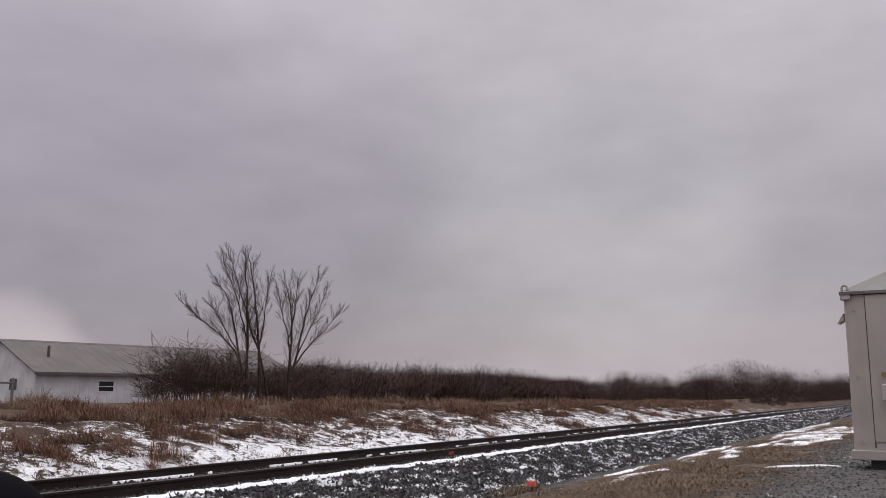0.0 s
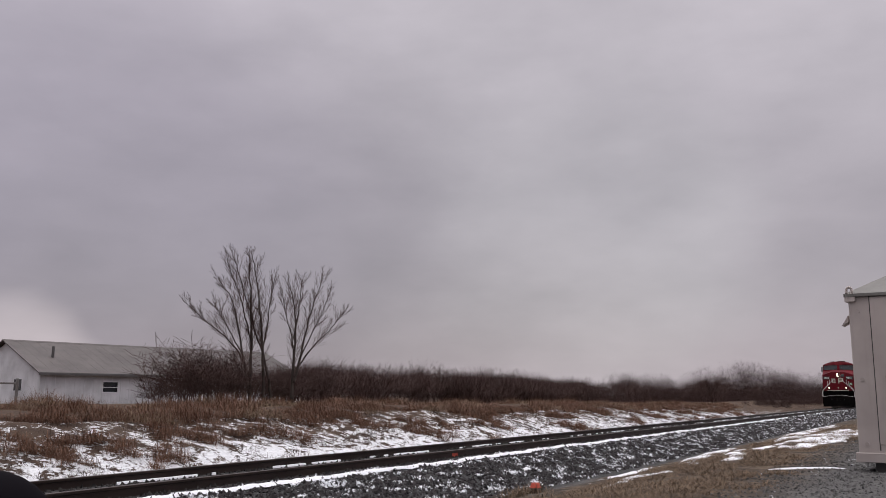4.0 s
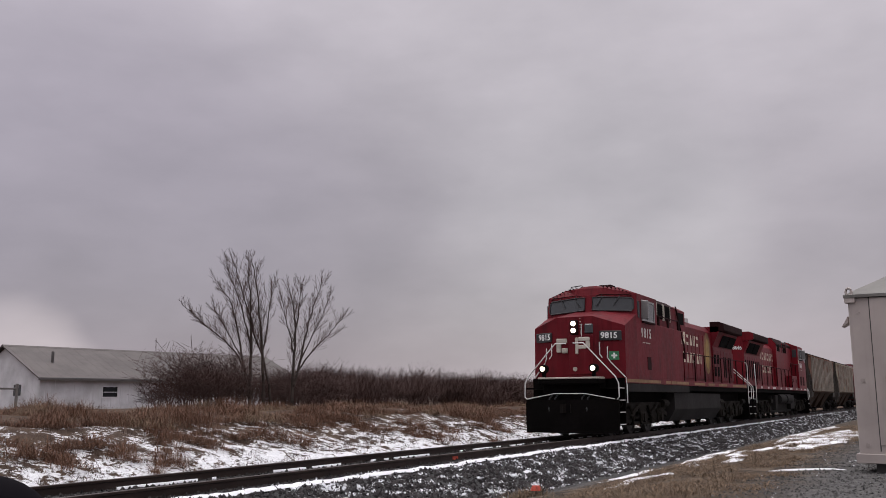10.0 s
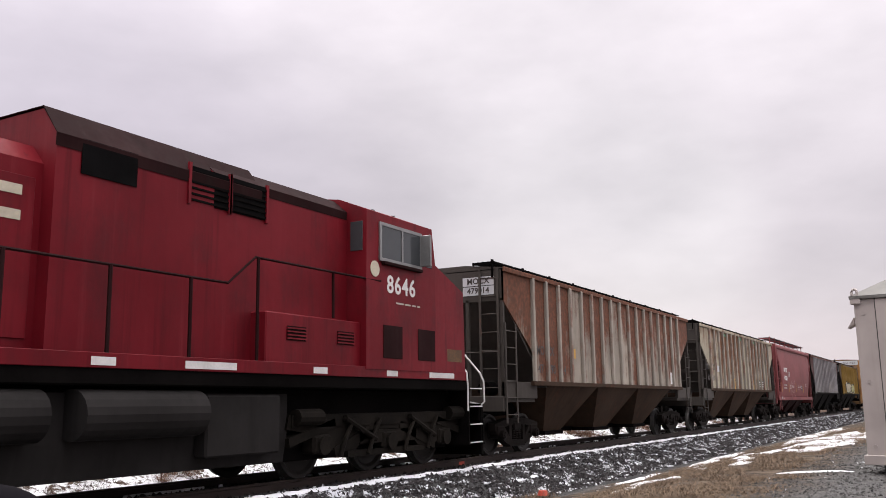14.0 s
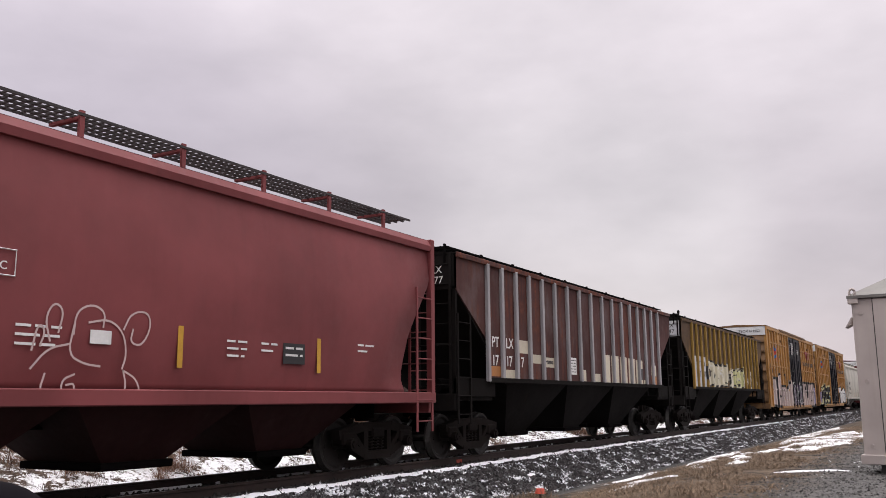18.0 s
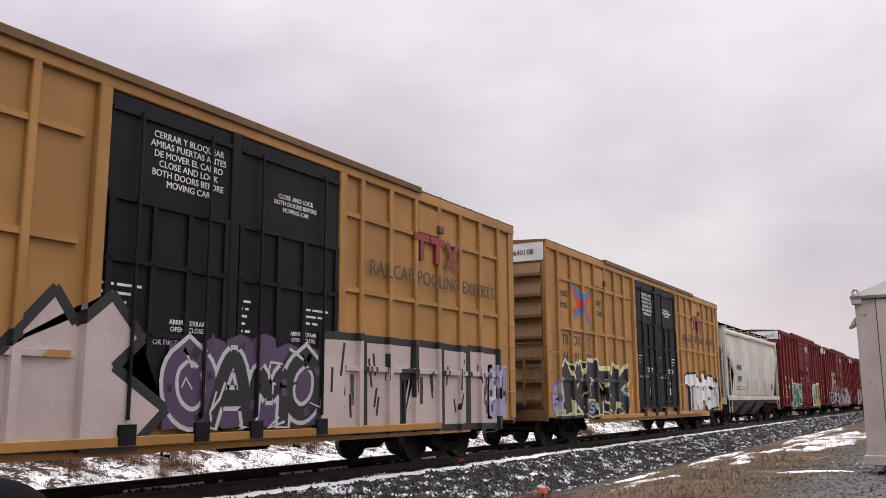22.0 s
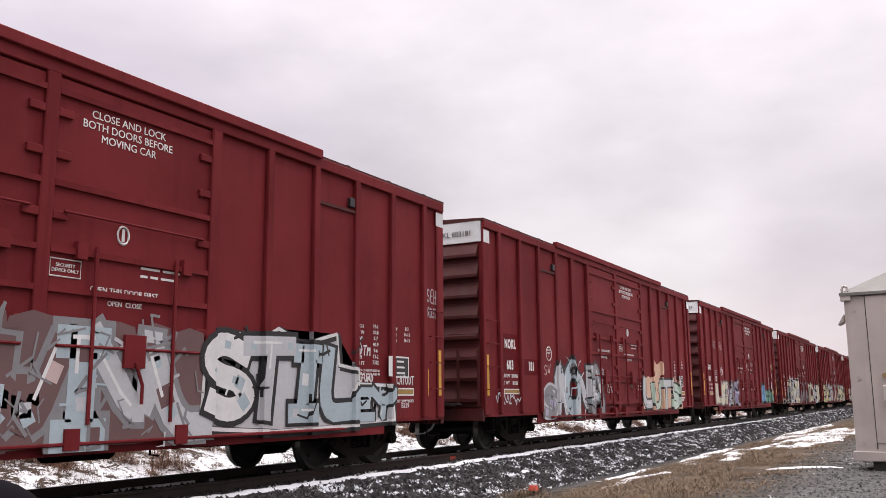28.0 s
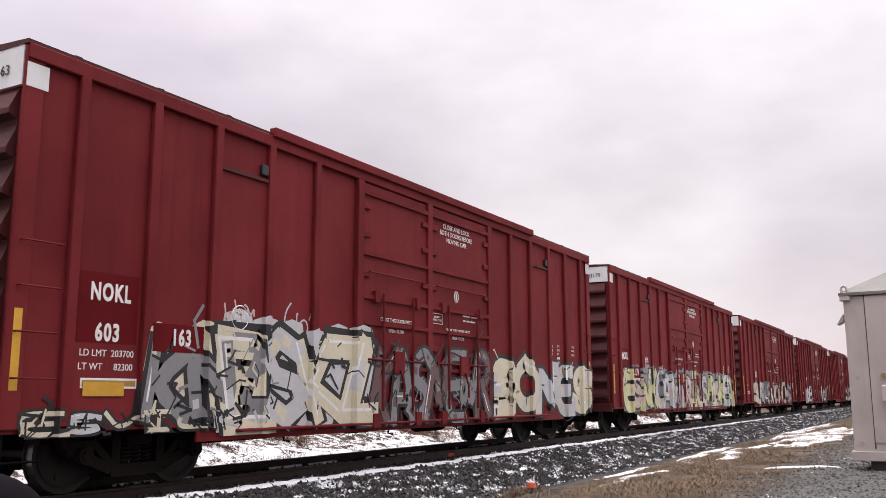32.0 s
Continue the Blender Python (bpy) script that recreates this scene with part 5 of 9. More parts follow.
def boxcar_shell(car, length, mat, end_mat, roof_z, floor_z, y_side, rib_xs, rib, end_rows, white_top=0.42):
    """Body, roof, posts, corrugated ends, sills, trucks and couplers that both kinds of boxcar share."""
    part("body", box(B(), 0.06, length - 0.06, -y_side, y_side, floor_z, roof_z - 0.02), mat, car)
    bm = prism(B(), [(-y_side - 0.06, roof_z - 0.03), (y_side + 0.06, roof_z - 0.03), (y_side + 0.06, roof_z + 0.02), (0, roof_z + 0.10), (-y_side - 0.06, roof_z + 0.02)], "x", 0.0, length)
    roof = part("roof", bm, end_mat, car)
    seam = mesh_of("roof_rib", prism(B(), [(-y_side - 0.02, roof_z + 0.018), (0, roof_z + 0.098), (y_side + 0.02, roof_z + 0.018), (y_side + 0.02, roof_z + 0.05), (0, roof_z + 0.13), (-y_side - 0.02, roof_z + 0.05)], "x", -0.05, 0.05), end_mat)
    for k in range(14):
        again("roof_rib", seam, roof, (0.7 + (length - 1.4) * k / 13, 0, 0))
    w, d = rib
    post = mesh_of("side_post", box(B(), -w / 2, w / 2, -d, 0.0, floor_z + 0.02, roof_z - 0.16, 0.012), mat)
    for s in (-1, 1):
        for x in rib_xs:
            again("side_post", post, car, (x, s * y_side, 0), 0 if s < 0 else math.pi)
        y0, y1 = sorted((s * y_side, s * (y_side + 0.075)))
        part("top_chord", box(B(), 0.02, length - 0.02, y0, y1, roof_z - 0.20, roof_z - 0.02, 0.012), mat, car)
        part("side_sill", box(B(), 0.05, length - 0.05, *sorted((s * (y_side - 0.05), s * (y_side + 0.0015))), floor_z - 0.04, floor_z + 0.02), mat, car)
        part("deep_sill", box(B(), 2.9, length - 2.1, *sorted((s * (y_side - 0.04), s * (y_side + 0.0010))), floor_z - 0.24, floor_z - 0.041), mat, car)
        for x in (0.13, length - 0.13):
            again("side_post", mesh_of("corner_post", box(B(), -0.13, 0.13, -0.045, 0.0, floor_z, roof_z - 0.05, 0.015), mat), car, (x, s * y_side, 0), 0 if s < 0 else math.pi).name = "corner_post"
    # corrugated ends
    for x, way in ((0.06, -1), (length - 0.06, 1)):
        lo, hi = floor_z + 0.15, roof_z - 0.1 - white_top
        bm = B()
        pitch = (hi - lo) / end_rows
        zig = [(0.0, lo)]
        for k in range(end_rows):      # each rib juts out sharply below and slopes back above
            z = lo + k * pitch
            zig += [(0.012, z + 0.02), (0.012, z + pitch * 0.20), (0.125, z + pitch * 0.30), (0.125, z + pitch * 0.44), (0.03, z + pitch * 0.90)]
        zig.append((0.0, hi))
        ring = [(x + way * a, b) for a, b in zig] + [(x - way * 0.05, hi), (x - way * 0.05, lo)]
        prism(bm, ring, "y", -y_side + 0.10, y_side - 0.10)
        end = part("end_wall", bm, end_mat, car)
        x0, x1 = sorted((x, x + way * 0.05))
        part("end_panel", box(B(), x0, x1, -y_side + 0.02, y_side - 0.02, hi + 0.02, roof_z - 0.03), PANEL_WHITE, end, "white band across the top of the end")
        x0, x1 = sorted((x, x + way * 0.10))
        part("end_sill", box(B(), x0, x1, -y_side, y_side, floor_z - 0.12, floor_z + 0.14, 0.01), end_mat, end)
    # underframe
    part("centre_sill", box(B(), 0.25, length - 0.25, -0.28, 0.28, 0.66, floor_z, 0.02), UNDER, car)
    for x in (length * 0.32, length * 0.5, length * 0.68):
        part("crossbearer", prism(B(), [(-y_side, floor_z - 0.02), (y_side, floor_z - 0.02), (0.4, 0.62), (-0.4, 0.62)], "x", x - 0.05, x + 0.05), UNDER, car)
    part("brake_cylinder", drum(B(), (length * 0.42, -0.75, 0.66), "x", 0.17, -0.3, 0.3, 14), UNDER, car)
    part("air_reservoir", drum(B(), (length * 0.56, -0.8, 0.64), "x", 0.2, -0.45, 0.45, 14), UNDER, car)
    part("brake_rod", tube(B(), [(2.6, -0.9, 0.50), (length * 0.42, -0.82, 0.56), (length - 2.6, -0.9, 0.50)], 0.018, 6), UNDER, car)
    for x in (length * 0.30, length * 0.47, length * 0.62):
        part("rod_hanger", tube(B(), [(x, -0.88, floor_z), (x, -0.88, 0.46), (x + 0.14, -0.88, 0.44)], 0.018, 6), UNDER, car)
    freight_truck(car, 2.28), freight_truck(car, length - 2.28)
    couplers(car, length)
    for s, t in ((-1, 0), (1, math.pi)):
        for xa in (0.10, length - 0.60):
            at = xa if s < 0 else xa + 0.5
            for z in (1.35, 1.85, 2.35, 2.85):
                grab_iron(car, at, s * (y_side + 0.045), z, 0.5, mat, t)
            part("stirrup_step", tube(B(), [(xa, s * (y_side - 0.02), floor_z), (xa, s * (y_side - 0.02), floor_z - 0.34), (xa + 0.5, s * (y_side - 0.02), floor_z - 0.34), (xa + 0.5, s * (y_side - 0.02), floor_z)], 0.018, 6), UNDER, car)
    part("brake_wheel", drum(B(), (-0.16, 0.55, 2.3), "x", 0.26, -0.02, 0.02, 18), end_mat, car)
    part("crossover_step", box(B(), -0.28, 0.02, -0.95, 0.95, 1.02, 1.06), GRATE, car)
    part("end_grab_bar", tube(B(), [(0.0, -1.35, 2.55), (-0.14, -1.35, 2.55), (-0.14, 1.35, 2.55), (0.0, 1.35, 2.55)], 0.014, 6), end_mat, car)
    ladder(car, "end_ladder", -0.10, -1.40, 1.0, 2.2, 3, 0.5, end_mat, math.pi / 2)


GOLDEN = plain("dull_gold_strip", (0.32, 0.20, 0.05), 0.6)
NK_LEN, NK_ROOF, NK_FLOOR, NK_Y = 18.02, 5.10, 0.80, 1.47
NK_RIBS = [0.79, 1.92, 3.05, 4.18, 5.32, 12.70, 13.84, 14.98, 16.12, 17.26]
NK_STEPS = [(x - 0.07, x + 0.07, 0.08) for x in NK_RIBS] + [(3.12, 4.11, 0.024), (13.91, 14.91, 0.024), (6.42, 11.62, 0.101), (0.0, 0.27, 0.046), (17.75, 18.02, 0.046)]


def red_boxcar():
    car = thing("boxcar", "dark red boxcar with double plug doors and sprayed sides", "boxcar", "red boxcars of the train")
    boxcar_shell(car, NK_LEN, CAR_RED, SHADED_RED, NK_ROOF, NK_FLOOR, NK_Y, NK_RIBS, (0.14, 0.08), 8)
    yf = -NK_Y
    for s, t in ((-1, 0), (1, math.pi)):
        sy = s * NK_Y
        y0, y1 = sorted((sy, sy + s * 0.13))
        part("door_track", box(B(), 4.15, 13.9, y0, y1, NK_ROOF - 0.05, NK_ROOF + 0.10, 0.012), CAR_RED, car)
        part("lower_track", box(B(), 3.6, 14.6, y0, y1, NK_FLOOR - 0.13, NK_FLOOR - 0.09, 0.01), CAR_RED, car)
        for xa, xb in ((6.58, 8.82), (8.96, 11.44)):
            door = part("plug_door", box(B(), xa, xb, *sorted((sy, sy + s * 0.05)), NK_FLOOR + 0.12, NK_ROOF - 0.22, 0.01), CAR_RED, car)
            bm = B()
            yb = sorted((sy + s * 0.05, sy + s * 0.095))
            for z in (4.70, 3.62, 2.86, 2.41, 1.65, 1.0):
                box(bm, xa + 0.02, xb - 0.02, *yb, z - 0.035, z + 0.035)
            part("door_rib", bm, CAR_RED, door)
            strap = mesh_of("edge_strap", box(B(), -0.10, 0.10, -0.045, 0.0, -0.05, 0.05, 0.008), CAR_RED)
            for z in (4.45, 3.95, 3.25, 2.05, 1.30):
                for x in (xa + 0.12, xb - 0.12):
                    again("edge_strap", strap, door, (x, sy + s * 0.05, z), 0 if s < 0 else math.pi)
            part("cross_rod", tube(B(), [(xa + 0.15, sy + s * 0.115, 1.78), (xb - 0.15, sy + s * 0.115, 1.78)], 0.02, 6), CAR_RED, door)
            part("cross_rod", tube(B(), [(xa + 0.15, sy + s * 0.115, 3.30), (xb - 0.15, sy + s * 0.115, 3.30)], 0.016, 6), CAR_RED, door)
            part("door_handle", tube(B(), [((xa + xb) / 2, sy + s * 0.16, 1.62), ((xa + xb) / 2 + 0.1, sy + s * 0.18, 1.35), ((xa + xb) / 2 + 0.1, sy + s * 0.18, 1.12)], 0.022, 6), CAR_RED, door)
            bm = B()
            for x in (xa + 0.62, xb - 0.62):
                tube(bm, [(x, sy + s * 0.125, 0.9), (x, sy + s * 0.125, 2.95)], 0.024, 6)
            box(bm, (xa + xb) / 2 - 0.16, (xa + xb) / 2 + 0.16, *sorted((sy + s * 0.095, sy + s * 0.15)), 1.55, 1.95)
            part("lock_rod", bm, CAR_RED, door)
            for x in (xa + 0.42, xb - 0.42):
                part("door_guide", box(B(), x - 0.07, x + 0.07, *sorted((sy + s * 0.05, sy + s * 0.13)), 2.78, 2.98), CAR_RED, door)
                part("roller_hanger", box(B(), x - 0.10, x + 0.10, *sorted((sy + s * 0.03, sy + s * 0.14)), 0.62, 0.86), CAR_RED, door)
        for x in (6.51, 8.89, 11.52):
            part("door_post", box(B(), x - 0.09, x + 0.09, *sorted((sy, sy + s * 0.10)), NK_FLOOR, NK_ROOF - 0.2, 0.012), CAR_RED, car)
        for xa, xb in ((3.12, 4.11), (13.91, 14.91)):
            part("side_plate", box(B(), xa, xb, *sorted((sy, sy + s * 0.022)), NK_FLOOR + 0.1, 4.32), CAR_RED, car)
            part("plate_ledge", box(B(), xa, xb, *sorted((sy, sy + s * 0.06)), 4.32, 4.37), SHADED_RED, car)
            part("vent", box(B(), xb - 0.16, xb - 0.02, *sorted((sy, sy + s * 0.07)), 4.42, 4.58, 0.01), BLACK, car)
        for x in (0.02, NK_LEN - 0.30):
            part("corner_patch", box(B(), x, x + 0.28, *sorted((sy + s * 0.045, sy + s * 0.0495)), 4.58, 4.86), PANEL_WHITE, car, "white corner patch")
            part("reflector", box(B(), x + 0.07, x + 0.17, *sorted((sy + s * 0.045, sy + s * 0.0495)), 1.22, 2.1), YELLOW, car)
    words(car, "CLOSE AND LOCK\nBOTH DOORS BEFORE\nMOVING CAR", 10.03, yf - 0.054, 4.42, 0.138, WHITE)
    words(car, "OPEN THIS DOOR FIRST", 10.08, yf - 0.055, 2.46, 0.095, WHITE)
    words(car, "OPEN  CLOSE", 10.08, yf - 0.055, 2.31, 0.085, WHITE)
    words(car, "CLOSE THIS DOOR FIRST", 7.72, yf - 0.055, 2.50, 0.095, WHITE)
    words(car, "SEAL", 10.2, yf - 0.055, 1.50, 0.12, WHITE)
    bm = B()
    tube(bm, [(10.0 + 0.085 * math.cos(a), yf - 0.058, 3.16 + 0.11 * math.sin(a)) for a in (k * math.pi / 8 for k in range(17))], 0.014, 5)
    box(bm, 9.98, 10.02, yf - 0.062, yf - 0.052, 3.08, 3.24)
    part("door_emblem", bm, WHITE, car)
    bm = tube(B(), [(9.01, yf - 0.056, 2.56), (9.42, yf - 0.056, 2.56), (9.42, yf - 0.056, 2.76), (9.01, yf - 0.056, 2.76), (9.01, yf - 0.056, 2.56)], 0.008, 4)
    part("sign_outline", bm, WHITE, car)
    words(car, "SECURITY\nDEVICE ONLY", 9.215, yf - 0.055, 2.66, 0.058, WHITE)
    words(car, "SEAL", 8.05, yf - 0.055, 1.50, 0.12, WHITE)
    words(car, "OPEN  CLOSE", 7.72, yf - 0.055, 2.31, 0.085, WHITE)
    stencil_rows(car, 10.3, yf - 0.052, 2.78, [0.72, 0.55], seed=2, h=0.05)
    stencil_rows(car, 10.9, yf - 0.052, 1.60, [0.38, 0.34, 0.38], seed=3)
    for k, (name, size) in enumerate((("EX H", "17-1"), ("EX W", "10-8"), ("E W", "9-7"), ("I L", "60-9"), ("I W", "9-6"), ("I H", "13-2"), ("CU FT", "7332"))):
        words(car, name, 15.16, yf - 0.002, 2.40 - 0.105 * k, 0.095, WHITE)
        words(car, size, 15.64, yf - 0.002, 2.42 - 0.105 * k, 0.095, WHITE)
    words(car, "EMPTY CG ABOVE RAIL 64\nFLOOR HT ABOVE RAIL 44", 15.40, yf - 0.002, 1.62, 0.062, WHITE)
    for k, (name, size) in enumerate((("W", "8-2"), ("H", "14-11"), ("H", "16-11"))):
        words(car, name, 16.30, yf - 0.002, 2.42 - 0.105 * k, 0.095, WHITE)
        words(car, size, 16.68, yf - 0.002, 2.44 - 0.105 * k, 0.095, WHITE)
    words(car, "2 INCH HF COMP SHOES", 16.50, yf - 0.002, 1.12, 0.075, WHITE)
    plate(car, "consolidated_stencil", 15.94, 16.06, 1.56, 1.92, yf - 0.081, WHITE)
    plate(car, "panel_border", 16.25, 16.75, 1.54, 1.93, yf, WHITE, 0.002)
    plate(car, "data_panel", 16.28, 16.72, 1.57, 1.90, yf, BLACK)
    plate(car, "panel_border", 16.10, 16.92, 1.22, 1.36, yf, WHITE, 0.002)
    stencil_rows(car, 16.33, yf - 0.004, 1.82, [0.32, 0.32, 0.32], seed=5)
    plate(car, "reflector_strip", 16.12, 16.90, 1.245, 1.335, yf, GOLDEN)
    plate(car, "panel_border", 1.02, 1.84, 1.25, 1.37, yf, WHITE, 0.002)
    plate(car, "reflector_strip", 1.04, 1.82, 1.275, 1.345, yf, GOLDEN)
    plate(car, "reflector", 17.36, 17.48, 1.22, 1.72, yf, YELLOW)
    bm = tube(B(), [(3.62 + 0.17 * math.cos(a), yf - 0.024, 2.26 + 0.17 * math.sin(a)) for a in (k * math.pi / 9 for k in range(19))], 0.010, 4)
    part("plate_ring", bm, WHITE, car)
    words(car, "EXCEEDS\nPLATE\nF", 3.62, yf - 0.024, 2.27, 0.075, WHITE)
    words(car, "B219", 16.62, yf - 0.002, 1.04, 0.13, WHITE)
    words(car, "LD LMT", 1.17, yf - 0.002, 1.66, 0.115, WHITE)
    words(car, "LT WT", 1.14, yf - 0.002, 1.50, 0.115, WHITE)
    return car


def mark_red_boxcar(car, number, limits):
    """Road number and load limits on the side and the end."""
    yf = -NK_Y
    plate(car, "repaint_patch", 0.86, 1.80, 1.78, 2.62, yf, DARK_RED_PATCH, 0.0015)
    plate(car, "repaint_patch", 2.05, 2.94, 1.72, 2.08, yf, DARK_RED_PATCH, 0.0105)
    words(car, "NOKL", 1.38, yf - 0.003, 2.38, 0.29, WHITE, bold=0.010, spacing=1.18).scale.x = 0.68
    words(car, number[:3], 1.36, yf - 0.003, 1.90, 0.29, WHITE, bold=0.010, spacing=1.18).scale.x = 0.74
    words(car, number[3:], 2.54, yf - 0.013, 1.90, 0.29, WHITE, bold=0.010, spacing=1.18).scale.x = 0.70
    words(car, limits[0], 1.60, yf - 0.002, 1.66, 0.115, WHITE)
    words(car, limits[1], 1.62, yf - 0.002, 1.50, 0.115, WHITE)
    words(car, "NOKL " + number, -0.002, -0.72, 4.80, 0.17, STENCIL_DARK, -math.pi / 2)


TB_LEN, TB_ROOF, TB_FLOOR, TB_Y = 18.28, 5.14, 0.78, 1.47
TB_RIBS = [0.74, 1.62, 2.48, 3.35, 4.21, 5.07, 5.92, 12.24, 13.14, 14.00, 14.86, 15.72, 16.60, 17.46]
TB_STEPS = [(x - 0.055, x + 0.055, 0.075) for x in TB_RIBS] + [(0.0, 0.27, 0.046), (6.75, 11.73, 0.101), (0.78, 6.66, 0.051, 1.66, 1.74), (11.58, 17.50, 0.051, 1.66, 1.74), (18.01, 18.28, 0.046)]


def tan_boxcar():
    car = thing("boxcar", "tan boxcar with black double plug doors and sprayed sides", "boxcar", "tan boxcars of the train")
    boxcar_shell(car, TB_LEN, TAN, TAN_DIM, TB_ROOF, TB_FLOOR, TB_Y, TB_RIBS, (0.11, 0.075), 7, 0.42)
    yf = -TB_Y
    for s in (-1, 1):
        sy = s * TB_Y
        for xa, xb in ((0.78, 6.66), (11.58, 17.50)):
            for z in (4.28, 3.0, 1.70):
                xs = [xa] + [x for x in TB_RIBS if xa < x < xb] + [xb]
                for a, b in zip(xs, xs[1:]):
                    part("side_rail", box(B(), a + 0.055, b - 0.055, *sorted((sy, sy + s * 0.05)), z - 0.04, z + 0.04), TAN, car)
        part("door_track", box(B(), 4.2, 14.1, *sorted((sy, sy + s * 0.12)), TB_ROOF - 0.06, TB_ROOF + 0.06, 0.01), TAN_DIM, car)
        part("lower_track", box(B(), 3.4, 14.8, *sorted((sy, sy + s * 0.13)), TB_FLOOR - 0.14, TB_FLOOR - 0.02, 0.01), TAN, car)
        for xa, xb in ((6.93, 9.03), (9.17, 11.55)):
            door = part("plug_door", box(B(), xa, xb, *sorted((sy, sy + s * 0.06)), TB_FLOOR + 0.14, TB_ROOF - 0.22, 0.01), DOOR_BLACK, car)
            bm = B()
            for z in (4.72, 3.62, 2.86, 1.98, 1.1):
                box(bm, xa + 0.02, xb - 0.02, *sorted((sy + s * 0.06, sy + s * 0.10)), z - 0.03, z + 0.03)
            for x in (xa + 0.08, (xa + xb) / 2 - 0.3, (xa + xb) / 2 + 0.3, xb - 0.08):
                box(bm, x - 0.04, x + 0.04, *sorted((sy + s * 0.06, sy + s * 0.10)), 1.0, 3.6)
            part("door_rib", bm, DOOR_BLACK, door)
            bm = B()
            for x in (xa + 0.45, xb - 0.45):
                tube(bm, [(x, sy + s * 0.135, 0.95), (x, sy + s * 0.135, 4.75)], 0.024, 6)
                box(bm, x - 0.12, x + 0.12, *sorted((sy + s * 0.04, sy + s * 0.16)), 0.66, 0.90)
            part("lock_rod", bm, DOOR_BLACK, door)
        for x in (6.84, 9.10, 11.64):
            part("door_post", box(B(), x - 0.09, x + 0.09, *sorted((sy, sy + s * 0.10)), TB_FLOOR, TB_ROOF - 0.2, 0.012), DOOR_BLACK if x == 9.10 else TAN, car)
        for x in (3.38, 14.10):
            part("side_hatch", box(B(), x, x + 0.72, *sorted((sy, sy + s * 0.055)), 4.34, 4.86, 0.008), TAN, car)
            part("hatch_latch", box(B(), x + 0.66, x + 0.84, *sorted((sy, sy + s * 0.13)), 4.42, 4.56, 0.01), TAN_DIM, car)
    words(car, "next\nload", 1.21, yf - 0.002, 3.78, 0.30, STENCIL_DARK, bold=0.006)
    words(car, "any\nroad", 3.80, yf - 0.002, 3.76, 0.30, STENCIL_DARK, bold=0.006)
    words(car, "TB", 1.25, yf - 0.002, 2.70, 0.36, STENCIL_DARK, bold=0.008)
    words(car, "OX", 2.05, yf - 0.002, 2.70, 0.36, STENCIL_DARK, bold=0.008)
    # the crossed-arrows emblem, as plain shapes
    red, blue = plain("emblem_red", (0.50, 0.035, 0.03), 0.5), plain("emblem_blue", (0.035, 0.16, 0.42), 0.5)
    for mat, lines, y in ((blue, [[(1.92, 4.22), (2.22, 4.02), (2.44, 3.92), (2.56, 3.74), (2.48, 3.58), (2.22, 3.50), (1.98, 3.36)], [(2.66, 3.94), (2.84, 3.96), (3.06, 4.10)], [(2.62, 3.62), (2.86, 3.42), (2.98, 3.28)]], -0.002),
                          (red, [[(1.92, 4.02), (2.20, 3.82)], [(1.92, 3.52), (2.18, 3.62), (2.42, 3.76)], [(2.66, 3.78), (2.84, 3.84), (3.04, 3.96)], [(2.72, 3.66), (2.88, 3.54), (3.06, 3.38)]], -0.006)):
        bm = B()
        for line in lines:
            stroke(bm, line, 0.15, yf + y, 0)
        over_ribs(bm, [r for r in TB_STEPS if 1.4 < r[0] < 3.4])
        part("arrow_emblem", bm, mat, car, "crossed red and blue arrow emblem")
    bm = B()
    for x in (14.17, 14.76):
        box(bm, x - 0.27, x + 0.27, yf - 0.084, yf - 0.002, 4.17, 4.31), box(bm, x - 0.065, x + 0.065, yf - 0.084, yf - 0.002, 3.80, 4.17)
    stroke(bm, [(15.14, 4.25), (15.54, 3.80)], 0.13, yf - 0.084, 0), stroke(bm, [(15.54, 4.25), (15.14, 3.80)], 0.13, yf - 0.086, 0)
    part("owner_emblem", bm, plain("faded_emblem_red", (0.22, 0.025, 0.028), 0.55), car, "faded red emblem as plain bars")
    words(car, "RAILCAR POOLING EXPERTS", 14.80, yf - 0.079, 3.44, 0.37, STENCIL_DARK)
    words(car, "CERRAR Y BLOQUEAR\nAMBAS PUERTAS ANTES\nDE MOVER EL CARRO\nCLOSE AND LOCK\nBOTH DOORS BEFORE\nMOVING CAR", 8.24, yf - 0.064, 4.24, 0.125, WHITE)
    words(car, "CLOSE AND LOCK\nBOTH DOORS BEFORE\nMOVING CAR", 10.45, yf - 0.064, 4.12, 0.10, WHITE)
    words(car, "CLOSE THIS DOOR FIRST", 7.6, yf - 0.064, 1.90, 0.10, WHITE)
    words(car, "OPEN THIS DOOR FIRST", 9.9, yf - 0.064, 1.90, 0.10, WHITE)
    words(car, "ABRIR  CERRAR\nOPEN   CLOSE", 8.32, yf - 0.064, 2.12, 0.09, WHITE)
    words(car, "ABRIR  CERRAR\nOPEN   CLOSE", 10.7, yf - 0.064, 2.12, 0.09, WHITE)
    words(car, "ASD", 8.3, yf - 0.064, 1.72, 0.12, WHITE)
    words(car, "ASD", 10.6, yf - 0.064, 1.72, 0.12, WHITE)
    for x in (8.2, 10.5):
        plate(car, "seal_card", x, x + 0.22, 1.32, 1.56, yf - 0.06, WHITE)
    stencil_rows(car, 6.92, yf - 0.062, 2.54, [0.62, 0.55, 0.4, 0.3], seed=11)
    stencil_rows(car, 9.1, yf - 0.062, 2.54, [0.4, 0.36, 0.4, 0.3, 0.4], seed=12)
    stencil_rows(car, 10.7, yf - 0.062, 2.54, [0.6, 0.5, 0.35], seed=13)
    bm = B()
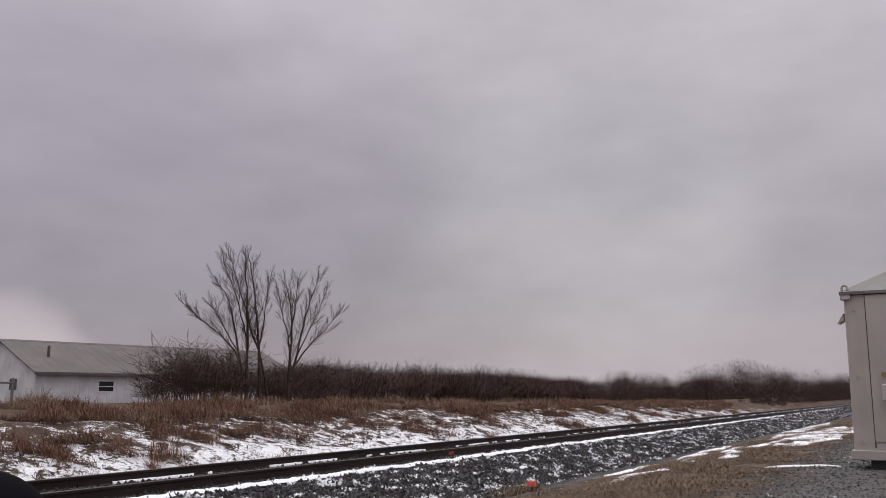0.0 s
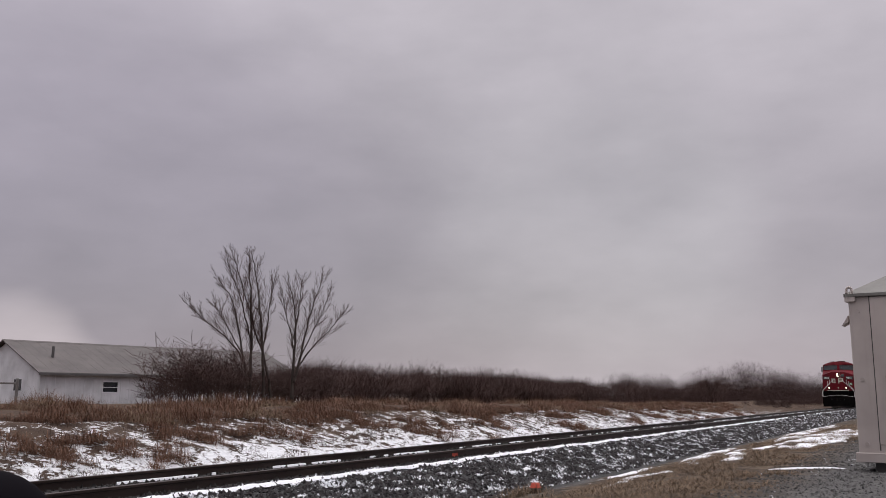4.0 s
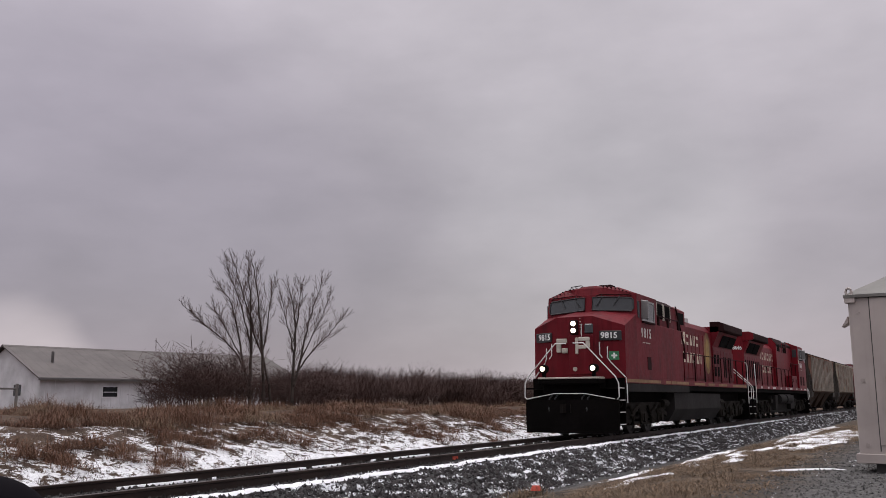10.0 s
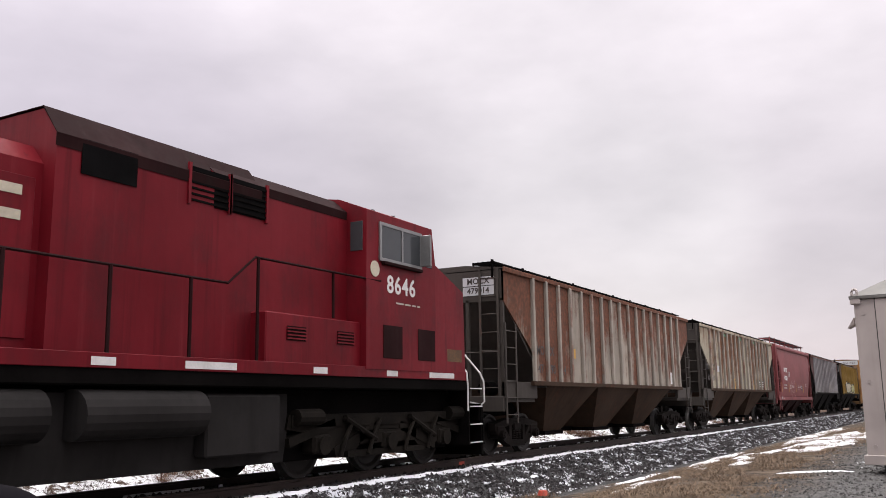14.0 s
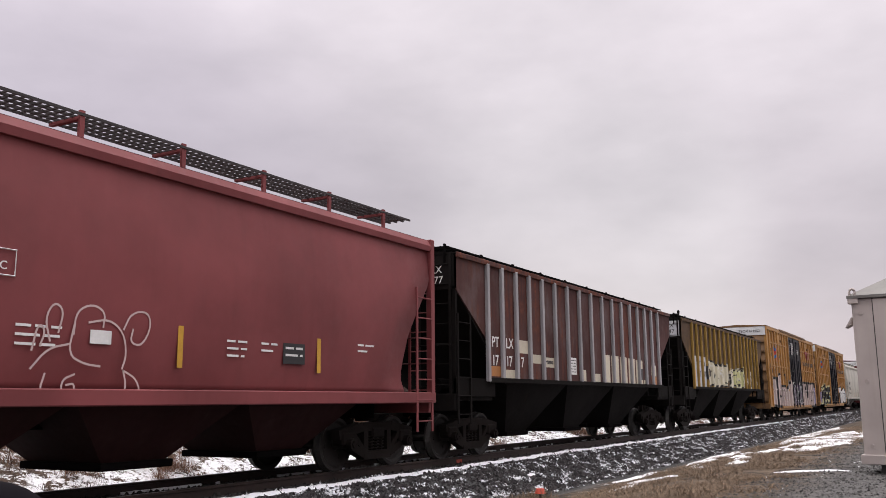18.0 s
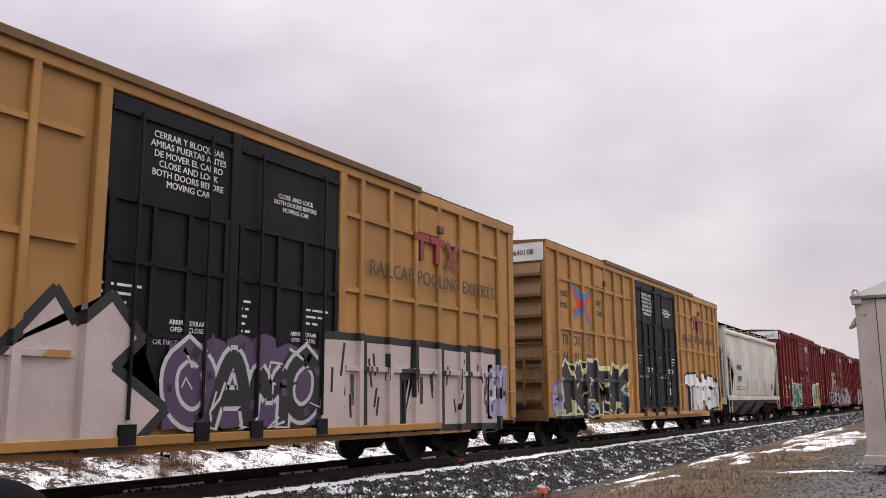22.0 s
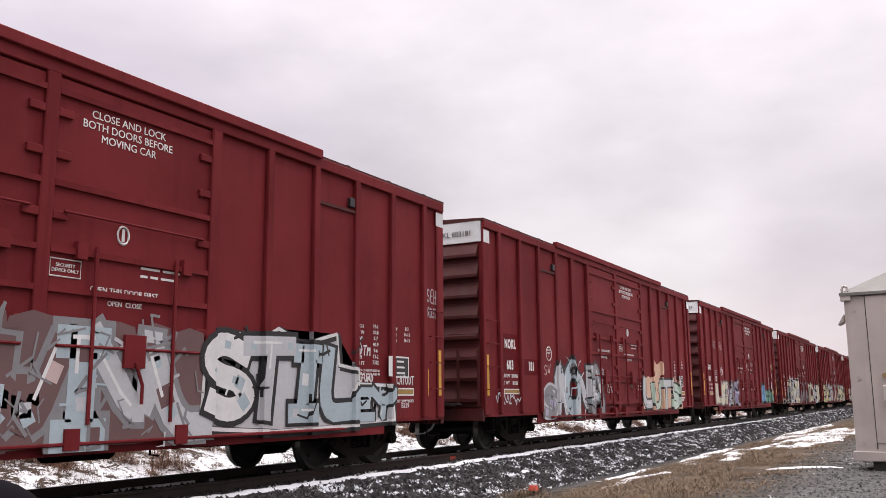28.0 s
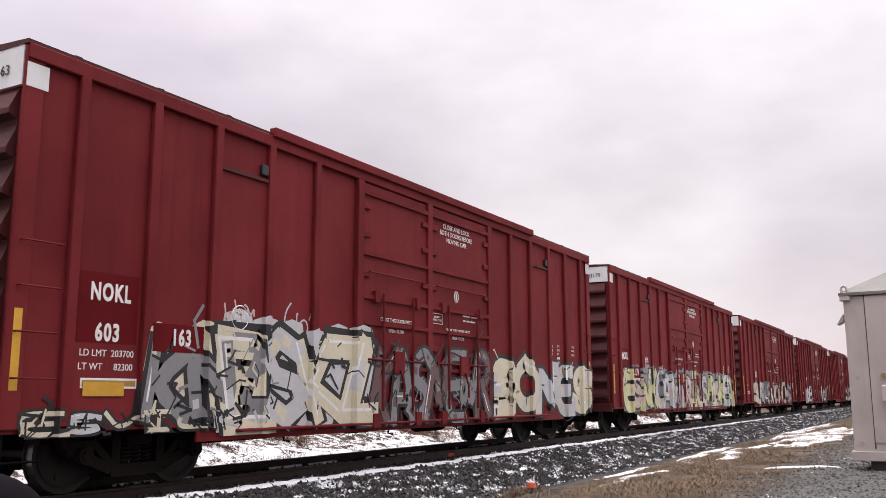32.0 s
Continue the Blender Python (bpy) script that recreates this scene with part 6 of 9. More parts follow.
    tube(bm, [(2.80, yf - 0.004, 2.54), (3.02, yf - 0.004, 2.54), (3.02, yf - 0.004, 2.84), (2.80, yf - 0.004, 2.84), (2.80, yf - 0.004, 2.54)], 0.008, 4)
    part("plate_outline", bm, STENCIL_DARK, car)
    words(car, "C\nF", 2.91, yf - 0.002, 2.70, 0.11, STENCIL_DARK)
    for x in (0.80, 2.9, 4.9, 6.5, 12.0, 14.2, 16.0):
        plate(car, "reflector", x, x + 0.12, 1.10, 1.60, yf, YELLOW)
    words(car, "EXCESS HEIGHT CAR", -0.002, 0.75, 4.72, 0.17, STENCIL_DARK, -math.pi / 2)
    return car


def mark_tan_boxcar(car, number):
    yf = -TB_Y
    for k, x in enumerate((1.25, 2.05, 2.90)):
        words(car, number[2 * k:2 * k + 2], x, yf - 0.003, 2.26, 0.36, STENCIL_DARK, bold=0.008)
    words(car, "TBOX " + number, -0.002, -0.62, 4.86, 0.19, STENCIL_DARK, -math.pi / 2)
# ---------------------------------------------------------------- train: covered hoppers
def pocket(bm, xa, xb, xc, half, z_top, z_bot, y_top, y_bot):
    """One hopper pocket: a funnel from the floor to its outlet gate."""
    top = [bm.verts.new(p) for p in ((xa, -y_top, z_top), (xb, -y_top, z_top), (xb, y_top, z_top), (xa, y_top, z_top))]
    bot = [bm.verts.new(p) for p in ((xc - half, -y_bot, z_bot), (xc + half, -y_bot, z_bot), (xc + half, y_bot, z_bot), (xc - half, y_bot, z_bot))]
    bm.faces.new(top), bm.faces.new(bot[::-1])
    for i in range(4):
        bm.faces.new((top[i], bot[i], bot[(i + 1) % 4], top[(i + 1) % 4]))


def running_board(car, length, z, y0, y1, mat, leg_mat=None):
    """An open roof walk of grating bars on brackets."""
    bm = B()
    for k in range(5):
        y = y0 + (y1 - y0) * k / 4
        box(bm, 0.0, length, y - 0.012, y + 0.012, z, z + 0.035)
    for k in range(int(length / 0.11)):
        box(bm, k * 0.11, k * 0.11 + 0.02, y0, y1, z + 0.005, z + 0.028)
    board = part("roof_walk", bm, mat, car)
    leg = mesh_of("walk_bracket", box(box(B(), -0.03, 0.03, y0, y1, z - 0.04, z), -0.035, 0.035, y0, y0 + 0.04, z - 0.34, z + 0.07), leg_mat or mat)
    for k in range(int(length / 1.65) + 1):
        again("walk_bracket", leg, board, (min(k * 1.65, length), 0, 0))
    return board


def post_hopper(label, mats, length=15.8, top=4.18, low=1.62, first=1.42, pitch=0.79, pockets=3, ribs=None):
    """A covered hopper with outside posts, sloping ends and funnels below."""
    side_m, rib_m, end_m, low_m, walk_m = mats
    car = thing("covered_hopper", label, "hopper car", "covered hoppers of the train")
    y_side = 1.47
    ys = y_side
    outline = [(0.0, top), (length, top), (length, 3.45), (length - 1.55, 2.35), (length - 1.6, low), (1.6, low), (1.55, 2.35), (0.0, 3.45)]
    for s in (-1, 1):
        part("side_wall", prism(B(), outline, "y", *sorted((s * ys, s * (ys - 0.03)))), side_m, car)
        part("top_chord", box(B(), 0, length, *sorted((s * ys, s * (ys + 0.06))), top - 0.08, top + 0.03, 0.01), rib_m if s > 0 else side_m, car)
        part("bottom_chord", box(B(), 1.4, length - 1.4, *sorted((s * ys, s * (ys + 0.09))), low - 0.06, low + 0.05, 0.01), low_m, car)
        part("sill_step", box(B(), 0.0, 1.75, *sorted((s * (ys - 0.08), s * ys)), 1.26, low + 0.02, 0.01), end_m, car)
        part("sill_step", box(B(), length - 1.75, length, *sorted((s * (ys - 0.08), s * ys)), 1.26, low + 0.02, 0.01), end_m, car)
    post = mesh_of("side_post", box(B(), -0.055, 0.055, -0.085, 0.0, low - 0.04, top - 0.05, 0.012), rib_m)
    panels = {}
    n_posts = int((length - 2 * first) / pitch + 0.5)
    rib_x = ribs or [first + (length - 2 * first) * k / n_posts for k in range(n_posts + 1)]
    for s in (-1, 1):
        for a, b in zip(rib_x, rib_x[1:]):
            key = round(b - a, 2)
            if key not in panels:
                panels[key] = mesh_of("side_panel", box(B(), 0.0, key, -0.0012, 0.02, low + 0.03, top - 0.04), side_m)
            again("side_panel", panels[key], car, (a if s < 0 else b, s * ys, 0), 0 if s < 0 else math.pi)
        for k in range(len(rib_x)):
            again("side_post", post, car, (rib_x[k], s * ys, 0), 0 if s < 0 else math.pi)
    roof = part("roof", prism(B(), [(-ys - 0.02, top - 0.02), (ys + 0.02, top - 0.02), (ys + 0.02, top + 0.02), (0.5, top + 0.13), (-0.5, top + 0.13), (-ys - 0.02, top + 0.02)], "x", 0, length), end_m, car)
    hatch = mesh_of("roof_hatch", box(B(), -0.02, 1.95, -0.32, 0.32, top + 0.12, top + 0.24, 0.03), end_m)
    for k in range(6):
        again("roof_hatch", hatch, roof, (1.0 + k * (length - 4) / 5, 0, 0))
    running_board(car, length - 0.2, top + 0.15, -1.24, -0.72, walk_m)
    # ends: upright panel, slope sheet, platform, posts and ladders
    for x, way in ((0.0, 1), (length, -1)):
        part("end_panel", box(B(), *sorted((x, x + way * 0.04)), -ys, ys, 3.45, top), end_m, car)
        part("slope_sheet", prism(B(), [(x + way * 0.02, 3.47), (x + way * 2.35, low - 0.1), (x + way * 2.41, low - 0.1), (x + way * 0.08, 3.50)], "y", -ys + 0.03, ys - 0.03), end_m, car)
        part("end_platform", box(B(), *sorted((x, x + way * 1.7)), -1.42, 1.42, 1.18, 1.30, 0.01), end_m, car)
        part("end_sill", box(B(), *sorted((x - way * 0.05, x + way * 0.12)), -1.45, 1.45, 0.98, 1.32, 0.01), end_m, car)
        for y in (-1.42, -0.55, 0.55, 1.42):
            part("end_post", box(B(), *sorted((x, x + way * 0.08)), y - 0.04, y + 0.04, 1.3, 3.5), end_m, car)
        for s in (-1, 1):
            ladder(car, "side_ladder", (x + way * 0.04) if way > 0 else (x - 0.58), s * (ys + 0.02), 0.72, 2.95, 6, 0.54, end_m)
        ladder(car, "end_ladder", x - way * 0.03, -1.35, 1.3, top, 7, 0.45, end_m, math.pi / 2)
        part("platform_rail", tube(B(), [(x - way * 0.02, -1.4, 2.3), (x - way * 0.02, 1.4, 2.3)], 0.016, 6), end_m, car)
    wide = (length - 4.9) / pockets
    for k in range(pockets):
        xa = 2.45 + wide * k
        bm = B()
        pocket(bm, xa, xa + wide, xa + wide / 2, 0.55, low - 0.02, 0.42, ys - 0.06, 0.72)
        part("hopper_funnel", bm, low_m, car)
    gate = mesh_of("outlet_gate", box(box(B(), -0.62, 0.62, -0.80, 0.80, 0.34, 0.44, 0.01), -0.75, -0.6, -0.1, 0.1, 0.34, 0.46), UNDER)
    for k in range(pockets):
        again("outlet_gate", gate, car, (2.45 + wide * (k + 0.5), 0, 0))
    part("centre_sill", box(B(), 0.2, length - 0.2, -0.25, 0.25, 0.86, 1.2, 0.02), UNDER, car)
    part("brake_cylinder", drum(B(), (0.9, -0.6, 1.5), "x", 0.16, -0.25, 0.25, 14), UNDER, car)
    freight_truck(car, 1.38), freight_truck(car, length - 1.38)
    couplers(car, length, 0.08)
    return car


def smooth_hopper(label, mats, length, cut_front, cut_rear, walk_z):
    """A covered hopper with bowed smooth sides. cut_*: outline of the opening at each end as (x from the end, z)."""
    side_m, end_m, low_m, walk_m = mats
    car = thing("covered_hopper", label, "hopper car", "covered hoppers of the train")
    section = [(1.30, 1.40), (1.55, 1.445), (1.95, 1.49), (2.4, 1.52), (2.9, 1.53), (3.3, 1.51), (3.7, 1.475), (4.05, 1.43), (4.12, 1.43)]
    zs = [z for z, _ in section]

    def y_at(z):
        return lerp(z, zs, [y for _, y in section])

    def back(cut, z):
        return lerp(z, [p[1] for p in cut], [p[0] for p in cut])

    levels = [1.30, 1.42, 1.55, 1.70, 1.9, 2.1, 2.3, 2.5, 2.62, 2.72, 2.9, 3.05, 3.2, 3.35, 3.5, 3.8, 4.05, 4.12]
    for s in (-1, 1):
        bm = B()
        rows = []
        for z in levels:
            a, b = back(cut_front, z), length - back(cut_rear, z)
            rows.append([bm.verts.new((a + (b - a) * k / 16, s * y_at(z), z)) for k in range(17)])
        for r0, r1 in zip(rows, rows[1:]):
            for k in range(16):
                bm.faces.new((r0[k], r0[k + 1], r1[k + 1], r1[k]))
        bmesh.ops.recalc_face_normals(bm, faces=bm.faces)
        bmesh.ops.solidify(bm, geom=bm.faces[:], thickness=0.02)
        part("side_wall", bm, side_m, car, "", True)
        part("eave_flange", prism(B(), [(s * 1.42, 4.06), (s * 1.50, 4.06), (s * 1.52, 4.16), (s * 1.46, 4.27), (s * 1.36, 4.30)], "x", 0.02, length - 0.02), side_m, car)
        part("side_sill", box(B(), 0.0, length, *sorted((s * 1.42, s * 1.535)), 1.14, 1.34, 0.015), side_m, car)
        for x in (0.0, length - 0.14):
            part("corner_post", box(B(), x, x + 0.14, *sorted((s * 1.40, s * 1.52)), 1.14, 4.30, 0.015), side_m, car)
        for x, way in ((0.14, 1), (length - 0.68, 1)):
            ladder(car, "side_ladder", x, s * 1.525, 0.62, 3.3, 7, 0.54, side_m)
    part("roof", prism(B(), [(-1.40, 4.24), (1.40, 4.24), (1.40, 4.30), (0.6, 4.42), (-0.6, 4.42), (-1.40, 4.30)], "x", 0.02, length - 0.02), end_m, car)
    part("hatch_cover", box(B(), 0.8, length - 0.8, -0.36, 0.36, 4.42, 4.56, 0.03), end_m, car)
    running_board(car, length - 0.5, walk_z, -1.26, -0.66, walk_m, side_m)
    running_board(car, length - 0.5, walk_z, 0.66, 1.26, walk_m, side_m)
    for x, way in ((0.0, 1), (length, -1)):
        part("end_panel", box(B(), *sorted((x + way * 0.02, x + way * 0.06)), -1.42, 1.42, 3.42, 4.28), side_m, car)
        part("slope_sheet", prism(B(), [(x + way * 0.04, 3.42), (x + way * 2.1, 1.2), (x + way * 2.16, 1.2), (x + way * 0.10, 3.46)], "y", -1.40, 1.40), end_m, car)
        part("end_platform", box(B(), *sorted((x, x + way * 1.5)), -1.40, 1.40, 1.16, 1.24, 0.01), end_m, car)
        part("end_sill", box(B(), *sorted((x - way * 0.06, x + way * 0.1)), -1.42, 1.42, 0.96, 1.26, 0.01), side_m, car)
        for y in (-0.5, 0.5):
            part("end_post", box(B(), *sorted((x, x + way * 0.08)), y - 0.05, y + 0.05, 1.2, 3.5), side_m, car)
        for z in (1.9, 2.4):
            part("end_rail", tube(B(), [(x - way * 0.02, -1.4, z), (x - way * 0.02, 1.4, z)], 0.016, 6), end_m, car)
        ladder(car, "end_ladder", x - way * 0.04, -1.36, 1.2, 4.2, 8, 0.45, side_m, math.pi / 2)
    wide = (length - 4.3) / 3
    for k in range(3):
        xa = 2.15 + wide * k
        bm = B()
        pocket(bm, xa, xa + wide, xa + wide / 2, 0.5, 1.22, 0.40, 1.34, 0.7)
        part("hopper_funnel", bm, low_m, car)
    gate = mesh_of("outlet_gate", box(B(), -0.6, 0.6, -0.8, 0.8, 0.33, 0.43, 0.01), UNDER)
    for k in range(3):
        again("outlet_gate", gate, car, (2.15 + wide * (k + 0.5), 0, 0))
    part("centre_sill", box(B(), 0.2, length - 0.2, -0.25, 0.25, 0.86, 1.18, 0.02), UNDER, car)
    part("air_reservoir", drum(B(), (1.0, -0.5, 1.42), "x", 0.18, -0.35, 0.35, 14), UNDER, car)
    freight_truck(car, 1.33), freight_truck(car, length - 1.33)
    couplers(car, length, 0.08)
    return car


# ---------------------------------------------------------------- train: locomotives
LOCO_RED = painted("locomotive_red", (0.112, 0.0046, 0.0102), 0.0, streak=0.75, grime=0.55, rough=0.5, grime_rgb=(0.026, 0.009, 0.010), spec=0.12)
LOCO_DARK = painted("sooty_red", (0.020, 0.0065, 0.0070), 0.0, streak=0.3, grime=0.5, rough=0.6, grime_rgb=(0.016, 0.012, 0.011), spec=0.03)
SILL_TAN = painted("dirty_tan_stripe", (0.235, 0.145, 0.085), 0.12, streak=0.4, grime=0.5, rough=0.6, grime_rgb=(0.10, 0.045, 0.032), spec=0.1)
LOCO_BRIGHT = painted("fresh_locomotive_red", (0.150, 0.0050, 0.0115), 0.0, streak=0.75, grime=0.55, rough=0.45, grime_rgb=(0.038, 0.009, 0.011), spec=0.14)
TANK_GREY = painted("grimy_tank", (0.019, 0.0172, 0.017), 0.0, streak=0.4, grime=0.4, rough=0.75, grime_rgb=(0.010, 0.009, 0.008), spec=0.08)
SCREEN = plain("black_screen", (0.0045, 0.0042, 0.0045), 0.85, 0, 0.4, 10, 0.3, 0.04)
LOCO_GLASS = plain("cab_glass", (0.045, 0.050, 0.055), 0.08, 0.0, 0.15, 1.0, 0.0)
ALU_FRAME = plain("bright_window_frame", (0.24, 0.24, 0.24), 0.4, 0.5)
RAIL_WHITE = plain("white_handrail", (0.62, 0.61, 0.60), 0.5)
FADED = plain("faded_frame_stripe", (0.40, 0.37, 0.32), 0.6, 0, 0.35, 3)
SAFETY_GREEN = plain("green_sign", (0.03, 0.16, 0.07), 0.5)
GOLD = plain("faded_gold_emblem", (0.135, 0.062, 0.016), 0.6, 0, 0.6, 6)
SILVER = plain("silver_duct", (0.50, 0.50, 0.49), 0.4, 0.5)
LOCO_TRUCK = plain("dusty_cast_steel", (0.0105, 0.0085, 0.0068), 0.85, 0.0, 0.6, 3, 0.6, 0.1)
OLD_WHITE = plain("worn_white_lettering", (0.46, 0.44, 0.42), 0.6, 0, 0.25, 6, 0.0)
LAMP = glowing("headlight_lens", (1.0, 0.86, 0.66), 5.0)


def loco_truck(parent, x):
    bm = box(B(), -2.55, 2.55, -0.98, 0.98, 0.30, 0.95, 0.02)
    truck = part("truck", bm, UNDER, parent)
    truck.location = (x, 0, 0)
    for s in (-1, 1):
        bm = B()
        lo, hi = (-1.28, -1.08) if s < 0 else (1.08, 1.28)
        prism(bm, [(-2.75, 1.02), (2.75, 1.02), (2.8, 0.80), (2.35, 0.74), (1.55, 0.40), (1.0, 0.42), (0.55, 0.74), (-0.55, 0.74), (-1.0, 0.42), (-1.55, 0.40), (-2.35, 0.74), (-2.8, 0.80)], "y", lo + 0.02, hi - 0.02)
        bars(bm, lo, hi, (-2.7, 0.92, 2.7, 0.92, 0.20), (-2.75, 0.60, -1.6, 0.88, 0.14), (2.75, 0.60, 1.6, 0.88, 0.14),
             (-1.6, 0.40, -0.35, 0.80, 0.16), (1.6, 0.40, 0.35, 0.80, 0.16), (-1.25, 0.36, 1.25, 0.36, 0.10), (-0.9, 0.62, 0.9, 0.62, 0.22))
        for dx in (-1.95, 0, 1.95):
            box(bm, dx - 0.24, dx + 0.24, lo - 0.03, hi + 0.03, 0.40, 0.70, 0.04)
            drum(bm, (dx, s * 1.30, 0.53), "y", 0.15, -0.06, 0.06, 16)
        part("truck_frame", bm, LOCO_TRUCK, truck)
        for dx in (-1.35, -0.55, 0.60, 1.40):
            part("brake_lever", tube(B(), [(dx - 0.25, s * 1.32, 0.92), (dx, s * 1.34, 0.62), (dx + 0.1, s * 1.32, 0.34)], 0.04, 6), LOCO_TRUCK, truck)
        for dx in (-2.35, 2.35):
            part("brake_cylinder", drum(B(), (dx, s * 1.30, 0.98), "x", 0.13, -0.30, 0.30, 12), LOCO_TRUCK, truck)
        for dx in (-1.0, 1.0):
            part("damper", tube(B(), [(dx - 0.5, s * 1.33, 0.58), (dx + 0.4, s * 1.33, 0.95)], 0.05, 8), LOCO_TRUCK, truck)
    for dx in (-1.95, 0.0, 1.95):
        WHEELS.append(again("wheelset", LOCO_WHEELSET, truck, (dx, 0, 0.53)))
    return truck


def steps_at(loco, x0, x1, side):
    """A stair well with open treads at one corner."""
    y_out, y_in = side * 1.52, side * 0.95
    bm = B()
    for x in (x0, x1):
        outer = (x < 3) == (x == x0)
        box(bm, x - 0.02, x + 0.02, *sorted((y_out, y_in)), 0.34, 1.02 if outer else 1.78)
    stair = part("stair_well", bm, UNDER, loco)
    for k in range(4):
        part("tread", box(B(), x0, x1, *sorted((y_out, y_in)), 0.36 + 0.36 * k, 0.40 + 0.36 * k), UNDER, stair)
        part("tread_edge", box(B(), x0 + 0.04, x1 - 0.04, *sorted((y_out, y_out + side * 0.012)), 0.372 + 0.36 * k, 0.396 + 0.36 * k), RAIL_WHITE, stair)
    return stair


def locomotive(label, near, style, number):
    """A six-axle freight locomotive, cab at low x, 21.9 m long. near: the sign of y of the side that the viewer sees."""
    red = LOCO_RED if style == "wide" else LOCO_BRIGHT
    loco = thing("locomotive", label, "locomotive", "locomotives of the train")
    flip = 0 if near < 0 else math.pi

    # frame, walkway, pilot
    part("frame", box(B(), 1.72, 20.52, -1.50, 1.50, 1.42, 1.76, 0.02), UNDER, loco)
    for s in (-1, 1):
        part("sill_stripe", box(B(), 1.75, 20.45, *sorted((s * 1.50, s * 1.525)), 1.62, 1.80, 0.006), red, loco)
        if style == "wide":
            part("frame_skirt", box(B(), 1.80, 9.40, *sorted((s * 1.50, s * 1.52)), 1.36, 1.615, 0.004), TANK_GREY, loco)
            spans = [(1.82, 5.55), (6.20, 6.85), (6.92, 7.55), (7.60, 9.35), (10.2, 11.9), (12.5, 13.6), (14.4, 16.0), (17.2, 20.40)]
        else:
            spans = [(2.3 + 2.05 * k, 2.3 + 2.05 * k + (0.95 if k % 3 == 0 else 0.35)) for k in range(9)]
        for a, b in spans:
            part("reflective_stripe", box(B(), a, b, *sorted((s * 1.525, s * 1.530)), 1.65, 1.75), SILL_TAN if style == "wide" else RAIL_WHITE, loco)
    span = (7.6, 15.0) if style == "wide" else (7.0, 14.4)
    tank_half = 1.42 if style == "wide" else 1.22
    part("tank", prism(B(), [(-tank_half, 1.34), (tank_half, 1.34), (tank_half, 0.75), (1.15, 0.32), (-1.15, 0.32), (-tank_half, 0.75)], "x", *span), TANK_GREY, loco, "dark grey fuel tank slung under the frame")
    if style != "wide":
        for s in (-1, 1):
            part("battery_box", box(B(), 7.4, 8.9, *sorted((s * 1.20, s * 1.44)), 0.48, 1.32, 0.03), TANK_GREY, loco)
            part("battery_box", box(B(), 13.5, 14.3, *sorted((s * 1.20, s * 1.44)), 0.48, 1.32, 0.03), TANK_GREY, loco)
            part("air_tank", drum(B(), (12.40, s * 1.34, 1.08), "x", 0.30, -1.0, 1.0, 20), TANK_GREY, loco)
            part("air_tank", drum(B(), (9.98, s * 1.34, 1.08), "x", 0.30, -0.96, 0.96, 20), TANK_GREY, loco)
    for x, way in ((1.05, -1), (21.0, 1)):
        bm = B()
        prism(bm, [(x, -1.50), (x + way * 0.34, -0.5), (x + way * 0.46, 0), (x + way * 0.34, 0.5), (x, 1.50), (x - way * 0.08, 1.50), (x - way * 0.08, -1.50)], "z", 0.12, 1.12)
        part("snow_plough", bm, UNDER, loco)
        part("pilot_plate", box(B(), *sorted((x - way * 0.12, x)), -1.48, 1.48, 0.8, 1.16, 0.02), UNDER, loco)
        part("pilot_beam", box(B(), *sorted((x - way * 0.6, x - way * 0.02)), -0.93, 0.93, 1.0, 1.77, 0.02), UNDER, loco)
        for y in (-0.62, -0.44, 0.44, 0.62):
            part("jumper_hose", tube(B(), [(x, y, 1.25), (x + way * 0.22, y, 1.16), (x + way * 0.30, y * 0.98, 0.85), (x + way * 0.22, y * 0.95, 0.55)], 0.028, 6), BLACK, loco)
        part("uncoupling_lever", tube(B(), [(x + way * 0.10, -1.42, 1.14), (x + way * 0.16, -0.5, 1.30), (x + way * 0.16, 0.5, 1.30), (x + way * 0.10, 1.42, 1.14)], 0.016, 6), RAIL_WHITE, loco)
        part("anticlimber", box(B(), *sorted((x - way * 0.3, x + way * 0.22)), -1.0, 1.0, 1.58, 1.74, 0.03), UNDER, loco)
        part("walkway_edge", box(B(), *sorted((x - way * 0.3, x + way * 0.23)), -1.0, 1.0, 1.745, 1.80, 0.01), FADED if way < 0 else UNDER, loco)
    for x in (1.03, 20.75):
        for s in (-1, 1):
            steps_at(loco, x + 0.05, x + 0.65, s)
    again("coupler", COUPLER, loco, (1.35, 0, -0.02))
    again("coupler", COUPLER, loco, (20.75, 0, -0.02), math.pi)

    # nose and cab: a broad flat front that falls back to both sides, and a cab with a blunt arrow-shaped front
    bm = B()
    low = [(1.46, -0.60), (1.82, -1.52), (3.05, -1.54), (3.05, 1.54), (1.82, 1.52), (1.46, 0.60)]
    tops = [3.70, 3.40, 3.84, 3.84, 3.40, 3.70]
    a = [bm.verts.new((x, y, 1.76)) for x, y in low]
    b = [bm.verts.new((x + (0.05 if x < 3 else 0), y, z)) for (x, y), z in zip(low, tops)]
    ridge = [bm.verts.new((2.85, -0.45, 3.98)), bm.verts.new((2.85, 0.45, 3.98))]
    for i in (0, 1, 3, 4, 5):
        bm.faces.new((a[i], a[(i + 1) % 6], b[(i + 1) % 6], b[i]))
    bm.faces.new((a[2], a[3], b[3], ridge[1], ridge[0], b[2]))
    bm.faces.new((b[0], b[1], b[2], ridge[0])), bm.faces.new((b[5], b[0], ridge[0], ridge[1])), bm.faces.new((b[4], b[5], ridge[1], b[3])), bm.faces.new(a[::-1])
    nose = part("nose", bm, red, loco)
